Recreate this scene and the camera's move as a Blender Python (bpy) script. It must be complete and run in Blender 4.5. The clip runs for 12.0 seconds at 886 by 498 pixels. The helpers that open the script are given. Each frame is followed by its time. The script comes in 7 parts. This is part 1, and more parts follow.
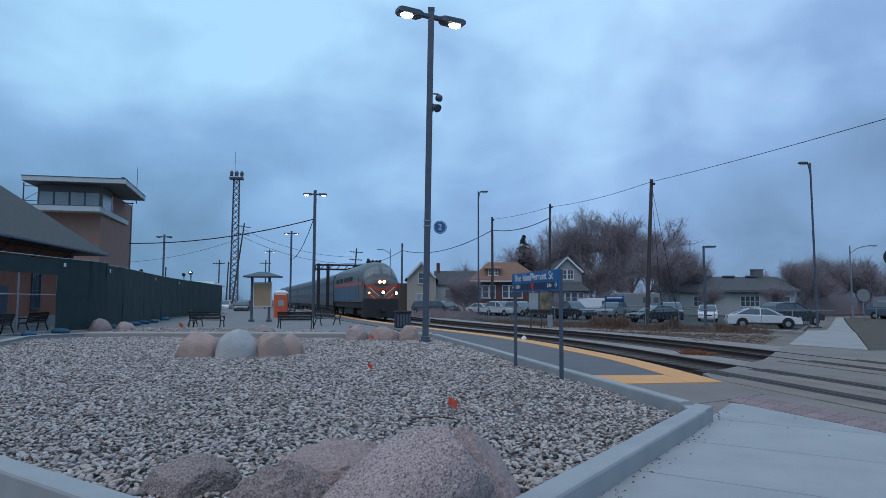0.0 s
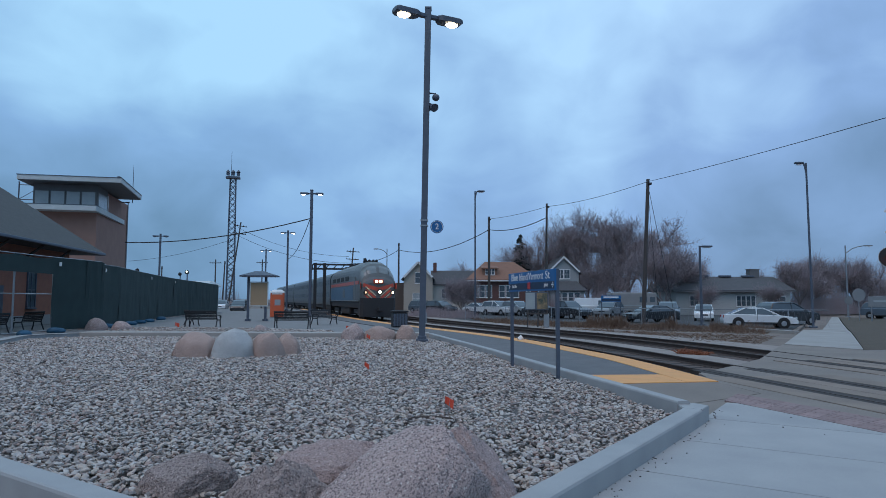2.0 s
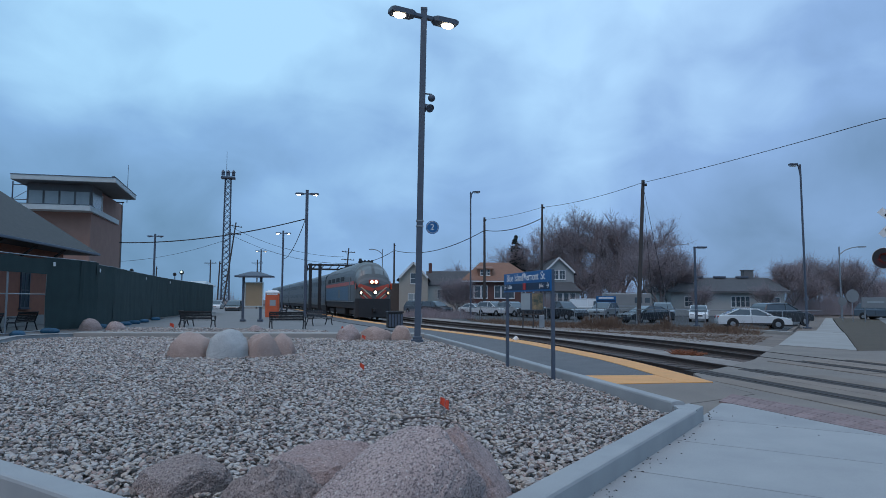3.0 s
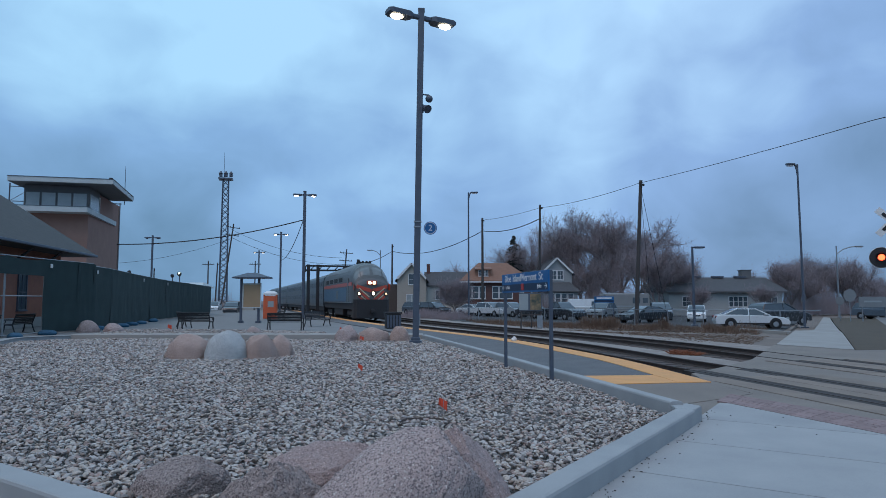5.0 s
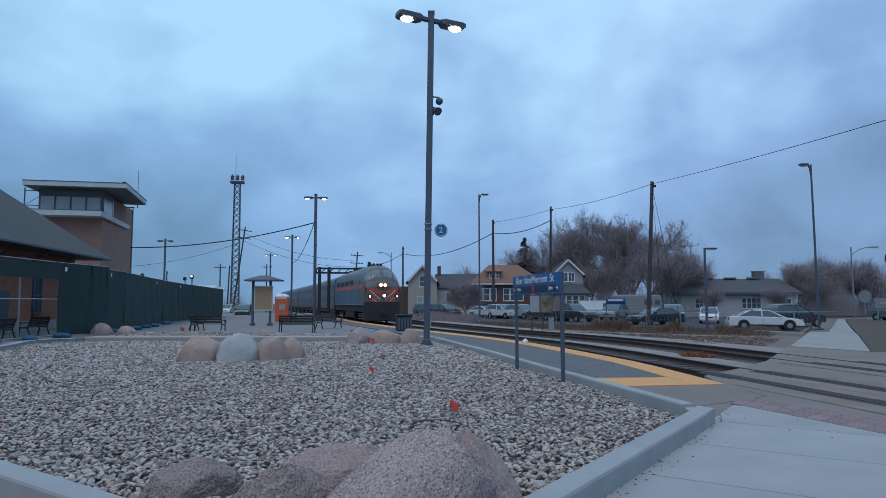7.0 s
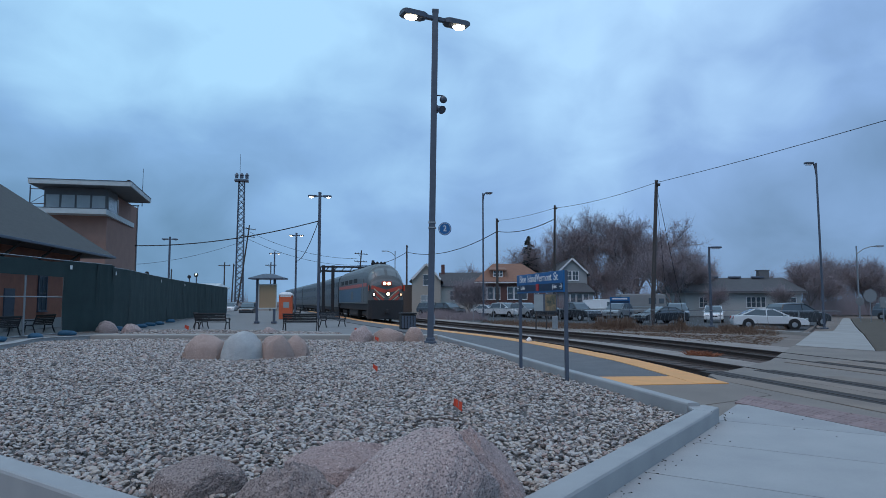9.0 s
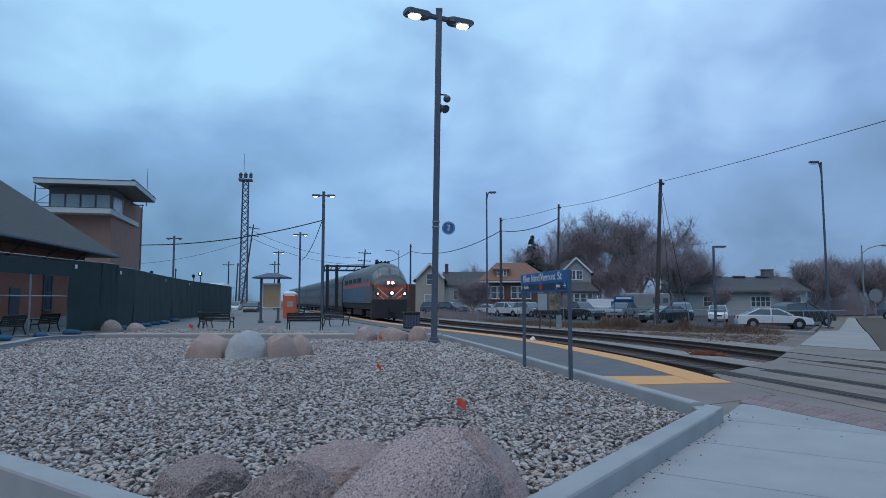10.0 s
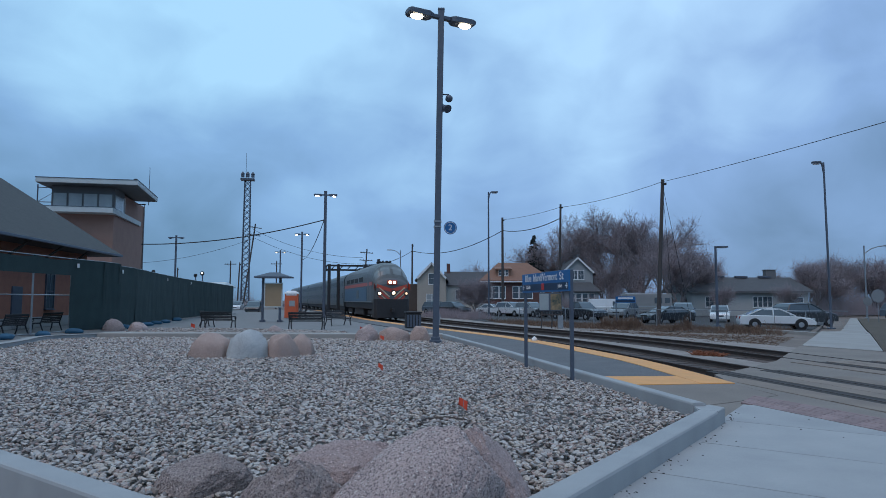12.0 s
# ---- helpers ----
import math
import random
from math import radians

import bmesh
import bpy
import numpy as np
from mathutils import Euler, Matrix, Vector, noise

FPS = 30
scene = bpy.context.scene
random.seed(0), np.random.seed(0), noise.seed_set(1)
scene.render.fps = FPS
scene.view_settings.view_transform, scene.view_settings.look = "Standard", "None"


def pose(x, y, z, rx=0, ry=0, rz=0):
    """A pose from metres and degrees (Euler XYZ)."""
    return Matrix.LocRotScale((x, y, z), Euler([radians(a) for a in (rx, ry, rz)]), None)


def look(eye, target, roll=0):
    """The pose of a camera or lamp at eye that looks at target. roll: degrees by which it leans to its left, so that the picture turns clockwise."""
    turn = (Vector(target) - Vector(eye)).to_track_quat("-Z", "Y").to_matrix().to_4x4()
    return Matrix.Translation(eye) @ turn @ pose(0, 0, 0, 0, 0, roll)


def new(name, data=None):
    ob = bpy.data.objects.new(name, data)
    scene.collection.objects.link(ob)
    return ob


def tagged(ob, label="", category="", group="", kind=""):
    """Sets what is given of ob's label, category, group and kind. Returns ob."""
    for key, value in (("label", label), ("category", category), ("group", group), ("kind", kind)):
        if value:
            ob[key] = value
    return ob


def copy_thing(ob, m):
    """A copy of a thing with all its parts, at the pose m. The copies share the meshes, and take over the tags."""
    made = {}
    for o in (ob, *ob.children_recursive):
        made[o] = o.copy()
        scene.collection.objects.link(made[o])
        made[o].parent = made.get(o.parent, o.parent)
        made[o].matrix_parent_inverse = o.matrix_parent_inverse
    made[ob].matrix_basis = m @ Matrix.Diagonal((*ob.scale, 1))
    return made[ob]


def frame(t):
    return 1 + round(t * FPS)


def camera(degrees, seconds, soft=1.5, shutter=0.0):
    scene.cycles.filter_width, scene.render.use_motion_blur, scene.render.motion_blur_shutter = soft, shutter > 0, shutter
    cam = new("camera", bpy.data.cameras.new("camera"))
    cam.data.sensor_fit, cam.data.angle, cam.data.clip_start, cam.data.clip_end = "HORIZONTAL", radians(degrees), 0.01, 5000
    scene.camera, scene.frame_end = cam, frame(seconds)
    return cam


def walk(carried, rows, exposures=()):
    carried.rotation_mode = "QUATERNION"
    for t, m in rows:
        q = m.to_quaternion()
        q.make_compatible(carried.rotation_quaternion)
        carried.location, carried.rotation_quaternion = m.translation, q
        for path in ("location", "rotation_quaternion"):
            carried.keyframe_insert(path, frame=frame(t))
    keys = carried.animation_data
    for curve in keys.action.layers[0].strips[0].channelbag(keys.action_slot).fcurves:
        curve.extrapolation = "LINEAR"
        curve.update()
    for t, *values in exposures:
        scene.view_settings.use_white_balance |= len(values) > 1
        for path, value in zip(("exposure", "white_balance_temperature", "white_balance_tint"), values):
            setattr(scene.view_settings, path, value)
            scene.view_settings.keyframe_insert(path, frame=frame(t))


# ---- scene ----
cam = camera(68, 12.0, soft=0.8)
EYE = (0.0, 0.0, 1.6)
# seconds, degrees turned to the right, degrees up, degrees of roll
TURNS = [
    (0.0, 0.004, 4.431, -0.121),
    (0.5, 0.053, 4.462, -0.074),
    (1.0, 0.131, 4.450, -0.126),
    (1.5, 0.142, 4.399, -0.144),
    (2.0, 0.288, 4.393, -0.151),
    (2.5, 0.432, 4.401, -0.156),
    (3.0, 0.685, 4.443, -0.202),
    (5.0, 0.861, 4.505, -0.024),
    (5.5, 0.738, 4.518, 0.012),
    (6.0, 0.357, 4.568, 0.085),
    (6.5, 0.041, 4.617, 0.111),
    (7.0, -0.074, 4.694, 0.098),
    (9.0, -0.411, 4.562, 0.005),
    (9.5, -0.631, 4.536, 0.015),
    (10.0, -0.736, 4.499, -0.022),
    (10.5, -0.786, 4.490, -0.068),
    (11.0, -0.846, 4.483, -0.087),
    (11.5, -0.878, 4.483, -0.084),
    (12.0, -0.887, 4.477, -0.136),
]


def aim(turn, up, roll):
    return pose(*EYE) @ pose(0, 0, 0, 0, 0, -turn) @ pose(0, 0, 0, 90 + up, 0, 0) @ pose(0, 0, 0, 0, 0, -roll)


walk(cam, [(t, aim(a, b, c)) for t, a, b, c in TURNS], [(0.0, 0.0), (12.0, 0.0)])

# ---- sky and light: an overcast winter dusk ----
world = bpy.data.worlds.new("sky")
scene.world = world
world.use_nodes = True
wn, wl = world.node_tree.nodes, world.node_tree.links
for n in list(wn):
    wn.remove(n)


def wnode(kind, **values):
    n = wn.new(kind)
    for k, v in values.items():
        n.inputs[k].default_value = v
    return n


sky = wn.new("ShaderNodeTexSky")
sky.sky_type, sky.sun_disc = "NISHITA", False
sky.sun_elevation, sky.sun_rotation = radians(35), radians(20)
coord = wn.new("ShaderNodeTexCoord")
stretch = wnode("ShaderNodeMapping", Scale=(1.0, 1.0, 1.45), Location=(1.15, 0.4, 0.3))
broad = wnode("ShaderNodeTexNoise", Scale=2.3, Detail=3.0, Roughness=0.45, Distortion=0.6)
fine = wnode("ShaderNodeTexNoise", Scale=7.5, Detail=5.0, Roughness=0.5, Distortion=0.4)
wl.new(coord.outputs["Generated"], stretch.inputs["Vector"])
wl.new(stretch.outputs["Vector"], broad.inputs["Vector"])
wl.new(stretch.outputs["Vector"], fine.inputs["Vector"])
both = wn.new("ShaderNodeMix")
both.data_type = "FLOAT"
both.inputs[0].default_value = 0.28
wl.new(broad.outputs["Fac"], both.inputs[2])
wl.new(fine.outputs["Fac"], both.inputs[3])
split = wn.new("ShaderNodeSeparateXYZ")
wl.new(coord.outputs["Generated"], split.inputs[0])
rise = wnode("ShaderNodeMapRange")
rise.inputs[1].default_value, rise.inputs[2].default_value = 0.0, 0.5
rise.inputs[3].default_value, rise.inputs[4].default_value = -0.165, 0.305
wl.new(split.outputs[2], rise.inputs[0])
add = wn.new("ShaderNodeMath")
wl.new(both.outputs[0], add.inputs[0])
wl.new(rise.outputs[0], add.inputs[1])
ramp = wn.new("ShaderNodeValToRGB")
ramp.color_ramp.elements[0].position, ramp.color_ramp.elements[0].color = 0.24, (0.115, 0.235, 0.38, 1)
ramp.color_ramp.elements[1].position, ramp.color_ramp.elements[1].color = 0.72, (0.42, 0.73, 1.02, 1)
mid = ramp.color_ramp.elements.new(0.5)
mid.color = (0.24, 0.445, 0.745, 1)
# thinner cloud, and so a brighter sky, west of north
west = wn.new("ShaderNodeMath")
west.inputs[1].default_value = 0.08
wl.new(split.outputs[0], west.inputs[0])
bow = wn.new("ShaderNodeMath")
bow.operation = "POWER"
bow.inputs[1].default_value = 2.0
wl.new(west.outputs[0], bow.inputs[0])
thin = wn.new("ShaderNodeMath")
thin.operation = "MULTIPLY_ADD"
thin.inputs[1].default_value = -0.35
wl.new(bow.outputs[0], thin.inputs[0])
wl.new(add.outputs[0], thin.inputs[2])
wl.new(thin.outputs[0], ramp.inputs[0])
mix = wn.new("ShaderNodeMix")
mix.data_type = "RGBA"
mix.inputs[0].default_value = 0.98
scaled = wn.new("ShaderNodeVectorMath")
scaled.operation = "SCALE"
scaled.inputs["Scale"].default_value = 0.08
wl.new(sky.outputs[0], scaled.inputs[0])
wl.new(scaled.outputs[0], mix.inputs[6])
tint = wn.new("ShaderNodeMix")
tint.data_type, tint.blend_type = "RGBA", "MULTIPLY"
tint.inputs[7].default_value = (1.07, 0.985, 1.02, 1)
east = wnode("ShaderNodeMapRange")
east.inputs[1].default_value, east.inputs[2].default_value = -0.35, 0.35
wl.new(split.outputs[0], east.inputs[0])
wl.new(east.outputs[0], tint.inputs[0])
wl.new(ramp.outputs[0], tint.inputs[6])
wl.new(tint.outputs[2], mix.inputs[7])
back = wnode("ShaderNodeBackground", Strength=1.0)
wl.new(mix.outputs[2], back.inputs[0])
out = wn.new("ShaderNodeOutputWorld")
wl.new(back.outputs[0], out.inputs[0])

sun = new("sun", bpy.data.lights.new("sun", "SUN"))
sun.data.energy, sun.data.angle, sun.data.color = 0.7, radians(40), (1.0, 0.66, 0.55)
sun.matrix_world = look((0, 0, 40), (14, 22, 0))

# ---- materials ----
def material(name, colour, second=None, scale=8.0, rough=0.7, metal=0.0, bump=0.2, fine=60.0, spread=0.5,
             island=0.0, each=0.0, glow=None, power=0.0, coat=0.0, stretch=None):
    """A surface of two colours mixed by broad and fine noise, with relief; island and each vary pieces."""
    m = bpy.data.materials.new(name)
    m.use_nodes = True
    n, l = m.node_tree.nodes, m.node_tree.links
    b = n["Principled BSDF"]
    b.inputs["Roughness"].default_value, b.inputs["Metallic"].default_value = rough, metal
    b.inputs["Coat Weight"].default_value = coat
    co = n.new("ShaderNodeTexCoord")
    vec = co.outputs["Object"]
    if stretch:
        mp = n.new("ShaderNodeMapping")
        mp.inputs["Scale"].default_value = stretch
        l.new(vec, mp.inputs["Vector"])
        vec = mp.outputs["Vector"]
    wide, tight = n.new("ShaderNodeTexNoise"), n.new("ShaderNodeTexNoise")
    wide.inputs["Scale"].default_value, wide.inputs["Detail"].default_value = scale, 5
    tight.inputs["Scale"].default_value, tight.inputs["Detail"].default_value = fine, 4
    l.new(vec, wide.inputs["Vector"])
    l.new(vec, tight.inputs["Vector"])
    fac = n.new("ShaderNodeMath")
    fac.operation = "MULTIPLY_ADD"
    fac.inputs[1].default_value, fac.inputs[2].default_value = 0.4, 0.0
    l.new(tight.outputs["Fac"], fac.inputs[0])
    tot = n.new("ShaderNodeMath")
    tot.operation = "MULTIPLY_ADD"
    tot.inputs[1].default_value = 0.6
    l.new(wide.outputs["Fac"], tot.inputs[0])
    l.new(fac.outputs[0], tot.inputs[2])
    rg = n.new("ShaderNodeMapRange")
    rg.inputs[1].default_value, rg.inputs[2].default_value = 0.5 - spread * 0.4, 0.5 + spread * 0.4
    l.new(tot.outputs[0], rg.inputs[0])
    cm = n.new("ShaderNodeMix")
    cm.data_type = "RGBA"
    second = second or tuple(c * 0.72 for c in colour)
    cm.inputs[6].default_value, cm.inputs[7].default_value = (*colour, 1), (*second, 1)
    l.new(rg.outputs[0], cm.inputs[0])
    colour_out = cm.outputs[2]
    if island or each:
        src = n.new("ShaderNodeNewGeometry").outputs["Random Per Island"] if island else n.new("ShaderNodeObjectInfo").outputs["Random"]
        hs = n.new("ShaderNodeHueSaturation")
        mr = n.new("ShaderNodeMapRange")
        amount = island or each
        mr.inputs[3].default_value, mr.inputs[4].default_value = 1 - amount, 1 + amount
        l.new(src, mr.inputs[0])
        l.new(mr.outputs[0], hs.inputs["Value"])
        l.new(colour_out, hs.inputs["Color"])
        colour_out = hs.outputs[0]
    l.new(colour_out, b.inputs["Base Color"])
    rr = n.new("ShaderNodeMapRange")
    rr.inputs[3].default_value, rr.inputs[4].default_value = max(0.02, rough - 0.12), min(1.0, rough + 0.12)
    l.new(tight.outputs["Fac"], rr.inputs[0])
    l.new(rr.outputs[0], b.inputs["Roughness"])
    if bump:
        bp = n.new("ShaderNodeBump")
        bp.inputs["Strength"].default_value, bp.inputs["Distance"].default_value = bump, 0.02
        l.new(tot.outputs[0], bp.inputs["Height"])
        l.new(bp.outputs[0], b.inputs["Normal"])
    if glow:
        b.inputs["Emission Color"].default_value = (*glow, 1)
        b.inputs["Emission Strength"].default_value = power
    return m


def glass(name, tint=(0.8, 0.9, 0.95), dark=0.0):
    m = bpy.data.materials.new(name)
    m.use_nodes = True
    b = m.node_tree.nodes["Principled BSDF"]
    b.inputs["Base Color"].default_value = (*tint, 1)
    b.inputs["Roughness"].default_value = 0.05
    b.inputs["Transmission Weight"].default_value = 1.0 - dark
    b.inputs["IOR"].default_value = 1.45
    return m


def granite(name, light, mid, dark):
    """Coarse crystalline stone: clouded base with dark and pale specks."""
    m = material(name, light, mid, 3.0, 0.82, fine=26, spread=0.35, bump=0.0)
    n, l = m.node_tree.nodes, m.node_tree.links
    b = n["Principled BSDF"]
    src = b.inputs["Base Color"].links[0].from_socket
    co = n.new("ShaderNodeTexCoord")
    sp, gr = n.new("ShaderNodeTexNoise"), n.new("ShaderNodeTexNoise")
    sp.inputs["Scale"].default_value, sp.inputs["Detail"].default_value = 62, 5
    gr.inputs["Scale"].default_value, gr.inputs["Detail"].default_value = 75, 4
    rp = n.new("ShaderNodeValToRGB")
    rp.color_ramp.elements[0].position, rp.color_ramp.elements[0].color = 0.50, (0, 0, 0, 1)
    rp.color_ramp.elements[1].position, rp.color_ramp.elements[1].color = 0.60, (0.85, 0.85, 0.85, 1)
    mx = n.new("ShaderNodeMix")
    mx.data_type = "RGBA"
    mx.inputs[7].default_value = (*dark, 1)
    l.new(co.outputs["Object"], sp.inputs["Vector"])
    l.new(co.outputs["Object"], gr.inputs["Vector"])
    l.new(sp.outputs["Fac"], rp.inputs[0])
    l.new(rp.outputs[0], mx.inputs[0])
    l.new(src, mx.inputs[6])
    pale = n.new("ShaderNodeTexNoise")
    pale.inputs["Scale"].default_value, pale.inputs["Detail"].default_value = 48, 3
    off = n.new("ShaderNodeMapping")
    off.inputs["Location"].default_value = (7.0, 3.0, 5.0)
    l.new(co.outputs["Object"], off.inputs["Vector"])
    l.new(off.outputs["Vector"], pale.inputs["Vector"])
    pr = n.new("ShaderNodeMapRange")
    pr.inputs[1].default_value, pr.inputs[2].default_value, pr.inputs[4].default_value = 0.6, 0.7, 0.75
    l.new(pale.outputs["Fac"], pr.inputs[0])
    mp = n.new("ShaderNodeMix")
    mp.data_type = "RGBA"
    mp.inputs[7].default_value = (*[min(0.75, c * 1.7) for c in light], 1)
    l.new(pr.outputs[0], mp.inputs[0])
    l.new(mx.outputs[2], mp.inputs[6])
    l.new(mp.outputs[2], b.inputs["Base Color"])
    bp = n.new("ShaderNodeBump")
    bp.inputs["Strength"].default_value, bp.inputs["Distance"].default_value = 0.9, 0.022
    l.new(gr.outputs["Fac"], bp.inputs["Height"])
    l.new(bp.outputs[0], b.inputs["Normal"])
    return m


def pebble(name, joined):
    """River stones, each of its own grey, tan or rosy colour."""
    m = bpy.data.materials.new(name)
    m.use_nodes = True
    n, l = m.node_tree.nodes, m.node_tree.links
    b = n["Principled BSDF"]
    b.inputs["Roughness"].default_value = 0.8
    src = n.new("ShaderNodeNewGeometry").outputs["Random Per Island"] if joined else n.new("ShaderNodeObjectInfo").outputs["Random"]
    rp = n.new("ShaderNodeValToRGB")
    rp.color_ramp.interpolation = "CONSTANT"
    tones = [(0.33, 0.30, 0.285), (0.47, 0.41, 0.36), (0.22, 0.19, 0.18), (0.52, 0.475, 0.445), (0.40, 0.30, 0.265), (0.56, 0.52, 0.485), (0.30, 0.24, 0.205), (0.43, 0.385, 0.365), (0.55, 0.465, 0.40)]
    rp.color_ramp.elements[0].color = (*tones[0], 1)
    rp.color_ramp.elements[1].position, rp.color_ramp.elements[1].color = 1 / 9, (*tones[1], 1)
    for k in range(2, 9):
        rp.color_ramp.elements.new(k / 9).color = (*tones[k], 1)
    l.new(src, rp.inputs[0])
    co = n.new("ShaderNodeTexCoord")
    no = n.new("ShaderNodeTexNoise")
    no.inputs["Scale"].default_value, no.inputs["Detail"].default_value = (30 if joined else 2.0), 4
    l.new(co.outputs["Object"], no.inputs["Vector"])
    mr = n.new("ShaderNodeMapRange")
    mr.inputs[3].default_value, mr.inputs[4].default_value = 0.57, 1.16
    l.new(no.outputs["Fac"], mr.inputs[0])
    hs = n.new("ShaderNodeHueSaturation")
    l.new(rp.outputs[0], hs.inputs["Color"])
    l.new(mr.outputs[0], hs.inputs["Value"])
    l.new(hs.outputs[0], b.inputs["Base Color"])
    return m


CONCRETE = material("concrete", (0.385, 0.385, 0.38), (0.29, 0.295, 0.30), 1.3, 0.85, fine=90, each=0.05)
KERB = material("kerb_concrete", (0.38, 0.385, 0.385), (0.28, 0.29, 0.295), 1.8, 0.85, fine=110)
PALE = material("pale_concrete", (0.235, 0.225, 0.22), (0.175, 0.17, 0.165), 0.9, 0.85, fine=70)
ASPHALT = material("asphalt", (0.16, 0.158, 0.16), (0.11, 0.11, 0.114), 1.5, 0.9, fine=110, bump=0.7)
LOT = material("old_lot_asphalt", (0.062, 0.06, 0.06), (0.042, 0.042, 0.044), 1.0, 0.92, fine=60, bump=0.5)
ROAD = material("worn_asphalt", (0.26, 0.222, 0.19), (0.175, 0.15, 0.132), 0.6, 0.9, fine=120, bump=0.4)
YELLOW = material("yellow_tactile_paint", (0.80, 0.37, 0.115), (0.64, 0.31, 0.11), 2.5, 0.7, fine=60)
REDPAVER = material("red_tactile_paver", (0.29, 0.20, 0.19), (0.23, 0.165, 0.16), 4, 0.85, each=0.12)
SOIL = material("dark_soil", (0.10, 0.09, 0.085), (0.06, 0.055, 0.05), 3, 0.95)
BALLAST = material("track_ballast", (0.34, 0.30, 0.27), (0.20, 0.165, 0.145), 1.2, 0.95, fine=22, bump=1.0)
DRYGRASS = material("dry_grass_ground", (0.24, 0.19, 0.16), (0.125, 0.10, 0.083), 0.7, 0.95, fine=25, bump=0.8)
LAWN = material("winter_lawn", (0.10, 0.075, 0.05), (0.07, 0.053, 0.036), 0.9, 0.95, fine=40, bump=0.8)
STONE = pebble("river_stone", True)
STONE_EACH = pebble("single_river_stone", False)
GRANITE = granite("pink_granite", (0.52, 0.40, 0.37), (0.40, 0.31, 0.29), (0.14, 0.11, 0.11))
GRANITE_BROWN = granite("brown_granite", (0.37, 0.295, 0.27), (0.27, 0.215, 0.197), (0.12, 0.09, 0.085))
GRANITE_TAN = granite("tan_granite", (0.50, 0.365, 0.315), (0.40, 0.29, 0.25), (0.27, 0.195, 0.17))
GRANITE_ROSE = granite("rose_granite", (0.43, 0.325, 0.30), (0.35, 0.262, 0.245), (0.23, 0.17, 0.163))
GRANITE_WHITE = granite("white_granite", (0.62, 0.62, 0.605), (0.45, 0.46, 0.46), (0.20, 0.21, 0.22))
POLE = material("dark_blue_grey_paint", (0.088, 0.108, 0.145), (0.064, 0.08, 0.11), 6, 0.45, bump=0.05)
LAMP_ON = material("lit_lamp_lens", (0.9, 0.85, 0.7), rough=0.3, bump=0, glow=(1.0, 0.86, 0.62), power=9.0)
LAMP_DIM = material("weak_lamp_lens", (0.9, 0.85, 0.7), rough=0.3, bump=0, glow=(1.0, 0.88, 0.70), power=2.2)
STEEL = material("galvanised_steel", (0.34, 0.36, 0.38), (0.25, 0.27, 0.29), 5, 0.45, metal=0.6, bump=0.05)
BLACK = material("black_metal", (0.020, 0.021, 0.024), (0.030, 0.030, 0.033), 8, 0.72, bump=0.1)
RUBBER = material("tyre_rubber", (0.02, 0.02, 0.021), rough=0.85)
SIGNBLUE = material("blue_sign_face", (0.012, 0.13, 0.34), (0.010, 0.11, 0.29), 4, 0.4, bump=0)
SIGNNAVY = material("navy_sign_band", (0.012, 0.035, 0.085), rough=0.4, bump=0)
WHITE = material("white_paint", (0.78, 0.78, 0.77), (0.66, 0.66, 0.66), 3, 0.5, bump=0.03)
RED = material("red_paint", (0.55, 0.035, 0.03), rough=0.45, bump=0)
BRICK = material("red_brick", (0.40, 0.165, 0.105), (0.29, 0.122, 0.088), 2.2, 0.85, fine=30)
BRICKDARK = material("dark_brick", (0.16, 0.078, 0.066), (0.11, 0.057, 0.052), 2.2, 0.85, fine=30)
SHINGLE = material("grey_shingle", (0.088, 0.087, 0.085), (0.06, 0.06, 0.06), 2.5, 0.85, fine=25, stretch=(1, 1, 3))
SHINGLE_RED = material("orange_brown_shingle", (0.28, 0.145, 0.095), (0.205, 0.108, 0.076), 2.5, 0.85, fine=25)
FASCIA = material("pale_green_fascia", (0.56, 0.60, 0.60), (0.46, 0.50, 0.50), 2, 0.6, bump=0.03)
WINDOW = material("window_glass", (0.10, 0.13, 0.15), (0.07, 0.09, 0.11), 1.2, 0.08, bump=0.02)
BLIND = material("window_with_blinds", (0.36, 0.40, 0.41), (0.29, 0.33, 0.34), 1.5, 0.25, bump=0.02)
SCREEN = material("green_windscreen_cloth", (0.026, 0.052, 0.052), (0.017, 0.034, 0.035), 1.6, 0.9, fine=40, bump=0.6)
TARP = material("blue_sandbag", (0.02, 0.11, 0.19), (0.015, 0.07, 0.13), 6, 0.6)
WOOD = material("weathered_wood", (0.085, 0.075, 0.072), (0.055, 0.05, 0.048), 3, 0.9, stretch=(8, 8, 0.6))
BARK = material("grey_bark", (0.25, 0.21, 0.21), (0.165, 0.14, 0.138), 5, 0.95)
TWIG = material("bare_twigs", (0.325, 0.275, 0.29), (0.24, 0.20, 0.212), 2, 0.95, bump=0)
NEEDLE = material("dark_needles", (0.022, 0.035, 0.028), (0.014, 0.022, 0.018), 3, 0.9)
STRAW = material("dry_straw", (0.20, 0.125, 0.085), (0.11, 0.07, 0.05), 2, 0.95, island=0.3, bump=0)
RAILSTEEL = material("rusty_rail", (0.065, 0.045, 0.037), (0.04, 0.03, 0.027), 6, 0.75)
SLEEPER = material("creosoted_timber", (0.06, 0.048, 0.042), (0.035, 0.03, 0.028), 4, 0.9)
TIMBER = material("crossing_timber", (0.28, 0.222, 0.178), (0.17, 0.137, 0.115), 1.1, 0.9, each=0.05)
FLAG = material("orange_flag_cloth", (0.80, 0.10, 0.05), rough=0.8, bump=0)
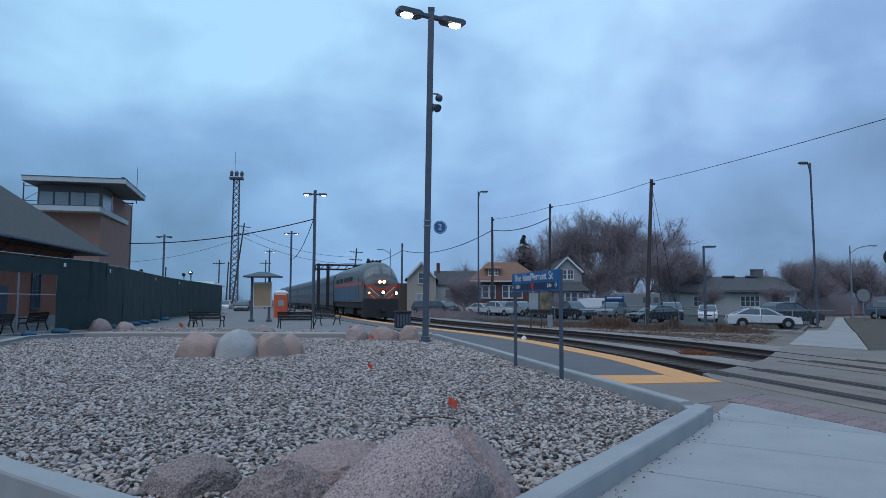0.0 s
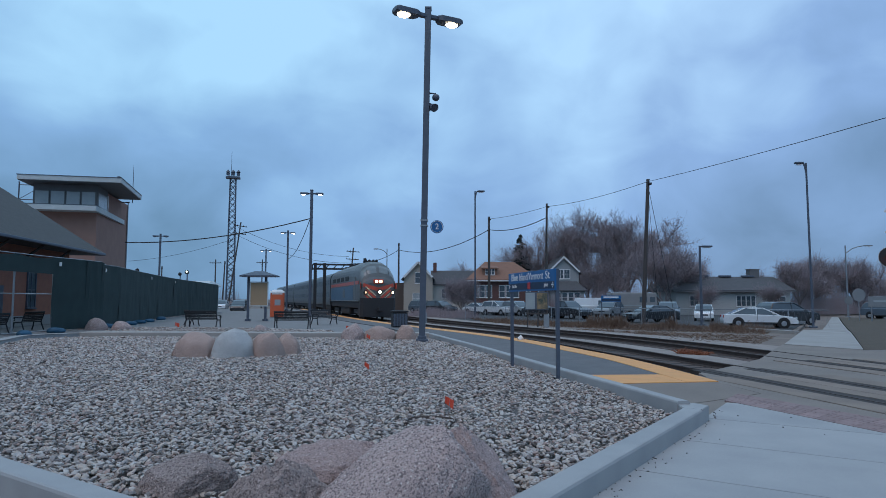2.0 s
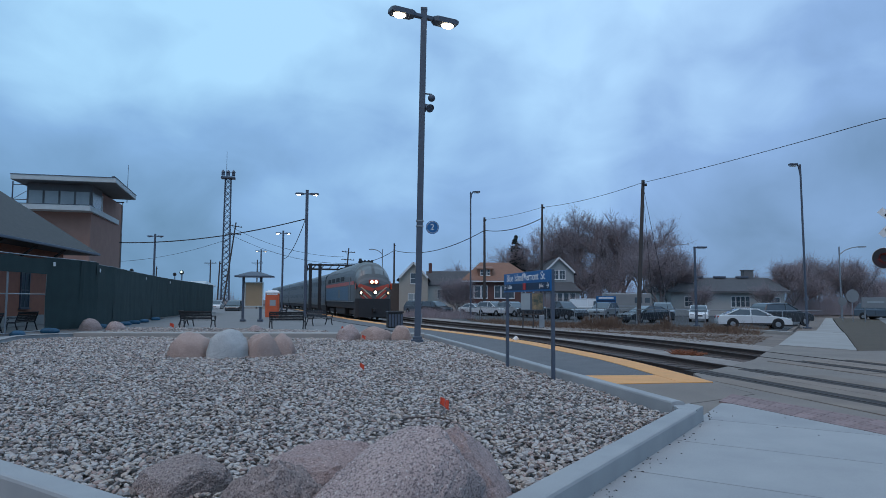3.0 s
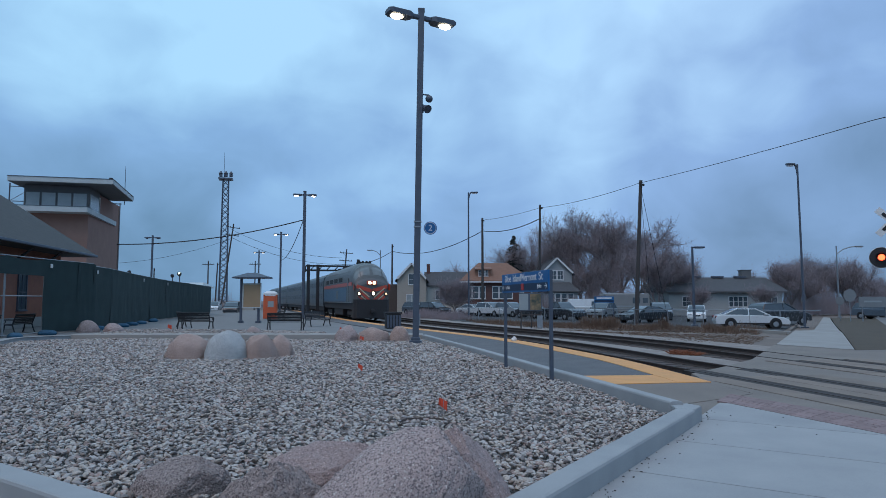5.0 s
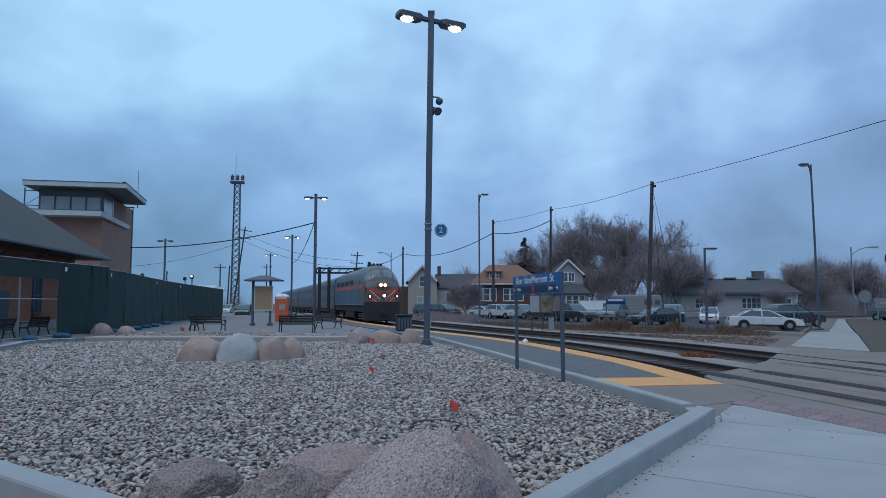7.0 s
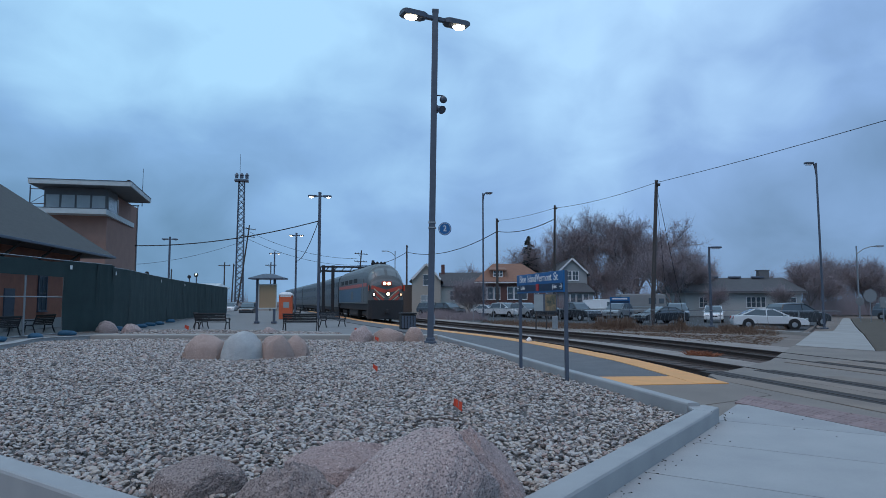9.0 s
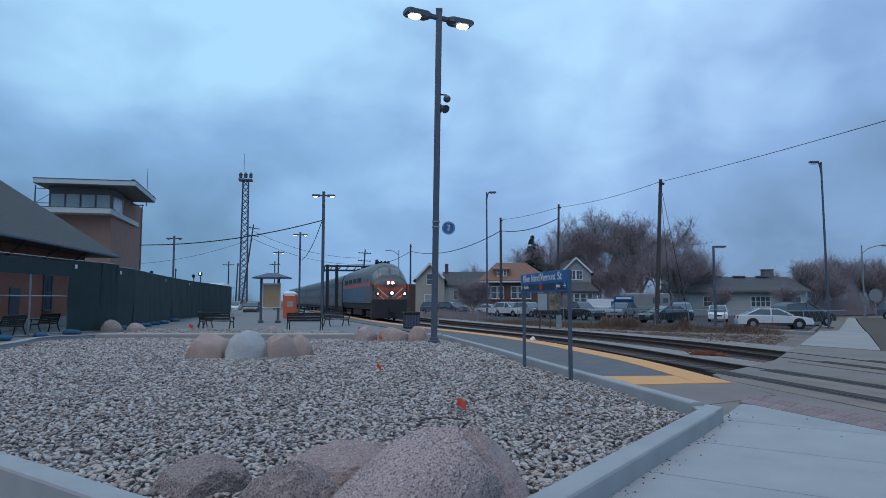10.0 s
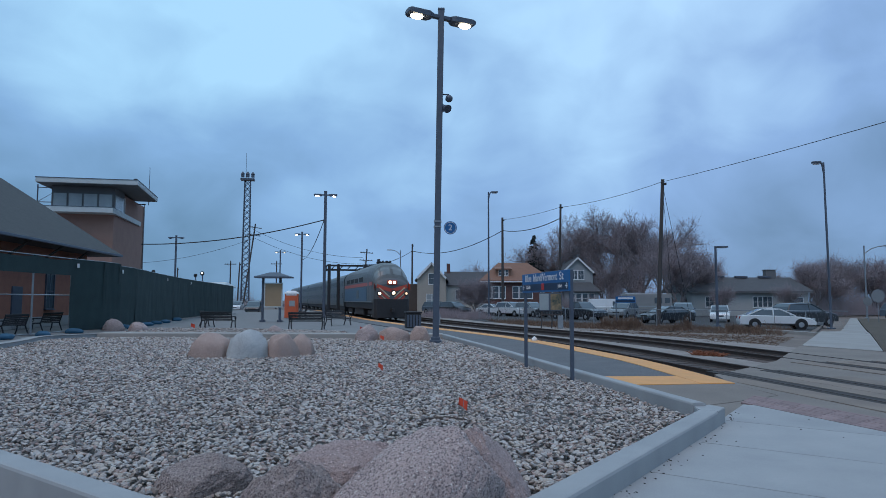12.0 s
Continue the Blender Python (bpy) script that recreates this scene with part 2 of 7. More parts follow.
STAINED = material("oil_stained_ballast", (0.14, 0.095, 0.08), (0.075, 0.054, 0.048), 0.9, 0.95, fine=22, bump=1.0)
FLANGE = material("dark_flangeway_strip", (0.022, 0.019, 0.018), (0.05, 0.042, 0.038), 1.4, 0.95, fine=30, bump=0.6)
RUSTWEED = material("rust_coloured_weeds", (0.30, 0.10, 0.045), (0.20, 0.07, 0.035), 2, 0.95, bump=0)
WALKPALE = material("sunbleached_concrete", (0.35, 0.328, 0.302), (0.28, 0.267, 0.25), 0.9, 0.85, fine=70, each=0.06)

# ---- tools for building ----
def part(name, bm, mat, parent, label="", smooth=False, m=None):
    """Links a bmesh as one mesh under a thing or a part."""
    me = bpy.data.meshes.new(name)
    bm.to_mesh(me)
    bm.free()
    me.materials.append(mat)
    if smooth:
        me.polygons.foreach_set("use_smooth", [True] * len(me.polygons))
    ob = new(name, me)
    ob.parent = parent
    if m is not None:
        ob.matrix_basis = m
    if label:
        tagged(ob, label)
    return ob


def thing(name, label, category, m=None, group="", kind=""):
    """An Empty at the base of a thing."""
    ob = new(name)
    ob.empty_display_size = 0.2
    if m is not None:
        ob.matrix_basis = m
    return tagged(ob, label, category, group, kind)


def solid(name, bm, mat, label, category, m=None, group="", kind="", smooth=False):
    """A thing of one mesh."""
    return tagged(part(name, bm, mat, None, label, smooth, m), "", category, group, kind)


def box(bm, c, s, rz=0.0, bevel=0.0, ry=0.0, rx=0.0):
    made = bmesh.ops.create_cube(bm, size=1, matrix=pose(*c, rx, ry, rz) @ Matrix.Diagonal((*s, 1)))["verts"]
    if bevel:
        edges = list({e for v in made for e in v.link_edges})
        bmesh.ops.bevel(bm, geom=edges, offset=bevel, segments=2, affect="EDGES", profile=0.6)
    return bm


def rod(bm, a, b, r0, r1=None, n=10):
    a, b = Vector(a), Vector(b)
    r1 = r0 if r1 is None else r1
    turn = (b - a).to_track_quat("Z", "Y").to_matrix().to_4x4()
    bmesh.ops.create_cone(bm, cap_ends=True, segments=n, radius1=r0, radius2=r1, depth=(b - a).length,
                          matrix=Matrix.Translation((a + b) / 2) @ turn)
    return bm


def pipe(bm, points, r, n=8):
    for a, b in zip(points, points[1:]):
        rod(bm, a, b, r, r, n)
    return bm


def tube(bm, points, r, n=6):
    """One unbroken round bar through the points."""
    rings = []
    for i, p in enumerate(points):
        d = (Vector(points[min(i + 1, len(points) - 1)]) - Vector(points[max(i - 1, 0)])).normalized()
        u = d.cross(Vector((0, 0, 1)) if abs(d.z) < 0.95 else Vector((1, 0, 0))).normalized()
        w = d.cross(u)
        rings.append([Vector(p) + (u * math.cos(k * math.tau / n) + w * math.sin(k * math.tau / n)) * r for k in range(n)])
    return loft(bm, rings)


def ball(bm, c, r, squash=(1, 1, 1), sub=2):
    bmesh.ops.create_icosphere(bm, subdivisions=sub, radius=r, matrix=Matrix.Translation(c) @ Matrix.Diagonal((*squash, 1)))
    return bm


def prism(bm, poly, z0, z1):
    """A slab with the outline poly (x, y); z1 may be a function of x, y."""
    top = [bm.verts.new((x, y, z1(x, y) if callable(z1) else z1)) for x, y in poly]
    low = [bm.verts.new((x, y, z0)) for x, y in poly]
    faces = [bm.faces.new(top), bm.faces.new(low[::-1])]
    for i in range(len(poly)):
        j = (i + 1) % len(poly)
        faces.append(bm.faces.new((top[j], top[i], low[i], low[j])))
    bmesh.ops.recalc_face_normals(bm, faces=faces)
    return bm


def loft(bm, rings, close=True, caps=True):
    """Skins rings of points, all of one length."""
    vs = [[bm.verts.new(p) for p in r] for r in rings]
    n = len(vs[0])
    for a, b in zip(vs, vs[1:]):
        for i in range(n if close else n - 1):
            j = (i + 1) % n
            bm.faces.new((a[i], a[j], b[j], b[i]))
    if caps:
        bm.faces.new(vs[0][::-1])
        bm.faces.new(vs[-1])
    bmesh.ops.recalc_face_normals(bm, faces=bm.faces[:])
    return bm


def B():
    return bmesh.new()


def curve_points(nodes, step=1.0):
    """A smooth line through the nodes, as evenly spaced points."""
    pts = [Vector(p) for p in nodes]
    pts = [2 * pts[0] - pts[1], *pts, 2 * pts[-1] - pts[-2]]
    res = []
    for p0, p1, p2, p3 in zip(pts, pts[1:], pts[2:], pts[3:]):
        k = max(2, int((p2 - p1).length / step))
        for i in range(k):
            t = i / k
            res.append(0.5 * (2 * p1 + (p2 - p0) * t + (2 * p0 - 5 * p1 + 4 * p2 - p3) * t * t + (3 * p1 - p0 - 3 * p2 + p3) * t ** 3))
    res.append(pts[-2])
    return res


def offset(points, d):
    """The line moved by d to the right of its course."""
    res = []
    for i, p in enumerate(points):
        a, b = points[max(0, i - 1)], points[min(len(points) - 1, i + 1)]
        t = (b - a).normalized()
        res.append(Vector((p.x + t.y * d, p.y - t.x * d)))
    return res


def strip(bm, left, right, z0, z1):
    """A ribbon of slabs between two lines."""
    rings = [[(a.x, a.y, z1), (b.x, b.y, z1), (b.x, b.y, z0), (a.x, a.y, z0)] for a, b in zip(left, right)]
    return loft(bm, rings)


def sweep(bm, line, profile):
    """Profile (across to the right, up) carried along a line."""
    rings = []
    for i in range(len(line)):
        a, b = line[max(0, i - 1)], line[min(len(line) - 1, i + 1)]
        t = (b - a).normalized()
        rings.append([(line[i].x + t.y * u, line[i].y - t.x * u, w) for u, w in profile])
    return loft(bm, rings)


def inside(p, poly):
    x, y = p
    hit = False
    for i in range(len(poly)):
        (x1, y1), (x2, y2) = poly[i - 1], poly[i]
        if (y1 > y) != (y2 > y) and x < (x2 - x1) * (y - y1) / (y2 - y1) + x1:
            hit = not hit
    return hit


def clip(poly, a, b):
    """Keeps what lies to the left of the line from a to b."""
    side = lambda p: (b[0] - a[0]) * (p[1] - a[1]) - (b[1] - a[1]) * (p[0] - a[0])
    res = []
    for i in range(len(poly)):
        p, q = poly[i - 1], poly[i]
        sp, sq = side(p), side(q)
        if (sp >= 0) != (sq >= 0):
            t = sp / (sp - sq)
            res.append((p[0] + t * (q[0] - p[0]), p[1] + t * (q[1] - p[1])))
        if sq >= 0:
            res.append(q)
    return res


def letters(name, text, size, mat, parent, m, label="", depth=0.003, width=None):
    """Words in the built-in font, turned into a mesh."""
    cu = bpy.data.curves.new(name, "FONT")
    cu.body, cu.size, cu.extrude, cu.align_x, cu.align_y = text, size, depth, "CENTER", "CENTER"
    tmp = bpy.data.objects.new(name, cu)
    me = bpy.data.meshes.new_from_object(tmp)
    bpy.data.objects.remove(tmp)
    bpy.data.curves.remove(cu)
    if width:
        xs = [v.co.x for v in me.vertices]
        k = width / (max(xs) - min(xs))
        for v in me.vertices:
            v.co.x *= k
    me.materials.clear()
    me.materials.append(mat)
    ob = new(name, me)
    ob.parent, ob.matrix_basis = parent, m
    return tagged(ob, label)

# ---- ground, platform, tracks and street ----
# the course of the near track's middle, from behind the street crossing to the far distance
TRACK = curve_points([(13.6, -18), (10.4, 0), (8.75, 8), (8.05, 11.8), (7.15, 16.5), (6.5, 20), (5.75, 24.2), (4.35, 29.5), (2.05, 35.6),
                      (-0.05, 40.8), (-2.15, 46.6), (-5.15, 55.4), (-8.1, 65.4), (-13.8, 85.4), (-22.2, 113), (-37, 160), (-70, 265)], 1.2)
TRACK_FAR = offset(TRACK, 4.3)
EDGE = curve_points([(5.49, 13.05), (5.40, 15.2), (5.17, 18.1)] + [tuple(p) for p in offset(TRACK, -1.68) if p.y > 20.5][::2], 1.0)
STREET = pose(3.72, 9.44, 0, 0, 0, 90 - 33.5)  # x along the street, y to its left


def street(u, v):
    p = STREET @ Vector((u, -v, 0))
    return (p.x, p.y)


def build_ground():
    bm = B()
    bmesh.ops.create_grid(bm, x_segments=40, y_segments=40, size=2500, matrix=Matrix.Translation((0, 0, -0.52)))
    solid("ground", bm, DRYGRASS, "flat dry winter ground reaching the horizon", "ground", kind="structure")
    bed = strip(B(), offset(TRACK, -1.66), offset(TRACK, 8.6), -0.9, -0.27)
    solid("track_bed", bed, BALLAST, "brown stained crushed-stone ballast under both tracks", "track bed", kind="structure")
    for line in (TRACK, TRACK_FAR):
        stain = strip(B(), offset(line, -1.32), offset(line, 1.32), -0.6, -0.262)
        solid("stained_ballast", stain, STAINED, "dark rust-stained ballast under a track", "track bed", kind="structure")
    side = [(p.x, p.y) for p in offset(TRACK, 8.5) if 28.0 < p.y < 118]
    bank = prism(B(), [(12.7, 25.2), (14.2, 26.5), (22.0, 39.6), (22.6, 41.6), (30, 54), (60, 112), (60, 125), (-20, 125)] + side[::-1], -0.9, -0.33)
    solid("verge", bank, DRYGRASS, "strip of dry trampled earth and grass beside the tracks", "verge", kind="structure")
    lot = prism(B(), [(2, 62), (14, 41), (22.3, 41.8), (41.5, 73), (47, 84), (40, 100), (-2, 104)], -0.9, -0.30)
    solid("parking_lot", lot, LOT, "grey asphalt parking lot behind the tracks", "parking lot", kind="structure")


def build_street():
    apron = prism(B(), [(3.3, 12.75), (3.6, 9.0), street(-6, 0), street(-16, 0), street(-16, 13), street(22, 13), street(19.4, 4.2), street(17.3, 1.8), street(18.9, -0.95), (9.4, 19.4), (7.75, 17.4), (6.1, 15.6), (5.7, 13.0)], -0.7, -0.112)
    solid("road", apron, ROAD, "worn grey street surface with a level crossing", "road", kind="structure")
    walk_far = thing("pavement", "pale concrete sidewalk leading away beyond the tracks", "pavement", kind="structure")
    west_side = lambda u: -0.91 - 0.04 * (u - 19) if u < 34.6 else -0.59 - 0.034 * (u - 35.8)
    east_side = lambda u: 1.77 - 0.048 * (u - 17.2) if u < 34.6 else 0.91 - 0.053 * (u - 33.5)
    for i in range(32):
        u0, u1 = 18.0 + i * 1.8, 19.78 + i * 1.8
        w0, w1, e0, e1 = west_side(u0), west_side(u1 - 0.2), east_side(u0), east_side(u1 - 0.2)
        skew = 0.8 if u0 < 34 else 0.3
        poly = [street(u0 + skew, w0), street(u1 + skew, w1), street(u1 - skew, e1), street(u0 - skew, e0)]
        part("slab", prism(B(), poly, -0.9, -0.085 - min(0.165, 0.01 * i)), WALKPALE, walk_far)
    lawn = prism(B(), [street(19.5, 1.75), street(34.5, 1.02), street(50, 0.1), street(76, -1.2), street(76, 3.0), street(40, 3.6), street(19.5, 4.2)], -0.9, -0.27)
    solid("grass_verge", lawn, LAWN, "dull winter grass strip beside the street", "verge", kind="structure")
    drive = prism(B(), [street(19.5, 4.22), street(40, 3.62), street(76, 3.02), street(110, 2.5), street(110, 14), street(19.5, 16)], -0.9, -0.29)
    solid("far_road", drive, PALE, "pale concrete street beyond the crossing", "road", kind="structure")
    near = thing("sidewalk", "smooth pale concrete sidewalk with narrow joints", "pavement", kind="structure")
    for i in range(9):
        u0 = -13.6 + i * 1.72
        poly = [street(u0 + 0.008, 0.004), street(u0 + 1.712, 0.004), street(u0 + 1.712, 4.3), street(u0 + 0.008, 4.3)]
        poly = clip(poly, (6.84, 5.0), (4.8, 11.2))
        if len(poly) > 2:
            part("slab", prism(B(), poly, -0.7, -0.085), CONCRETE, near)
    tact = thing("tactile_strip", "worn red brick tactile strip before the tracks", "tactile strip", kind="structure")
    a0, a1, b0, b1 = Vector((4.8, 11.2)), Vector((6.84, 5.0)), Vector((5.40, 12.03)), Vector((7.98, 5.0))
    for i in range(22):
        for j in range(2):
            q = []
            for s, t in ((i, j), (i + 1, j), (i + 1, j + 1), (i, j + 1)):
                l, r = a0.lerp(a1, s / 22), b0.lerp(b1, s / 22)
                q.append(tuple(l.lerp(r, t / 2)))
            c = (sum(p[0] for p in q) / 4, sum(p[1] for p in q) / 4)
            q = [(c[0] + (p[0] - c[0]) * 0.97, c[1] + (p[1] - c[1]) * 0.97) for p in q]
            bm = prism(B(), q, -0.3, -0.08)
            for k in range(3):
                for n in range(2):
                    p = Vector(q[0]).lerp(Vector(q[1]), (k + 0.5) / 3).lerp(Vector(q[3]).lerp(Vector(q[2]), (k + 0.5) / 3), (n + 0.5) / 2)
                    rod(bm, (p.x, p.y, -0.08), (p.x, p.y, -0.074), 0.03, 0.02, 6)
            part("paver", bm, REDPAVER, tact)
    # crossing planks beside and between the rails
    cross = thing("crossing_deck", "weathered planks filling the level crossing", "crossing", kind="structure")
    for line in (TRACK, TRACK_FAR):
        lim = 17.0 if line is TRACK else 20.5
        ps = [p for p in line if -3 < p.y < lim]
        # flat dark strip laid over the road where the open groove would be
        for d in (-0.735, 0.735):
            solid("flangeway", strip(B(), offset(ps, d - 0.27), offset(ps, d + 0.27), -0.3, -0.106), FLANGE, "flat dark strip in place of the open groove beside a rail", "crossing", kind="structure")
        for d0, d1 in ((-1.6, -1.0), (-0.47, -0.01), (0.01, 0.47), (1.0, 1.6)):
            for k in range(0, len(ps) - 2, 2):
                seg = ps[k:k + 3]
                part("plank", strip(B(), offset(seg, d0), offset(seg, d1), -0.3, -0.102 + 0.004 * (k % 3)), TIMBER, cross)


def rail_profile(side):
    return [(side - 0.07, -0.27), (side - 0.07, -0.25), (side - 0.012, -0.22), (side - 0.012, -0.145), (side - 0.036, -0.13), (side - 0.036, -0.098),
            (side + 0.036, -0.098), (side + 0.036, -0.13), (side + 0.012, -0.145), (side + 0.012, -0.22), (side + 0.07, -0.25), (side + 0.07, -0.27)]


def build_tracks():
    for line, words in ((TRACK, "near rusty railway track on timber sleepers"), (TRACK_FAR, "second rusty railway track on timber sleepers")):
        tr = thing("railway_track", words, "railway track", kind="structure")
        for side in (-0.753, 0.753):
            part("rail", sweep(B(), line, rail_profile(side)), RAILSTEEL, tr)
        mesh = None
        low = 17.6 if line is TRACK else 21.0
        d = 0.0
        for a, b in zip(line, line[1:]):
            if a.y < low or a.y > 110:
                continue
            t = (b - a).normalized()
            length = (b - a).length
            while d < length:
                p = a + t * d
                if mesh is None:
                    sl = part("sleeper", box(B(), (0, 0, 0), (2.6, 0.22, 0.2), bevel=0.012), SLEEPER, tr)
                    mesh = sl.data
                else:
                    sl = new("sleeper", mesh)
                    sl.parent = tr
                sl.matrix_basis = pose(p.x, p.y, -0.352, 0, 0, math.degrees(math.atan2(t.y, t.x)) - 90 + random.uniform(-1, 1))
                d += 0.56
            d -= length


KERB_TOP = 0.13
# the outline of the stone bed, inside its kerb
BED = [(-0.3, 3.82), (0.78, 5.42), (3.36, 9.2), (2.84, 12.1), (2.45, 13.9), (1.78, 17.3), (1.2, 20.3), (0.3, 24.4), (-0.45, 28.0), (-15.2, 28.0), (-16.3, 26.4), (-15.3, 23.2), (-14.0, 18.0), (-12.2, 11.9)]


def kerb(name, line, width, top, label, mat=None):
    pts = curve_points(line, 0.6) if len(line) > 2 else [Vector(p) for p in line]
    prof = [(0, -0.6), (0, top - 0.03), (0.01, top - 0.008), (0.03, top), (width - 0.03, top), (width - 0.01, top - 0.008), (width, top - 0.03), (width, -0.6)]
    return solid(name, sweep(B(), pts, prof), mat or KERB, label, "kerb", kind="structure")


def build_platform():
    ks = "smooth grey concrete kerb round the stone bed"
    kerb("kerb_street", [(-0.27, 3.92), (3.36, 9.2)], 0.265, 0.12, ks)
    kerb("kerb_platform", [(3.38, 9.45), (2.84, 12.1), (2.45, 13.9), (1.78, 17.3), (1.2, 20.3), (0.3, 24.4), (-0.45, 28.0)], 0.2, 0.17, ks)
    kerb("kerb_plaza", [(-0.45, 28.0)[:2], (-15.2, 28.0)], 0.9, 0.18, ks, WALKPALE)
    kerb("kerb_fence", [(-15.2, 28.1), (-16.3, 26.4), (-15.3, 23.2), (-14.0, 18.0), (-12.2, 11.9)][::-1], -0.35, 0.14, ks)
    kerb("kerb_front", [(-12.2, 11.9), (-0.34, 3.72)], 0.26, 0.13, ks)
    corner = prism(B(), [(3.36, 9.2), (3.575, 9.05), (3.80, 9.38), (3.68, 9.62), (3.40, 9.5)], -0.6, 0.1195)
    bmesh.ops.bevel(corner, geom=corner.edges[:], offset=0.008, segments=2, affect="EDGES")
    solid("kerb_corner", corner, KERB, ks, "kerb", kind="structure")
    # platform surface from the kerb to the yellow edge
    left = curve_points([(3.05, 12.7), (2.65, 13.95), (1.98, 17.34), (1.4, 20.35), (0.5, 24.45), (-0.5, 28.5), (-3.2, 38), (-6, 46), (-9, 55), (-11.5, 65), (-17, 85), (-24, 110)], 1.0)
    inner = [p for p in offset(EDGE, -0.6) if p.y > 13.9]
    n = 90
    pick = lambda ps: [ps[min(len(ps) - 1, round(i * (len(ps) - 1) / n))] for i in range(n + 1)]
    end = [p for p in inner if p.y < 108]
    solid("platform", strip(B(), pick(left), pick(end), -0.8, 0.0), ASPHALT, "dark grey asphalt station platform", "platform", kind="structure")
    yl = [p for p in EDGE if p.y < 108]
    solid("platform_edge", strip(B(), offset(yl, -0.68), yl, -0.8, 0.012), YELLOW, "yellow tactile warning strip along the platform edge", "platform edge", kind="structure")
    bar = prism(B(), [(3.27, 12.72), (5.48, 13.06), (5.42, 14.3), (3.02, 14.12)], -0.025, 0.008)
    base = prism(B(), [(3.27, 12.72), (5.48, 13.06), (5.42, 14.3), (3.02, 14.12)], -0.6, -0.029)
    solid("platform_end", base, ASPHALT, "dark asphalt ramp end below the yellow strip", "platform", kind="structure")
    solid("platform_end_marking", bar, YELLOW, "yellow warning strip across the platform's end", "platform edge", kind="structure")
    ramp = prism(B(), [(3.2, 12.7), (3.55, 10.6), (4.7, 11.35), (5.9, 12.2), (5.46, 13.05)], -0.6, lambda x, y: -0.004 if y > 12.6 else -0.104)
    solid("platform_ramp", ramp, ROAD, "worn concrete ramp down from the platform's end", "ramp", kind="structure")
    rim = prism(B(), [(5.485, 13.05), (5.92, 12.3), (6.05, 13.4), (5.78, 15.9), (5.43, 15.2)], -0.6, lambda x, y: -0.01 if x < 5.6 else -0.105)
    solid("platform_ramp", rim, ROAD, "worn concrete slope between the platform and rail", "ramp", kind="structure")
    plaza = prism(B(), [(-0.9, 28.5), (-3.4, 38), (-6.2, 46), (-9.2, 55), (-11.7, 65), (-17.2, 85), (-24, 108), (-70, 120), (-60, 20), (-16.8, 22.5), (-16.9, 26.6), (-15.4, 28.5)], -0.8, -0.01)
    solid("plaza", plaza, PALE, "pale concrete station forecourt", "pavement", kind="structure")


build_ground()
build_street()
build_tracks()
build_platform()

# ---- the stone bed and its boulders ----
def bed_height(x, y):
    return -0.02 + 0.05 * noise.noise((x * 0.35, y * 0.35, 3.0)) + 0.02 * noise.noise((x * 1.7, y * 1.7, 9.0))


def stone_shape(sub, seed):
    bm = B()
    bmesh.ops.create_icosphere(bm, subdivisions=sub, radius=1.0)
    for v in bm.verts:
        k = 1 + 0.5 * noise.noise(v.co * 1.3 + Vector((seed * 7.3, 0, 0)))
        v.co = Vector((v.co.x * k * 1.1, v.co.y * k * 0.74, v.co.z * k * 0.5))
    return bm


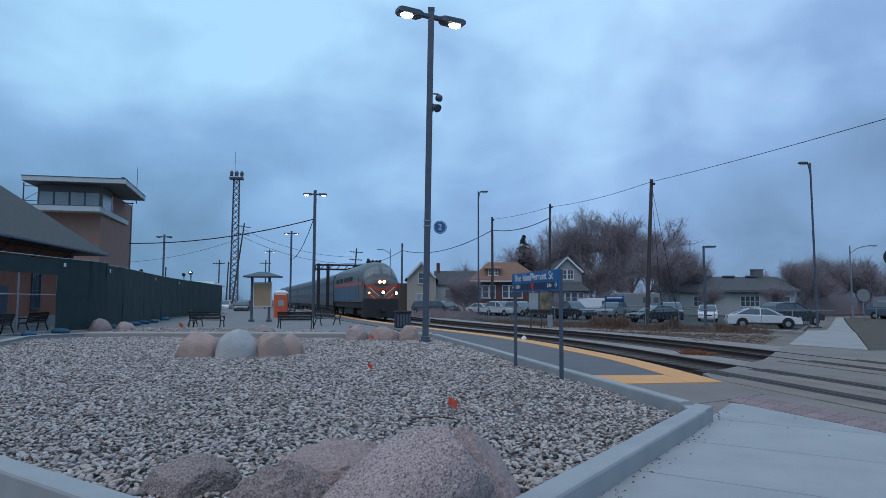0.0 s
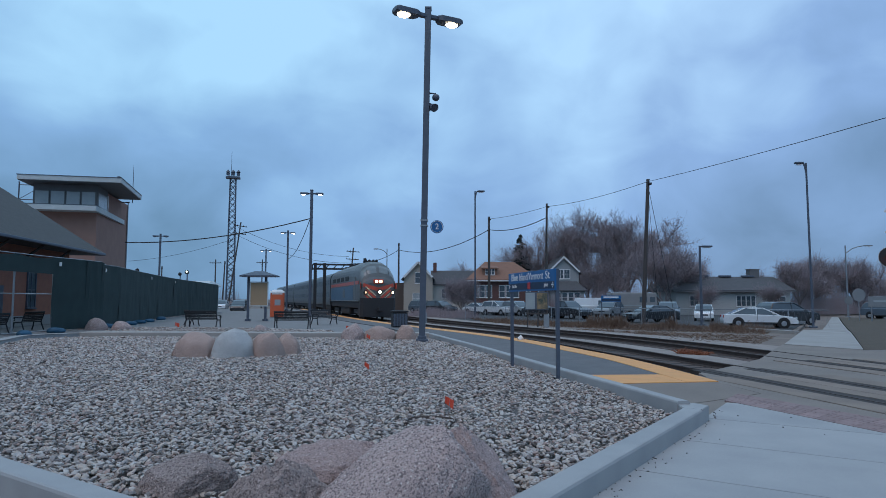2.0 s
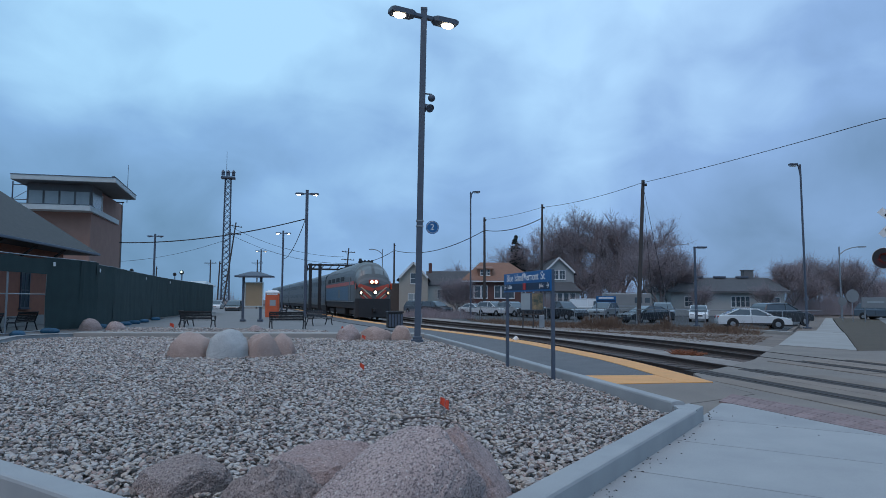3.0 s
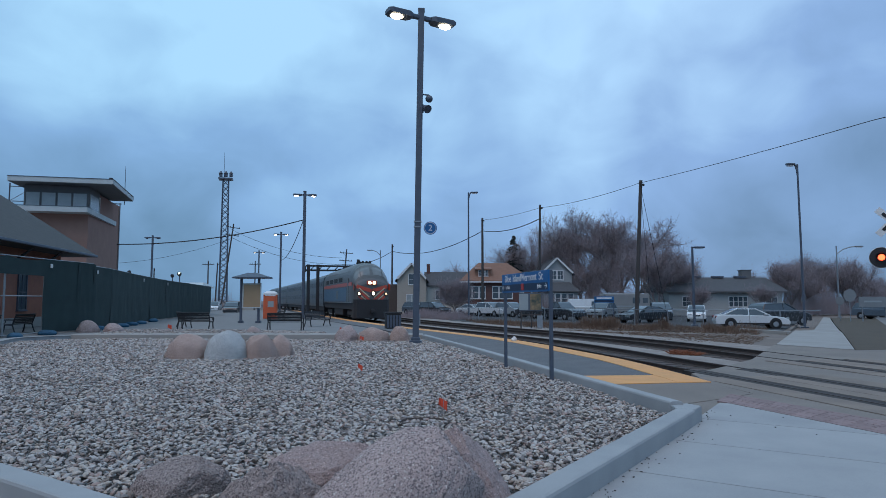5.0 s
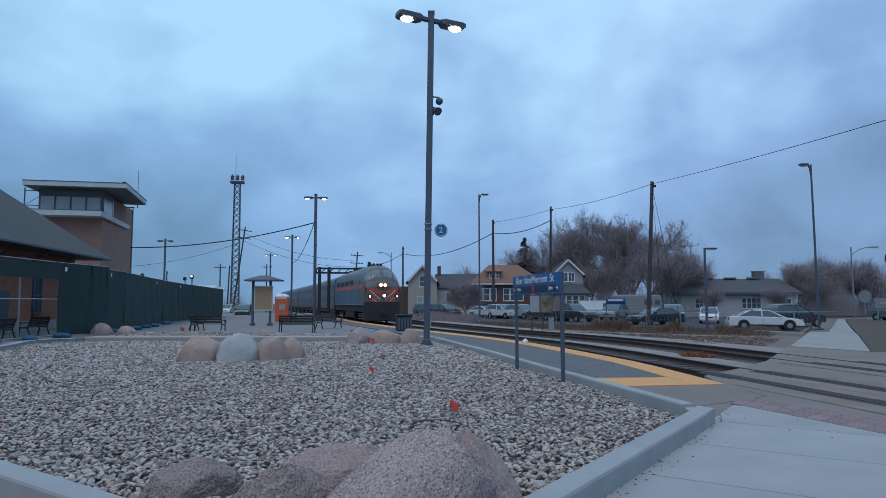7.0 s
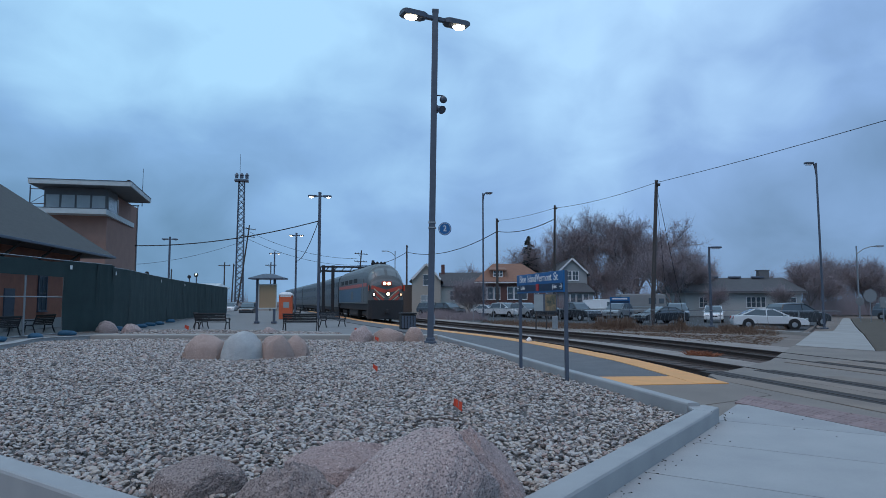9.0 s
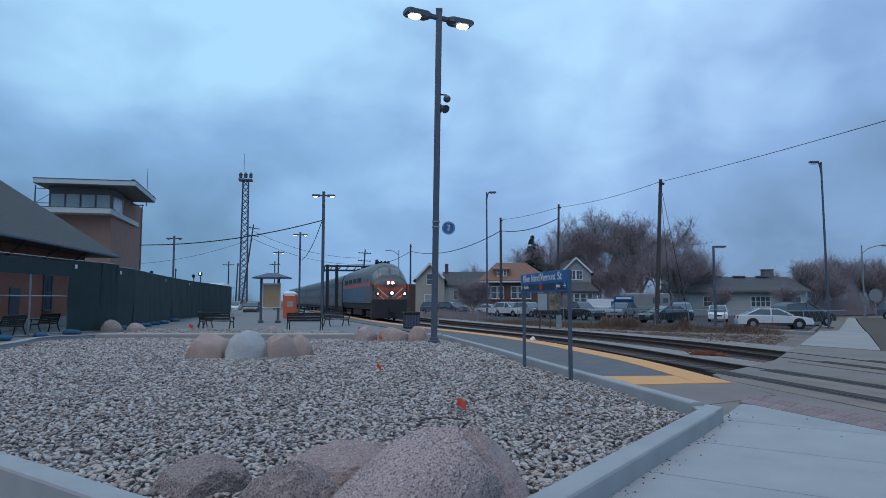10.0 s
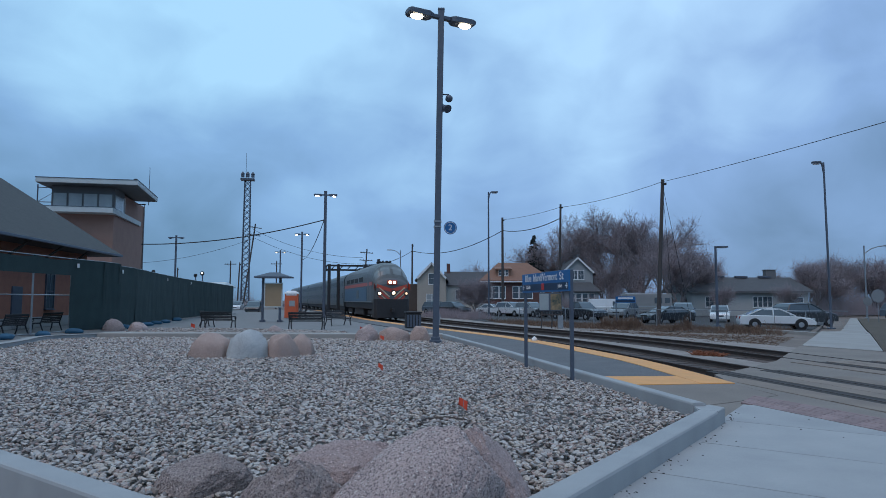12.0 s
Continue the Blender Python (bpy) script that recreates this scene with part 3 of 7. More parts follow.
def build_stones(outline, words, pitch, near_parts):
    bed = thing("stone_bed", words, "stone bed", kind="structure")
    ys = [p[1] for p in outline]
    soil = prism(B(), outline, -0.5, -0.045 if near_parts else 0.0)
    part("soil", soil, SOIL, bed)
    rng = np.random.default_rng(5)
    shapes = {}
    for sub in (1, 2):
        shapes[sub] = []
        for s in range(6):
            bm = stone_shape(sub, s)
            me = bpy.data.meshes.new("stone")
            bm.to_mesh(me)
            bm.free()
            me.materials.append(STONE_EACH)
            me.polygons.foreach_set("use_smooth", [False] * len(me.polygons))
            shapes[sub].append(me)
    groups = {1: [], 2: []}
    near = []
    y = min(ys)
    lift = 0.0 if near_parts else 0.04
    while y < max(ys):
        grow = 0.74 if y < 9 else 0.84 if y < 13 else 0.98 if y < 18 else 1.2
        x = -16.4
        while x < 3.4:
            px, py = x + rng.uniform(-0.6, 0.6) * pitch, y + rng.uniform(-0.6, 0.6) * pitch
            if inside((px, py), outline) and abs(px) < 2.0 + py * 0.72:
                r = rng.uniform(0.026, 0.055) * grow
                row = (px, py, lift + bed_height(px, py) + rng.uniform(-0.016, 0.03), r, rng.uniform(0, 6.28), rng.normal(0, 0.4), rng.normal(0, 0.4), int(rng.integers(6)))
                if near_parts and py < 6.7 and 0.2 < px < 1.7 or (near_parts and py < 6.4 and px < -2.4):
                    near.append(row)
                else:
                    groups[2 if py < 6.9 else 1].append(row)
            x += pitch * grow
        y += pitch * 0.94 * grow
    for row in near[300:]:
        groups[2].append(row)
    for px, py, pz, r, a, b, c, s in near[:300]:
        ob = new("stone", shapes[2][s])
        ob.parent = bed
        ob.matrix_basis = Matrix.LocRotScale((px, py, pz), Euler((b, c, a)), (r, r, r))
    for sub, rows in groups.items():
        if not rows:
            continue
        verts, faces, base = [], [], 0
        for s in range(6):
            me = shapes[sub][s]
            co = np.array([v.co[:] for v in me.vertices])
            tri = np.array([p.vertices[:] for p in me.polygons])
            sel = [r for r in rows if r[7] == s]
            if not sel:
                continue
            a = np.array(sel)
            ca, sa = np.cos(a[:, 4]), np.sin(a[:, 4])
            p = co[None] * a[:, 3, None, None]
            z = p[..., 2] + p[..., 0] * a[:, 5, None] * 0.6 + p[..., 1] * a[:, 6, None] * 0.6
            x = p[..., 0] * ca[:, None] - p[..., 1] * sa[:, None]
            yy = p[..., 0] * sa[:, None] + p[..., 1] * ca[:, None]
            verts.append(np.stack([x + a[:, 0, None], yy + a[:, 1, None], z + a[:, 2, None]], -1).reshape(-1, 3))
            k = len(sel)
            faces.append((tri[None] + (np.arange(k) * len(co))[:, None, None]).reshape(-1, 3) + base)
            base += k * len(co)
        v, f = np.concatenate(verts), np.concatenate(faces)
        me = bpy.data.meshes.new("stones")
        me.vertices.add(len(v))
        me.vertices.foreach_set("co", v.ravel())
        me.loops.add(f.size)
        me.loops.foreach_set("vertex_index", f.ravel())
        me.polygons.add(len(f))
        me.polygons.foreach_set("loop_start", np.arange(0, f.size, 3))
        me.polygons.foreach_set("use_smooth", np.zeros(len(f), bool))
        me.update(calc_edges=True)
        me.materials.append(STONE)
        ob = new("stones", me)
        ob.parent = bed
        tagged(ob, "loose grey and tan river stones", "", kind="stuff")


def boulder(name, c, size, seed, mat, label, rz=0.0, rough=0.22, facet=0.45, lean=0.0, taper=0.0):
    bm = B()
    bmesh.ops.create_icosphere(bm, subdivisions=6 if c[1] < 7 else 4, radius=1.0)
    off = Vector((seed * 3.7, seed * 1.3, 0))
    rng = random.Random(seed)
    cuts = []
    for _ in range(16):
        a, h = rng.uniform(0, math.tau), rng.uniform(-0.2, 1.0)
        cuts.append((Vector((math.cos(a) * math.sqrt(1 - h * h), math.sin(a) * math.sqrt(1 - h * h), h)), rng.uniform(0.70, 0.93)))
    for v in bm.verts:
        d = v.co.normalized()
        p = d * (1 + rough * noise.noise(d * 1.15 + off) + rough * 0.45 * noise.noise(d * 2.6 + off))
        for cut, reach in cuts:
            beyond = p.dot(cut) - reach
            if beyond > 0:
                p -= cut * beyond * facet
        pit = noise.noise(d * 9 + off)
        p += d * (rough * 0.22 * noise.noise(d * 5 + off) + 0.03 * noise.noise(d * 17 + off) - rough * 0.2 * max(0, pit - 0.15) + 0.012 * noise.noise(d * 45 + off))
        narrow = 1 - taper * max(p.z, 0)
        v.co = Vector((p.x * narrow * size[0] / 2 + lean * max(p.z, 0) * size[2], p.y * narrow * size[1] / 2, p.z * size[2] * 1.06))
    return solid(name, bm, mat, label, "boulder", pose(*c, 0, 0, rz), group="boulders in the stone bed", smooth=True)


build_stones(BED, "bed of grey and tan river stones inside a concrete kerb", 0.074, True)
build_stones([(-15.6, 29.6), (-4.6, 29.2), (-5.4, 33.6), (-9.5, 35.6), (-16.6, 36.2)], "smaller bed of river stones before the benches", 0.1, False)
boulder("boulder", (-0.37, 5.05, 0.0), (1.5, 1.2, 0.67), 1, GRANITE, "large pinkish-grey granite boulder with a sloping back beside the kerb", 0, 0.12, 0.7, 0.5, 0.3)
boulder("boulder", (0.38, 5.45, 0.0), (0.72, 0.95, 0.63), 22, GRANITE_ROSE, "pink granite boulder leaning behind a larger one", 10, 0.2, 0.9, -0.42, 0.2)
boulder("boulder", (-0.86, 5.9, 0.0), (1.2, 0.7, 0.37), 37, GRANITE_ROSE, "angular flat-topped pink granite boulder among river stones", -4, 0.2, 0.97)
boulder("boulder", (-1.24, 5.02, 0.0), (0.94, 0.7, 0.38), 4, GRANITE_BROWN, "rough dark brown granite boulder by the kerb", 5, 0.42, 0.7, 0.1, 0.25)
boulder("boulder", (-2.16, 5.72, 0.0), (0.95, 0.62, 0.30), 5, GRANITE_BROWN, "low brown granite boulder by the front kerb", 4, 0.18, 0.8, 0.5, 0.15)
boulder("boulder", (-6.85, 18.7, 0.0), (1.3, 1.0, 0.72), 6, GRANITE_TAN, "brown granite boulder in a row of three", 0)
boulder("boulder", (-5.75, 18.45, 0.0), (1.25, 0.95, 0.72), 33, GRANITE_WHITE, "white and grey speckled boulder in a row of three", 20, 0.12, 0.5)
boulder("boulder", (-4.85, 18.75, 0.0), (1.02, 0.95, 0.7), 8, GRANITE_TAN, "reddish brown boulder in a row of three", -15)
boulder("boulder", (-4.42, 19.35, 0.0), (0.75, 0.75, 0.62), 16, GRANITE_TAN, "small brown boulder tucked behind a row of three", 10)
boulder("boulder", (-3.5, 26.6, 0.0), (1.0, 0.9, 0.56), 9, GRANITE, "small pink boulder near the lamp post", 0)
boulder("boulder", (-2.35, 26.5, 0.0), (1.35, 0.9, 0.5), 10, GRANITE_TAN, "low brown boulder near the lamp post", 0)
boulder("boulder", (-1.35, 26.7, 0.0), (0.95, 0.8, 0.58), 11, GRANITE_TAN, "grey-brown boulder beside the lamp post", 0)
boulder("boulder", (-17.6, 34.0, 0.0), (1.2, 0.9, 0.62), 12, GRANITE, "pale pink boulder beside the screened fence", 0)
boulder("boulder", (-16.3, 34.0, 0.0), (1.1, 0.9, 0.42), 13, GRANITE, "low pink boulder beside the screened fence", 0)
boulder("boulder", (-8.9, 33.0, 0.0), (0.8, 0.7, 0.32), 14, GRANITE, "pink boulder on the far side of the kerb", 0)

# ---- lamp posts ----
def lamp_head(parent, c, rz, lens, size=1.0, tilt=0.0):
    m = pose(*c, 0, tilt, rz)
    s = size
    bm = B()
    box(bm, (0.18 * s, 0, 0), (0.36 * s, 0.14 * s, 0.12 * s), bevel=0.02 * s)
    rings = []
    for x, w, h in ((0.3, 0.12, 0.07), (0.42, 0.2, 0.1), (1.0, 0.22, 0.1), (1.1, 0.18, 0.06)):
        rings.append([(x * s, y * s, z * s) for y, z in ((-w, -h), (w, -h), (w, h * 0.5), (w * 0.6, h), (-w * 0.6, h), (-w, h * 0.5))])
    loft(bm, rings)
    head = part("lamp_head", bm, POLE, parent, m=m)
    bm = B()
    ball(bm, (0.8 * s, 0, -0.09 * s), 0.18 * s, (1.15, 0.95, 0.6))
    part("lens", bm, lens, head, "glowing warm white lens" if lens in (LAMP_ON, LAMP_DIM) else "", smooth=True)


def lamp_post(x, y, top, lens, turn, label, lean=0.0, size=1.0, heads=2, base=0.0, r=0.125):
    t = thing("lamp_post", label, "lamp post", pose(x, y, base, 0, lean, 0), group="platform lamp posts")
    bm = box(B(), (0, 0, (top - base) / 2 + 0.05), (r * 1.9, r * 1.9, top - base), bevel=0.02)
    part("pole", bm, POLE, t)
    bm = box(B(), (0, 0, 0.06), (0.46, 0.46, 0.1), bevel=0.02)
    box(bm, (0, 0, 0.16), (0.34, 0.34, 0.14), bevel=0.03)
    part("base_plate", bm, POLE, t)
    part("cap", box(B(), (0, 0, top - base + 0.09), (r * 2.1, r * 2.1, 0.1), bevel=0.02), POLE, t)
    for k in range(heads):
        lamp_head(t, (0, 0, top - base - 0.22), turn + 180 * k, lens, size)
    return t


main_lamp = lamp_post(-0.66, 25.07, 12.92, LAMP_ON, 26, "tall dark blue-grey lamp post with two lit heads in stones", 0.8, 1.3)
camera_part = B()
ball(camera_part, (0.36, 0, 9.45), 0.15)
rod(camera_part, (0.1, 0, 9.62), (0.36, 0, 9.6), 0.03)
part("security_camera", camera_part, POLE, main_lamp, "grey dome security camera", smooth=True)
horn = B()
rod(horn, (0.12, -0.05, 9.2), (0.12, -0.05, 8.9), 0.05)
rod(horn, (0.18, -0.1, 9.12), (0.32, -0.3, 8.95), 0.06, 0.17, 14)
part("horn_speaker", horn, POLE, main_lamp, "small grey horn loudspeaker")
for z in (4.42, 4.62):
    part("bracket", box(B(), (0, 0, z), (0.29, 0.29, 0.05)), STEEL, main_lamp)
badge = part("badge", rod(B(), (0.49, -0.12, 4.37), (0.49, -0.17, 4.37), 0.25, n=28), SIGNBLUE, main_lamp, "round blue platform badge")
ringm = B()
for k in range(40):
    a, b = k * math.tau / 40, (k + 1) * math.tau / 40
    rod(ringm, (0.49 + 0.215 * math.cos(a), -0.172, 4.37 + 0.215 * math.sin(a)), (0.49 + 0.215 * math.cos(b), -0.172, 4.37 + 0.215 * math.sin(b)), 0.008, n=4)
part("badge_ring", ringm, WHITE, badge)
letters("badge_number", "2", 0.32, WHITE, badge, pose(0.49, -0.174, 4.37, 90))
part("junction_box", box(B(), (0.14, -0.02, 0.9), (0.05, 0.14, 0.4), bevel=0.01), STEEL, main_lamp)
lamp_post(-11.6, 59.0, 11.35, LAMP_ON, 8, "tall dark lamp post with two lit heads on the platform", 0.0, 0.95)
lamp_post(-21.9, 94.5, 11.35, LAMP_ON, 8, "distant dark lamp post with two lit heads", 0.0, 0.95)
lamp_post(-42.6, 100.0, 11.35, POLE, 8, "distant dark lamp post with two unlit heads", 0.0, 1.05)
lamp_post(-34.4, 130.0, 11.35, LAMP_DIM, 8, "far dark lamp post with two dim heads", 0.0, 1.0)


# ---- station name boards ----
def name_board(a, b, z0, z1, label, words):
    a, b = Vector((*a, 0)), Vector((*b, 0))
    d = (b - a).normalized()
    length = (b - a).length
    m = Matrix(((d.x, 0, d.y, a.x), (d.y, 0, -d.x, a.y), (0, 1, 0, 0), (0, 0, 0, 1)))
    t = thing("station_sign", label, "sign", m)
    if not words:
        base = -0.4
    else:
        base = -0.08
    for k in (0.0, length):
        bm = box(B(), (k, (z1 + base) / 2, 0), (0.07, z1 - base, 0.07), bevel=0.008)
        part("post", bm, POLE, t)
    bm = box(B(), (length / 2, (z0 + z1) / 2, 0.05), (length + 0.09, z1 - z0, 0.035), bevel=0.006)
    board = part("board", bm, SIGNBLUE, t)
    h = z1 - z0
    lower = box(B(), (length / 2, z0 + h * 0.26, 0.07), (length + 0.02, h * 0.34, 0.006))
    part("band", lower, SIGNNAVY, board)
    if words:
        for words_on, at, wide in (("Blue", 0.15, 0.155), ("Island/Vermont", 0.535, 0.525), ("St", 0.885, 0.085)):
            letters("station_name", words_on, 0.24, WHITE, board, pose(length * at - 0.02, z0 + h * 0.73, 0.071), "white lettering", width=length * wide)
        letters("destination", "LaSalle", 0.115, WHITE, board, pose(0.42, z0 + h * 0.27, 0.075))
        letters("destination", "Joliet", 0.115, WHITE, board, pose(length - 0.42, z0 + h * 0.27, 0.075))
        for x, s in ((0.08, -1), (length - 0.08, 1)):
            bm = box(B(), (x, z0 + h * 0.27, 0.075), (0.12, 0.02, 0.004))
            box(bm, (x + s * 0.035, z0 + h * 0.27 + 0.025, 0.075), (0.08, 0.02, 0.004), rz=-45 * s)
            box(bm, (x + s * 0.035, z0 + h * 0.27 - 0.025, 0.075), (0.08, 0.02, 0.004), rz=45 * s)
            part("arrow", bm, WHITE, board)
        part("emblem", box(B(), (length / 2 - 0.02, z0 + h * 0.27, 0.076), (0.17, 0.15, 0.008), bevel=0.003), RED, board, "red square emblem")
    else:
        part("lettering", box(B(), (length / 2, z0 + h * 0.73, 0.071), (length * 0.8, 0.12, 0.006)), WHITE, board)


name_board((1.77, 16.1), (2.38, 13.3), 1.79, 2.23, "blue station sign on two dark posts in the stone bed", True)
name_board((13.05, 53.0), (14.55, 53.0), 1.45, 1.95, "blue station sign on two dark posts beyond the tracks", False)


# ---- benches, bin, kiosk ----
def bench(m, label):
    t = thing("bench", label, "bench", m, group="station benches")
    for x in (-0.92, 0.92):
        bm = B()
        pipe(bm, [(x, -0.28, 0), (x, -0.22, 0.2), (x, -0.2, 0.42), (x, 0.15, 0.42), (x, 0.22, 0.2), (x, 0.3, 0)], 0.032)
        pipe(bm, [(x, 0.15, 0.42), (x, 0.3, 0.88)], 0.03)
        pipe(bm, [(x, -0.24, 0.42), (x, -0.3, 0.55), (x, -0.22, 0.66), (x, 0.2, 0.66)], 0.028)
        for k in range(8):
            a, b = k * math.tau / 8, (k + 1) * math.tau / 8
            rod(bm, (x, -0.24 + 0.08 * math.cos(a), 0.58 + 0.08 * math.sin(a)), (x, -0.24 + 0.08 * math.cos(b), 0.58 + 0.08 * math.sin(b)), 0.02, n=6)
        part("end_frame", bm, BLACK, t)
    for k in range(5):
        part("seat_slat", box(B(), (0, -0.2 + k * 0.085, 0.44), (1.84, 0.07, 0.025), bevel=0.006), BLACK, t)
    for k in range(5):
        part("back_slat", box(B(), (0, 0.17 + k * 0.028, 0.52 + k * 0.085), (1.84, 0.025, 0.07), bevel=0.006, rx=-17), BLACK, t)
    part("top_rail", rod(B(), (-0.95, 0.31, 0.92), (0.95, 0.31, 0.92), 0.025), BLACK, t)
    return t


bn = "black cast-iron bench with slatted seat on the forecourt"
bench(pose(-8.05, 36.2, 0, 0, 0, 178), bn)
bench(pose(-7.25, 41.6, 0, 0, 0, 60), "black cast-iron bench turned sideways on the forecourt")
bench(pose(-13.3, 37.2, 0, 0, 0, 172), bn)
bench(pose(-14.9, 39.8, 0, 0, 0, 120), "black cast-iron bench turned sideways beside the fence")
bench(pose(-12.9, 56.5, 0, 0, 0, -80), "black bench by the notice shelter, seen from its end")
bench(pose(-19.9, 29.4, 0, 0, 0, -85), "black bench behind the screened fence")
bench(pose(-20.6, 33.2, 0, 0, 0, -85), "black bench behind the screened fence")


def build_bin():
    t = thing("litter_bin", "black square metal litter bin on the platform", "litter bin", pose(-2.33, 38.3, 0, 0, 0, 12))
    part("body", box(B(), (0, 0, 0.42), (0.86, 0.86, 0.84), bevel=0.05), BLACK, t)
    part("lid", box(B(), (0, 0, 0.9), (0.94, 0.94, 0.1), bevel=0.03), BLACK, t)
    for k in range(5):
        part("slat", box(B(), (-0.34 + k * 0.17, -0.44, 0.42), (0.12, 0.02, 0.7), bevel=0.005), POLE, t)


build_bin()


def build_kiosk():
    t = thing("notice_shelter", "brown notice shelter with hipped roof and tan board", "notice shelter", pose(-13.2, 48.0, 0, 0, 0, 0))
    for x in (-0.72, 0.55):
        bm = box(B(), (x, 0, 1.6), (0.16, 0.16, 3.2), bevel=0.01)
        box(bm, (x, 0, 0.08), (0.34, 0.34, 0.16), bevel=0.02)
        part("post", bm, POLE, t)
    bm = B()
    loft(bm, [[(-1.2, -0.7, 3.2), (1.35, -0.7, 3.2), (1.35, 0.7, 3.2), (-1.2, 0.7, 3.2)], [(-1.2, -0.7, 3.3), (1.35, -0.7, 3.3), (1.35, 0.7, 3.3), (-1.2, 0.7, 3.3)],
              [(-0.25, -0.06, 3.62), (0.4, -0.06, 3.62), (0.4, 0.06, 3.62), (-0.25, 0.06, 3.62)]])
    part("roof", bm, POLE, t)
    board = part("board", box(B(), (0.08, -0.11, 1.95), (1.2, 0.05, 1.65)), TAN, t, "blank tan notice board")
    for x, z, sx, sz in ((0.08, 2.82, 1.34, 0.08), (0.08, 1.1, 1.34, 0.08), (-0.56, 1.96, 0.07, 1.7), (0.72, 1.96, 0.07, 1.7)):
        part("frame", box(B(), (x, -0.12, z), (sx, 0.08, sz), bevel=0.008), FASCIA, board)


TAN = material("tan_notice_paper", (0.40, 0.28, 0.17), (0.34, 0.24, 0.15), 2, 0.8, bump=0.02)
ORANGE = material("orange_plastic", (0.70, 0.14, 0.05), (0.58, 0.11, 0.045), 2, 0.5, bump=0.03)
build_kiosk()


def build_toilet():
    t = thing("portable_toilet", "orange plastic portable toilet with white roof", "portable toilet", pose(-14.25, 58.0, 0, 0, 0, 10))
    part("cabin", box(B(), (0, 0, 1.1), (1.15, 1.15, 2.1), bevel=0.05), ORANGE, t)
    bm = B()
    loft(bm, [[(-0.62, -0.62, 2.12), (0.62, -0.62, 2.12), (0.62, 0.62, 2.12), (-0.62, 0.62, 2.12)], [(-0.6, -0.6, 2.25), (0.6, -0.6, 2.25), (0.6, 0.6, 2.25), (-0.6, 0.6, 2.25)],
              [(-0.3, -0.3, 2.42), (0.3, -0.3, 2.42), (0.3, 0.3, 2.42), (-0.3, 0.3, 2.42)]])
    part("roof", bm, WHITE, t)
    door = part("door", box(B(), (0.05, -0.59, 1.05), (0.8, 0.03, 1.85), bevel=0.01), ORANGE, t)
    part("panel", box(B(), (0.05, -0.61, 1.3), (0.5, 0.02, 0.5), bevel=0.008), BLIND, door)
    part("vent", box(B(), (0, -0.59, 2.05), (0.9, 0.03, 0.1)), WHITE, t)


build_toilet()


def build_gantry():
    t = thing("signal_gantry", "dark steel cantilever signal gantry reaching over the tracks", "gantry", pose(-14.1, 74.5, -0.01, 0, 0, 14.8))
    for x in (0, 1.05):
        part("post", box(B(), (x, 0, 2.85), (0.34, 0.34, 5.7), bevel=0.02), BLACK, t)
    for z in (5.05, 5.55):
        part("beam", box(B(), (3.6, 0, z), (7.8, 0.24, 0.2), bevel=0.02), BLACK, t)
    for k in range(8):
        x = 0.2 + k * 0.9
        part("brace", rod(B(), (x, 0, 5.05), (x + 0.45, 0, 5.55), 0.05, n=6), BLACK, t)
    part("base", box(B(), (0.5, 0, 0.2), (1.9, 0.8, 0.4), bevel=0.03), CONCRETE, t)
    for x in (-0.45, 5.6):
        sg = part("signal_head", box(B(), (x, -0.2, 5.2 if x < 0 else 6.0), (0.32, 0.28, 0.7), bevel=0.06), BLACK, t)
        part("hood", rod(B(), (x, -0.33, 5.35 if x < 0 else 6.15), (x, -0.55, 5.35 if x < 0 else 6.15), 0.12, n=12), BLACK, sg)


build_gantry()


def build_shed():
    t = thing("storage_shed", "low pale-roofed site shed behind the screened fence", "shed", pose(-38.26, 96.0, -0.01))
    part("wall", box(B(), (2.2, 2.5, 1.75), (4.4, 5.0, 3.5)), BLIND, t)
    part("roof", loft(B(), [[(-0.3, -0.4, 3.5), (4.7, -0.4, 3.5), (4.7, 5.4, 3.5), (-0.3, 5.4, 3.5)], [(-0.3, -0.4, 3.62), (4.7, -0.4, 3.62), (4.7, 5.4, 3.62), (-0.3, 5.4, 3.62)],
                            [(0.2, 2.3, 4.29), (4.2, 2.3, 4.29), (4.2, 2.7, 4.29), (0.2, 2.7, 4.29)]]), FASCIA, t)
    part("door", box(B(), (3.3, -0.03, 1.2), (1.0, 0.06, 2.1), bevel=0.01), FASCIA, t)


build_shed()


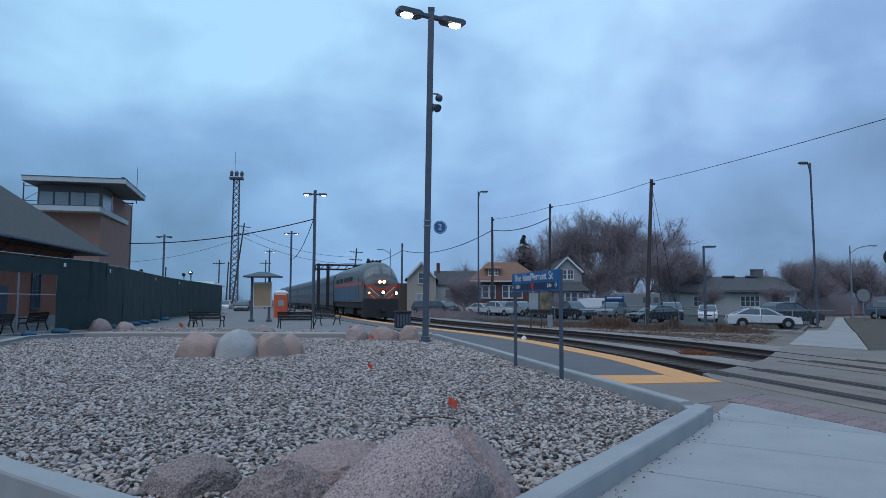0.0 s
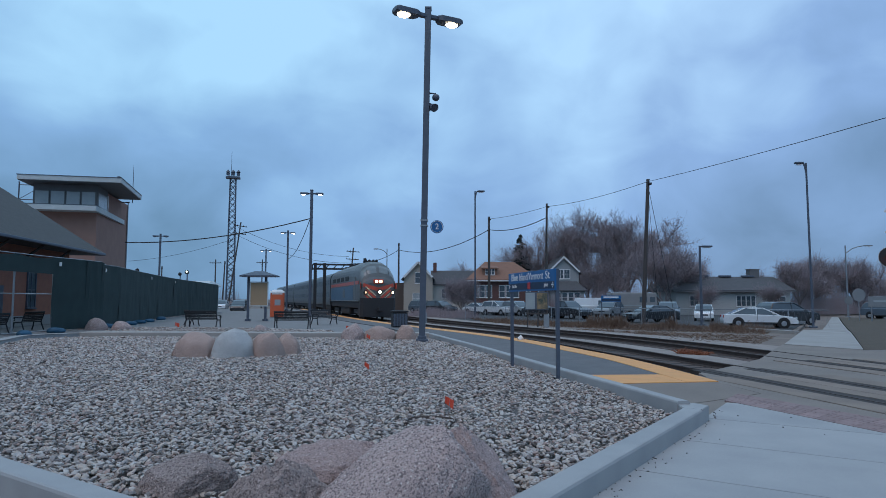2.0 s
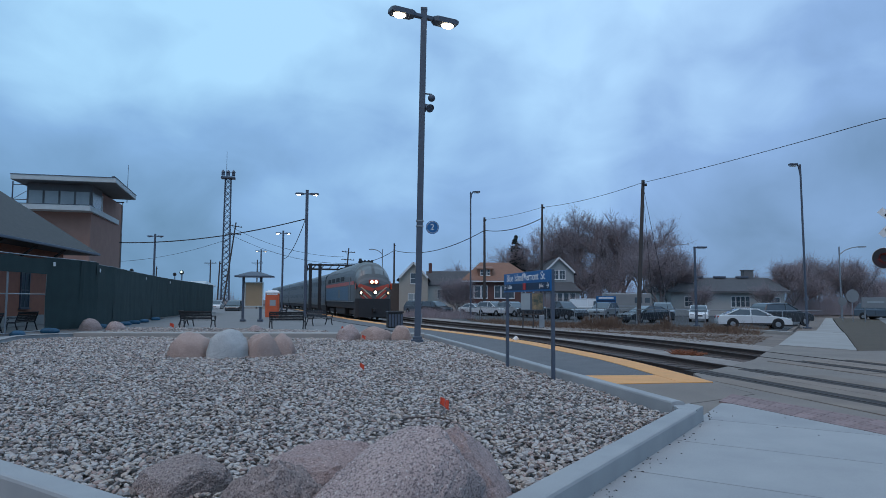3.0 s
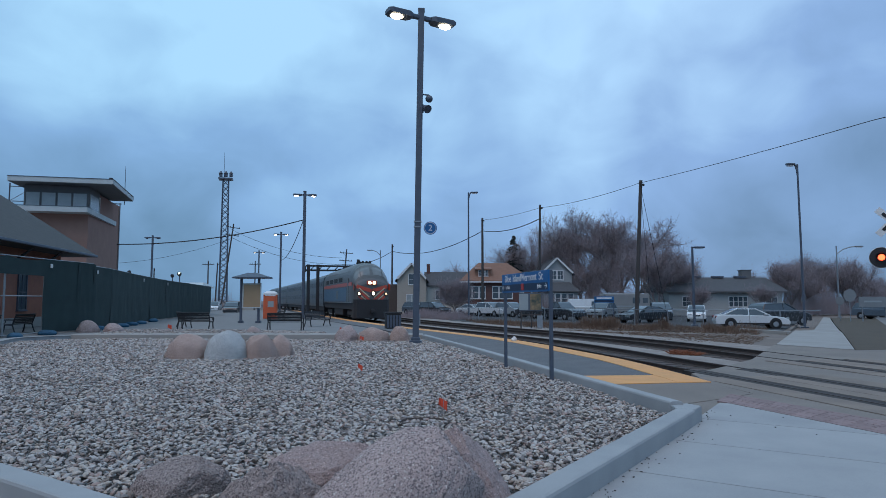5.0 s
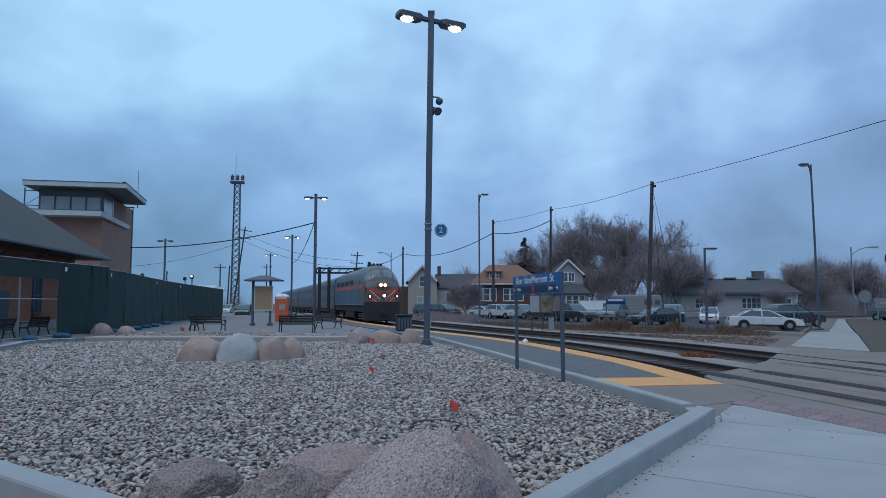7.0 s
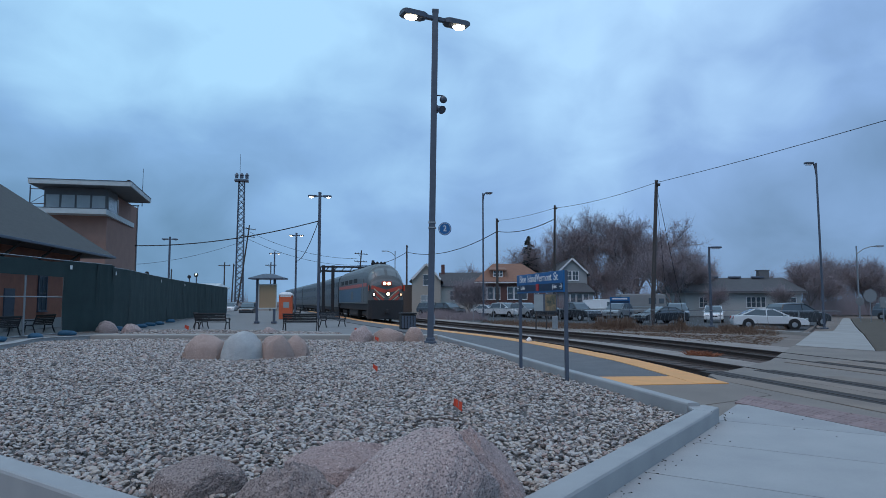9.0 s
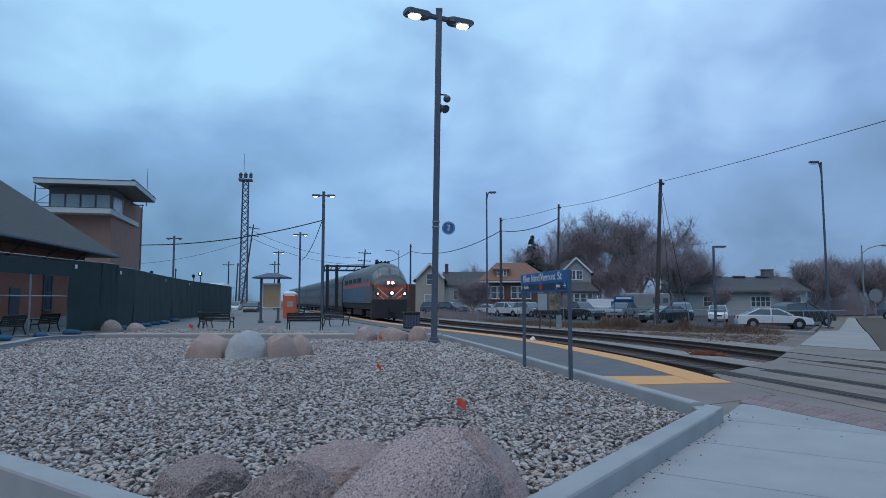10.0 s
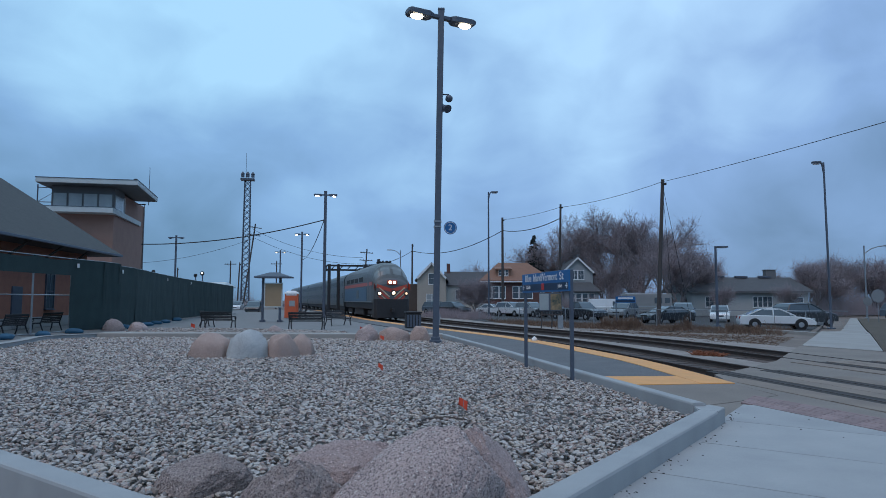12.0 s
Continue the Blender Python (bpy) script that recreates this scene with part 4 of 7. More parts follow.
# ---- fence with screening cloth ----
def fence_panel(a, b, height, cloth, open_mesh=False, tag=False):
    a, b = Vector((*a, 0)), Vector((*b, 0))
    d = b - a
    m = Matrix.Translation(a) @ pose(0, 0, 0, 0, 0, math.degrees(math.atan2(d.y, d.x)))
    n = d.length
    t = thing("fence_panel", "temporary fence panel hung with dark green cloth" if not open_mesh else "temporary fence panel with cloth only along its top", "fence", m, group="construction fence")
    for x in (0.03, n - 0.03):
        part("post", rod(B(), (x, 0, 0), (x, 0, height), 0.028), STEEL, t)
    for z in (0.08, height * 0.5, height - 0.03):
        part("rail", rod(B(), (0, 0, z), (n, 0, z), 0.024), STEEL, t)
    lo = 0.08 if cloth and not open_mesh else height - 0.85
    bm = B()
    nx, nz = 14, 8
    grid = []
    for i in range(nx + 1):
        col = []
        for j in range(nz + 1):
            x, z = -0.14 + (n + 0.28) * i / nx, lo + (height - 0.05 - lo) * j / nz
            sag = 0.05 * noise.noise((a.x + x * 0.9, a.y, z * 0.8)) + 0.03 * noise.noise((x * 3, a.y, z * 0.6))
            drop = -0.1 * math.sin(math.pi * i / nx) * (j == nz) if open_mesh else 0.02 * noise.noise((x * 2, 1, 2)) * (j == nz)
            col.append((x, -0.1 + sag, z + drop))
        grid.append(col)
    front = [[bm.verts.new(p) for p in c] for c in grid]
    rear = [[bm.verts.new((p[0], p[1] + 0.006, p[2])) for p in c] for c in grid]
    for i in range(nx):
        for j in range(nz):
            bm.faces.new((front[i][j], front[i + 1][j], front[i + 1][j + 1], front[i][j + 1]))
            bm.faces.new((rear[i][j + 1], rear[i + 1][j + 1], rear[i + 1][j], rear[i][j]))
    part("screen_cloth", bm, SCREEN, t, smooth=True)
    if tag:
        part("tag", box(B(), (0.25, -0.17, height - 0.35), (0.16, 0.02, 0.2), bevel=0.004), WHITE, t, "small white tag")
    for x in (0.0, n):
        part("foot", box(B(), (x, 0, 0.03), (0.08, 1.1, 0.05)), STEEL, t)


def sandbag(x, y, rz, s=1.0):
    bm = B()
    bmesh.ops.create_icosphere(bm, subdivisions=3, radius=1)
    for v in bm.verts:
        k = 1 + 0.15 * noise.noise(v.co * 1.6 + Vector((x, y, 0)))
        v.co = Vector((v.co.x * 0.42 * k * s, v.co.y * 0.26 * k * s, max(v.co.z, -0.6) * 0.16 * k * s))
    solid("sandbag", bm, TARP, "blue plastic sandbag weighing down the fence", "sandbag", pose(x, y, 0.08, 0, 0, rz), group="sandbags", smooth=True)


FENCE = [(-18.3, 19.6), (-18.5, 22.7), (-18.6, 25.8), (-18.65, 28.9), (-18.7, 31.9), (-18.45, 34.4), (-18.5, 36.0), (-19.0, 39.0), (-19.75, 42.0), (-20.5, 45.0), (-21.2, 48.0), (-21.9, 51.1), (-22.6, 54.2),
         (-23.2, 57.3), (-23.7, 60.3), (-24.2, 63.4), (-24.6, 66.5), (-25.1, 69.6), (-25.6, 72.7), (-26.1, 75.8), (-26.5, 78.5)]
for i, (p, q) in enumerate(zip(FENCE, FENCE[1:])):
    fence_panel(p, q, 3.62 if i < 6 else 3.5 - 0.015 * (i - 6), True, i < 4, i in (4, 6, 10, 13))
for x, y, rz in ((-18.0, 26.3, 80), (-17.9, 28.6, 95), (-18.1, 31.3, 10), (-18.0, 34.6, 30), (-18.2, 36.3, 0), (-18.9, 40.5, 60), (-19.5, 43.0, 20), (-20.0, 45.6, 75), (-21.3, 50.6, 60)):
    sandbag(x, y, rz)


# ---- station house ----
def hung_window(parent, x, z, w, h, y, mat=None, bars=1, frame_mat=None, t=0.07):
    """A window on a wall that faces -y: pane, frame, sill."""
    win = part("window", box(B(), (x, y + 0.03, z), (w, 0.04, h)), mat or WINDOW, parent)
    bm = B()
    for s in (-1, 1):
        box(bm, (x + s * (w / 2 + t / 2), y, z), (t, 0.1, h + 2 * t))
        box(bm, (x, y, z + s * (h / 2 + t / 2)), (w, 0.1, t))
    part("frame", bm, frame_mat or WHITE, win)
    bm = B()
    box(bm, (x, y + 0.005, z), (w, 0.05, 0.045))
    for k in range(bars):
        box(bm, (x - w / 2 + w * (k + 1) / (bars + 1), y + 0.005, z), (0.04, 0.05, h))
    part("glazing_bar", bm, frame_mat or WHITE, win)
    part("sill", box(B(), (x, y - 0.03, z - h / 2 - t - 0.03), (w + 0.25, 0.16, 0.06)), frame_mat or WHITE, win)
    return win


def build_station():
    # local x runs away along the track side, -y faces the tracks
    t = thing("station_house", "low red brick station house with a dark hipped shingle roof", "building", pose(-18.6, 12.0, 0, 0, 0, 99))
    length, eave, ridge, deep = 34.8, 4.80, 9.2, 10.5
    wall = B()
    box(wall, (length / 2 - 0.5, 1.3 + deep / 2 - 1.3, 2.4), (length - 2.4, deep - 2.6, 4.8))
    m = part("wall", wall, BRICK, t)
    roof = B()
    e = [(0, -0.35, eave), (length, -0.35, eave), (length, deep, eave), (0, deep, eave)]
    low = [(x, y, z - 0.18) for x, y, z in e]
    r0, r1 = (5.2, deep / 2, ridge), (length - 5.2, deep / 2, ridge)
    loft(roof, [low, e, [r0, r1, (r1[0], r1[1] + 0.05, ridge), (r0[0], r0[1] + 0.05, ridge)]])
    part("roof", roof, SHINGLE, t)
    gut = B()
    box(gut, (length / 2, -0.4, eave - 0.1), (length + 0.1, 0.14, 0.16), bevel=0.03)
    part("gutter", gut, POLE, t)
    for k in range(8):
        x = 2.0 + k * 3.9
        bm = B()
        rod(bm, (x, 1.25, eave - 1.3), (x, -0.2, eave - 0.2), 0.07)
        part("bracket", bm, WOOD, t)
    for k in range(8):
        x = 4.2 + k * 3.9
        if k in (2, 5):
            d = part("door", box(B(), (x, 1.27, 1.15), (1.1, 0.08, 2.3), bevel=0.01), POLE, t, "dark green painted door")
            part("door_handle", rod(B(), (x + 0.4, 1.2, 1.05), (x + 0.4, 1.2, 1.2), 0.02), STEEL, d)
        else:
            hung_window(t, x, 2.1, 1.0, 2.0, 1.26, WINDOW, 1, POLE)
    part("notice", box(B(), (19.6, 1.25, 2.35), (0.75, 0.03, 1.0)), WHITE, t, "white notice sheet on the brick wall")
    # base course of pale stone
    part("base_course", box(B(), (length / 2 - 0.5, 1.27, 0.3), (length - 2.4, 0.08, 0.6), bevel=0.01), CONCRETE, t)


build_station()


def build_tower():
    # local x runs along the front from its west corner, y away from the viewer
    t = thing("control_tower", "brown brick railway control tower with a flat pale roof", "building", pose(-37.9, 60.9, 0, 0, 0, 13))
    w, d = 5.45, 12.2
    part("shaft", box(B(), (w / 2, d / 2, 5.0), (w, d, 9.96)), BRICKTOWER, t)
    part("cab", box(B(), (w / 2, d / 2, 11.06), (w - 0.02, d - 0.02, 2.2)), BRICKTOWER, t)
    part("cab_lining", box(B(), (w / 2, 1.75, 11.15), (w + 0.06, 3.6, 2.36)), CABGREY, t, "grey panelled band round the windows")
    slab = [(-0.9, -1.6), (7.9, -1.75), (7.45, 9.2), (-0.9, 9.2)]
    grown = lambda g: [(x + (g if x > 3 else -g), y + (g if y > 3 else -g)) for x, y in slab]
    part("roof", prism(B(), slab, 12.42, 12.84), FASCIA, t, "flat roof with a pale green-white fascia")
    part("roof_edge", prism(B(), grown(0.04), 12.844, 12.9), POLE, t)
    part("soffit", prism(B(), grown(-0.06), 12.36, 12.416), CABGREY, t)
    part("canopy", prism(B(), [(-0.5, -1.6), (5.78, -1.65), (5.78, -0.004), (-0.5, -0.004)], 9.72, 10.2), FASCIA, t, "pale band canopy below the windows")
    part("canopy", prism(B(), [(5.454, 0.0), (5.78, 0.0), (5.6, 10.2), (5.454, 10.2)], 9.72, 10.2), FASCIA, t, "pale band canopy below the windows")
    part("canopy_edge", prism(B(), [(-0.53, -1.63), (5.81, -1.68), (5.81, -0.004), (-0.53, -0.004)], 10.204, 10.25), POLE, t)
    for k in range(4):
        x = 0.72 + k * 1.33
        win = part("window", box(B(), (x, -0.07, 10.96), (1.16, 0.05, 1.4)), BLIND, t)
        bm = B()
        for s in (-1, 1):
            box(bm, (x + s * 0.61, -0.09, 10.96), (0.07, 0.09, 1.52))
            box(bm, (x, -0.09, 10.96 + s * 0.73), (1.16, 0.09, 0.07))
        part("frame", bm, CABGREY, win)
    win = part("window", box(B(), (w + 0.06, 1.75, 10.96), (0.05, 3.1, 1.4)), BLIND, t)
    part("frame", box(B(), (w + 0.09, 3.4, 10.98), (0.09, 0.16, 1.7)), WHITE, win)
    part("downpipe", rod(B(), (w + 0.08, d - 0.3, 0), (w + 0.08, d - 0.3, 12.5), 0.06), STEEL, t)
    ladder = B()
    for z in (10.9, 12.3):
        rod(ladder, (-1.6, 1.0, z), (0, 1.0, z), 0.04)
    rod(ladder, (-1.6, 1.0, 10.4), (-1.6, 1.0, 12.6), 0.06)
    rod(ladder, (-1.6, 1.0, 10.9), (0, 1.0, 12.0), 0.025)
    rod(ladder, (-0.1, 1.0, 10.2), (-0.1, 1.0, 12.6), 0.08)
    part("balcony_rail", ladder, POLE, t)
    part("aerial", rod(B(), (w + 1.1, d - 3.0, 12.0), (w + 1.1, d - 3.0, 16.2), 0.045, 0.02), POLE, t)
    part("bracket", box(B(), (w + 0.5, d - 3.4, 12.0), (0.8, 0.1, 0.1)), POLE, t)
    part("roof_unit", box(B(), (w + 2.1, -0.6, 12.98), (0.3, 1.4, 0.22), bevel=0.05), BLACK, t)


BRICKTOWER = material("brown_brick", (0.36, 0.205, 0.16), (0.28, 0.16, 0.128), 1.2, 0.85, fine=30)
CABGREY = material("weathered_grey_panel", (0.16, 0.165, 0.17), (0.12, 0.125, 0.13), 1.5, 0.7)
build_tower()

# ---- the train ----
LOCO_GREY = material("loco_grey_paint", (0.12, 0.13, 0.13), (0.09, 0.098, 0.10), 1.2, 0.45, bump=0.03)
LOCO_SILVER = material("loco_silver_paint", (0.15, 0.16, 0.165), (0.11, 0.118, 0.122), 1.2, 0.45, bump=0.03)
LOCO_BLUE = material("loco_blue_paint", (0.045, 0.115, 0.19), (0.036, 0.092, 0.155), 1.0, 0.4, bump=0.03)
LOCO_RED = material("loco_orange_red_paint", (0.55, 0.085, 0.05), (0.45, 0.07, 0.045), 1.5, 0.4, bump=0.02)
STAINLESS = material("fluted_stainless_steel", (0.095, 0.103, 0.107), (0.068, 0.075, 0.078), 0.8, 0.4, metal=0.2, bump=0.05)
CREAM = material("cream_stripe_paint", (0.62, 0.52, 0.36), rough=0.5, bump=0)
HEADLIGHT = material("lit_headlight", (0.9, 0.8, 0.6), rough=0.2, bump=0, glow=(1.0, 0.80, 0.50), power=6.0)
DITCH = material("dim_ditch_light", (0.9, 0.7, 0.5), rough=0.2, bump=0, glow=(1.0, 0.66, 0.40), power=1.2)

# dark and matt so that the coach panes mirror little of the sky
COACHGLASS = material("dull_coach_glass", (0.05, 0.06, 0.065), rough=0.4, bump=0)
# along the body from the nose: distance, half width, shoulder height, roof height
HULL = [(0.0, 1.25, 2.6, 3.12), (0.07, 1.36, 2.72, 3.3), (0.28, 1.48, 2.86, 3.78), (0.7, 1.54, 2.98, 4.36), (1.3, 1.57, 3.08, 4.76), (2.1, 1.57, 3.16, 4.96),
        (3.0, 1.57, 3.24, 5.03), (4.2, 1.57, 3.34, 5.04), (20.6, 1.57, 3.6, 4.95)]


def hull(y, a):
    for p, q in zip(HULL, HULL[1:]):
        if y <= q[0]:
            t = (y - p[0]) / (q[0] - p[0])
            w, s, h = [p[k] + t * (q[k] - p[k]) for k in (1, 2, 3)]
            break
    c, n = math.cos(a), math.sin(a)
    return Vector((-w * math.copysign(abs(c) ** 0.78, c), y, s + (h - s) * n ** 0.92))


def patch(bm, y0, y1, a0, a1, out=0.02, n=6):
    """A panel that lies on the hull."""
    grid = []
    mid = Vector((0, (y0 + y1) / 2 + 2.5, 2.8))
    for i in range(n + 1):
        row = []
        for j in range(n + 1):
            p = hull(y0 + (y1 - y0) * i / n, a0 + (a1 - a0) * j / n)
            row.append(bm.verts.new(p + (p - mid).normalized() * out))
        grid.append(row)
    for i in range(n):
        for j in range(n):
            bm.faces.new((grid[i][j], grid[i + 1][j], grid[i + 1][j + 1], grid[i][j + 1]))
    return bm


def bogie(parent, y, mat):
    b = part("bogie", box(B(), (0, y, 0.62), (2.5, 3.6, 0.4), bevel=0.06), mat, parent)
    for dy in (-1.25, 1.25):
        for x in (-0.76, 0.76):
            part("wheel", rod(B(), (x - 0.07, y + dy, 0.5), (x + 0.07, y + dy, 0.5), 0.5, n=20), RAILSTEEL, b)


def locomotive(m):
    t = thing("locomotive", "grey and blue diesel locomotive with red chevrons and lit headlights", "locomotive", m)
    rings = []
    for y, w, s, h in HULL:
        ring = [(-w * 0.98, y, 1.5), (-w, y, 1.7)]
        ring += [tuple(hull(y, math.pi * k / 16)) for k in range(17)]
        ring += [(w, y, 1.7), (w * 0.98, y, 1.5)]
        rings.append(ring)
    body = part("body", loft(B(), rings), LOCO_GREY, t, smooth=False)
    part("roof_panel", patch(B(), 2.2, 20.4, 0.55, math.pi - 0.55, 0.03, 8), LOCO_SILVER, body)
    for k in range(4):
        a0 = 0.46 + k * 0.56
        part("windscreen", patch(B(), 0.36, 0.98, a0 + 0.04, a0 + 0.52, 0.02), WINDSCREEN, body, smooth=True)
    part("brow_stripe", patch(B(), 0.10, 0.2, 0.25, math.pi - 0.25, 0.012), LOCO_SILVER, body)
    # side colours on both flanks
    for s in (-1, 1):
        bm = box(B(), (s * 1.575, 12.0, 2.25), (0.02, 16.4, 1.25))
        part("side_panel", bm, LOCO_BLUE, body, "blue lower flank")
        bm = box(B(), (s * 1.577, 10.5, 3.12), (0.02, 19.6, 0.3))
        part("stripe", bm, LOCO_RED, body, "orange-red stripe")
        bm = box(B(), (s * 1.58, 2.9, 2.6), (0.02, 0.75, 2.1), bevel=0.005)
        part("cab_door", bm, LOCO_SILVER, body)
        for k in range(4):
            part("grille", box(B(), (s * 1.58, 7.5 + k * 3.2, 3.62), (0.03, 2.2, 0.4)), BLACK, body)
        part("sill_rail", box(B(), (s * 1.58, 10.6, 1.56), (0.05, 19.4, 0.07)), STEEL, body, "pale steel sill")
        rail = B()
        for k in range(3):
            rod(rail, (s * 1.5, 2.2 + k * 1.2, 1.5), (s * 1.5, 2.2 + k * 1.2, 2.6), 0.02)
        part("handrail", rail, STEEL, t)
        part("lettering", box(B(), (s * 1.59, 9.6, 2.25), (0.02, 1.5, 0.8)), LOCO_SILVER, body, "pale lettering block")
    # nose band and chevrons
    bm = B()
    for s in (-1, 1):
        box(bm, (s * 0.62, -0.012, 2.7), (1.42, 0.025, 0.3), ry=s * -17)
        box(bm, (s * 0.62, -0.012, 2.12), (1.15, 0.025, 0.17), ry=s * -41)
        box(bm, (s * 0.86, -0.012, 1.84), (0.7, 0.025, 0.13), ry=s * -41)
    part("chevron", bm, LOCO_RED, body, "orange-red V-shaped stripes")
    bm = B()
    for s in (-1, 1):
        box(bm, (s * 0.64, -0.016, 2.38), (1.2, 0.025, 0.09), ry=s * -41)
        box(bm, (s * 0.72, -0.016, 1.95), (0.95, 0.025, 0.07), ry=s * -41)
    part("chevron", bm, CREAM, body, "cream V-shaped stripes")
    for s in (-1, 1):
        part("side_stripe", box(B(), (s * 1.45, 0.32, 2.85), (0.03, 0.8, 0.5), rz=s * 14), LOCO_RED, body)
    housing = box(B(), (0, 0.02, 3.2), (0.86, 0.3, 0.38), bevel=0.08)
    hl = part("headlight_housing", housing, LOCO_RED, body)
    for x in (-0.18, 0.18):
        part("headlight", ball(B(), (x, -0.13, 3.2), 0.13, (1, 0.4, 1)), HEADLIGHT, hl, "glowing twin headlight", smooth=True)
    lamp = part("nose_light_housing", rod(B(), (0.12, 0.0, 2.32), (0.12, -0.07, 2.32), 0.24, n=18), BLACK, body)
    part("nose_light", ball(B(), (0.12, -0.08, 2.32), 0.135, (1, 0.4, 1)), HEADLIGHT, lamp, "glowing lower headlight", smooth=True)
    flash_discs = []
    for x in (-1.08, 1.2):
        part("ditch_light_housing", rod(B(), (x, 0.05, 2.27), (x, -0.07, 2.27), 0.2, n=16), BLACK, body)
        # turning disc added to stand for the light's fading: a bright lens on one face, a dim one on the other
        optic = part("ditch_light", rod(B(), (0, 0.012, 0), (0, -0.012, 0), 0.118, n=16), BLACK, t, m=pose(x, -0.2, 2.27))
        part("lens", ball(B(), (0, -0.014, 0), 0.115, (1, 0.3, 1)), HEADLIGHT, optic, "bright warm ditch light lens", smooth=True)
        part("lens", ball(B(), (0, 0.014, 0), 0.105, (1, 0.3, 1)), DITCH, optic, "dim orange ditch light lens", smooth=True)
        flash_discs.append(optic)
    bm = B()
    rings = []
    for y, w, lo in ((-0.25, 1.3, 0.25), (0.2, 1.5, 0.2), (1.2, 1.5, 0.35)):
        rings.append([(-w, y, lo), (w, y, lo), (w, y, 1.8), (-w, y, 1.8)])
    part("pilot", loft(bm, rings), BLACK, t, "black front apron")
    cp = B()
    box(cp, (0, -0.45, 0.85), (0.28, 0.5, 0.32), bevel=0.05)
    part("coupler", cp, BLACK, t)
    part("underframe", box(B(), (0, 10.8, 1.25), (2.9, 19.2, 0.62), bevel=0.05), BLACK, t)
    part("fuel_tank", box(B(), (0, 10.6, 0.68), (2.6, 6.0, 0.8), bevel=0.15), BLACK, t)
    bogie(t, 3.4, BLACK)
    bogie(t, 17.6, BLACK)
    bm = B()
    for k, x in enumerate((-0.5, -0.2, 0.15, 0.45)):
        rod(bm, (x, 3.9 + 0.1 * k, 5.16), (x, 3.35, 5.14), 0.04, 0.11, 10)
    box(bm, (0, 4.0, 5.08), (1.3, 0.5, 0.14), bevel=0.03)
    part("horn", bm, BLACK, body)
    bm = B()
    for k in range(3):
        rod(bm, (0, 9 + k * 3.4, 4.9), (0, 9 + k * 3.4, 5.1), 0.7, 0.66, 18)
    part("roof_fan", bm, BLACK, body)
    return flash_discs


# paler than the other glass: mirrored sky is put into the base colour
WINDSCREEN = material("loco_windscreen", (0.20, 0.225, 0.23), (0.16, 0.18, 0.185), 1.0, 0.08, bump=0)


def passenger_car(m):
    t = thing("passenger_car", "tall silver fluted passenger car behind the locomotive", "passenger car", m, group="passenger cars of the train")
    prof = [(-1.5, 1.05), (-1.53, 1.3), (-1.53, 3.9), (-1.42, 4.35), (-1.1, 4.66), (-0.6, 4.8), (0.6, 4.8), (1.1, 4.66), (1.42, 4.35), (1.53, 3.9), (1.53, 1.3), (1.5, 1.05)]
    body = part("body", loft(B(), [[(x, y, z) for x, z in prof] for y in (0.0, 25.6)]), STAINLESS, t)
    for s in (-1, 1):
        bm = B()
        for k in range(6):
            box(bm, (s * 1.54, 12.8, 1.35 + k * 0.085), (0.02, 25.4, 0.04))
        part("fluting", bm, STAINLESS, body)
        for z in (2.25, 3.62):
            part("window_band", box(B(), (s * 1.535, 12.8, z), (0.03, 23.4, 0.62)), POLE, body, "dark band round the windows")
            for k in range(12):
                part("window", box(B(), (s * 1.555, 2.3 + k * 1.9, z), (0.02, 1.5, 0.5), bevel=0.004), COACHGLASS, body)
    part("end_door", box(B(), (0, -0.03, 2.2), (0.9, 0.06, 2.1), bevel=0.02), STEEL, body)
    part("underframe", box(B(), (0, 12.8, 0.85), (2.7, 24.6, 0.5), bevel=0.05), BLACK, t)
    bogie(t, 3.2, BLACK)
    bogie(t, 22.4, BLACK)
    return t


def on_track(d):
    """The place on the near track d metres behind the nose, and the course there."""
    start = min(range(len(TRACK)), key=lambda i: abs(TRACK[i].y - 55.6))
    left = d
    for a, b in zip(TRACK[start:], TRACK[start + 1:]):
        n = (b - a).length
        if left <= n:
            return a + (b - a) * (left / n)
        left -= n


def stand(d, length):
    a, b = on_track(d), on_track(d + length)
    return pose(a.x, a.y, -0.098, 0, 0, math.degrees(math.atan2(b.y - a.y, b.x - a.x)) - 90)


DITCH_LIGHTS = locomotive(stand(0, 20.6))
first = passenger_car(stand(21.6, 25.6))
for k in range(1, 4):
    copy_thing(first, stand(21.6 + k * 26.4, 25.6))

# ---- poles, mast and wires ----
def utility_pole(x, y, top, label, lean=0.0, arms=1, base=-0.35, r=0.16, turn=0.0):
    t = thing("utility_pole", label, "utility pole", pose(x, y, base, 0, lean, turn), group="utility poles")
    h = top - base
    part("pole", rod(B(), (0, 0, 0), (0, 0, h), r, r * 0.72, 12), WOOD, t)
    for k in range(arms):
        z = h - 0.7 - k * 1.4
        arm = part("crossarm", box(B(), (0, -0.12, z), (2.4, 0.1, 0.13), bevel=0.01), WOOD, t)
        for dx in (-1.05, -0.5, 0.5, 1.05):
            part("insulator", rod(B(), (dx, -0.12, z + 0.06), (dx, -0.12, z + 0.22), 0.045, 0.03, 8), BLACK, arm)
        part("brace", rod(B(), (-0.6, -0.12, z), (0, -0.14, z - 0.6), 0.025, n=6), STEEL, t)
    if not arms:
        part("cap", rod(B(), (0, 0, h), (0, 0, h + 0.05), r * 0.8, n=10), STEEL, t)
        part("bracket", box(B(), (0.12, -0.15, h - 0.35), (0.3, 0.12, 0.2), bevel=0.02), BLACK, t)
    return t


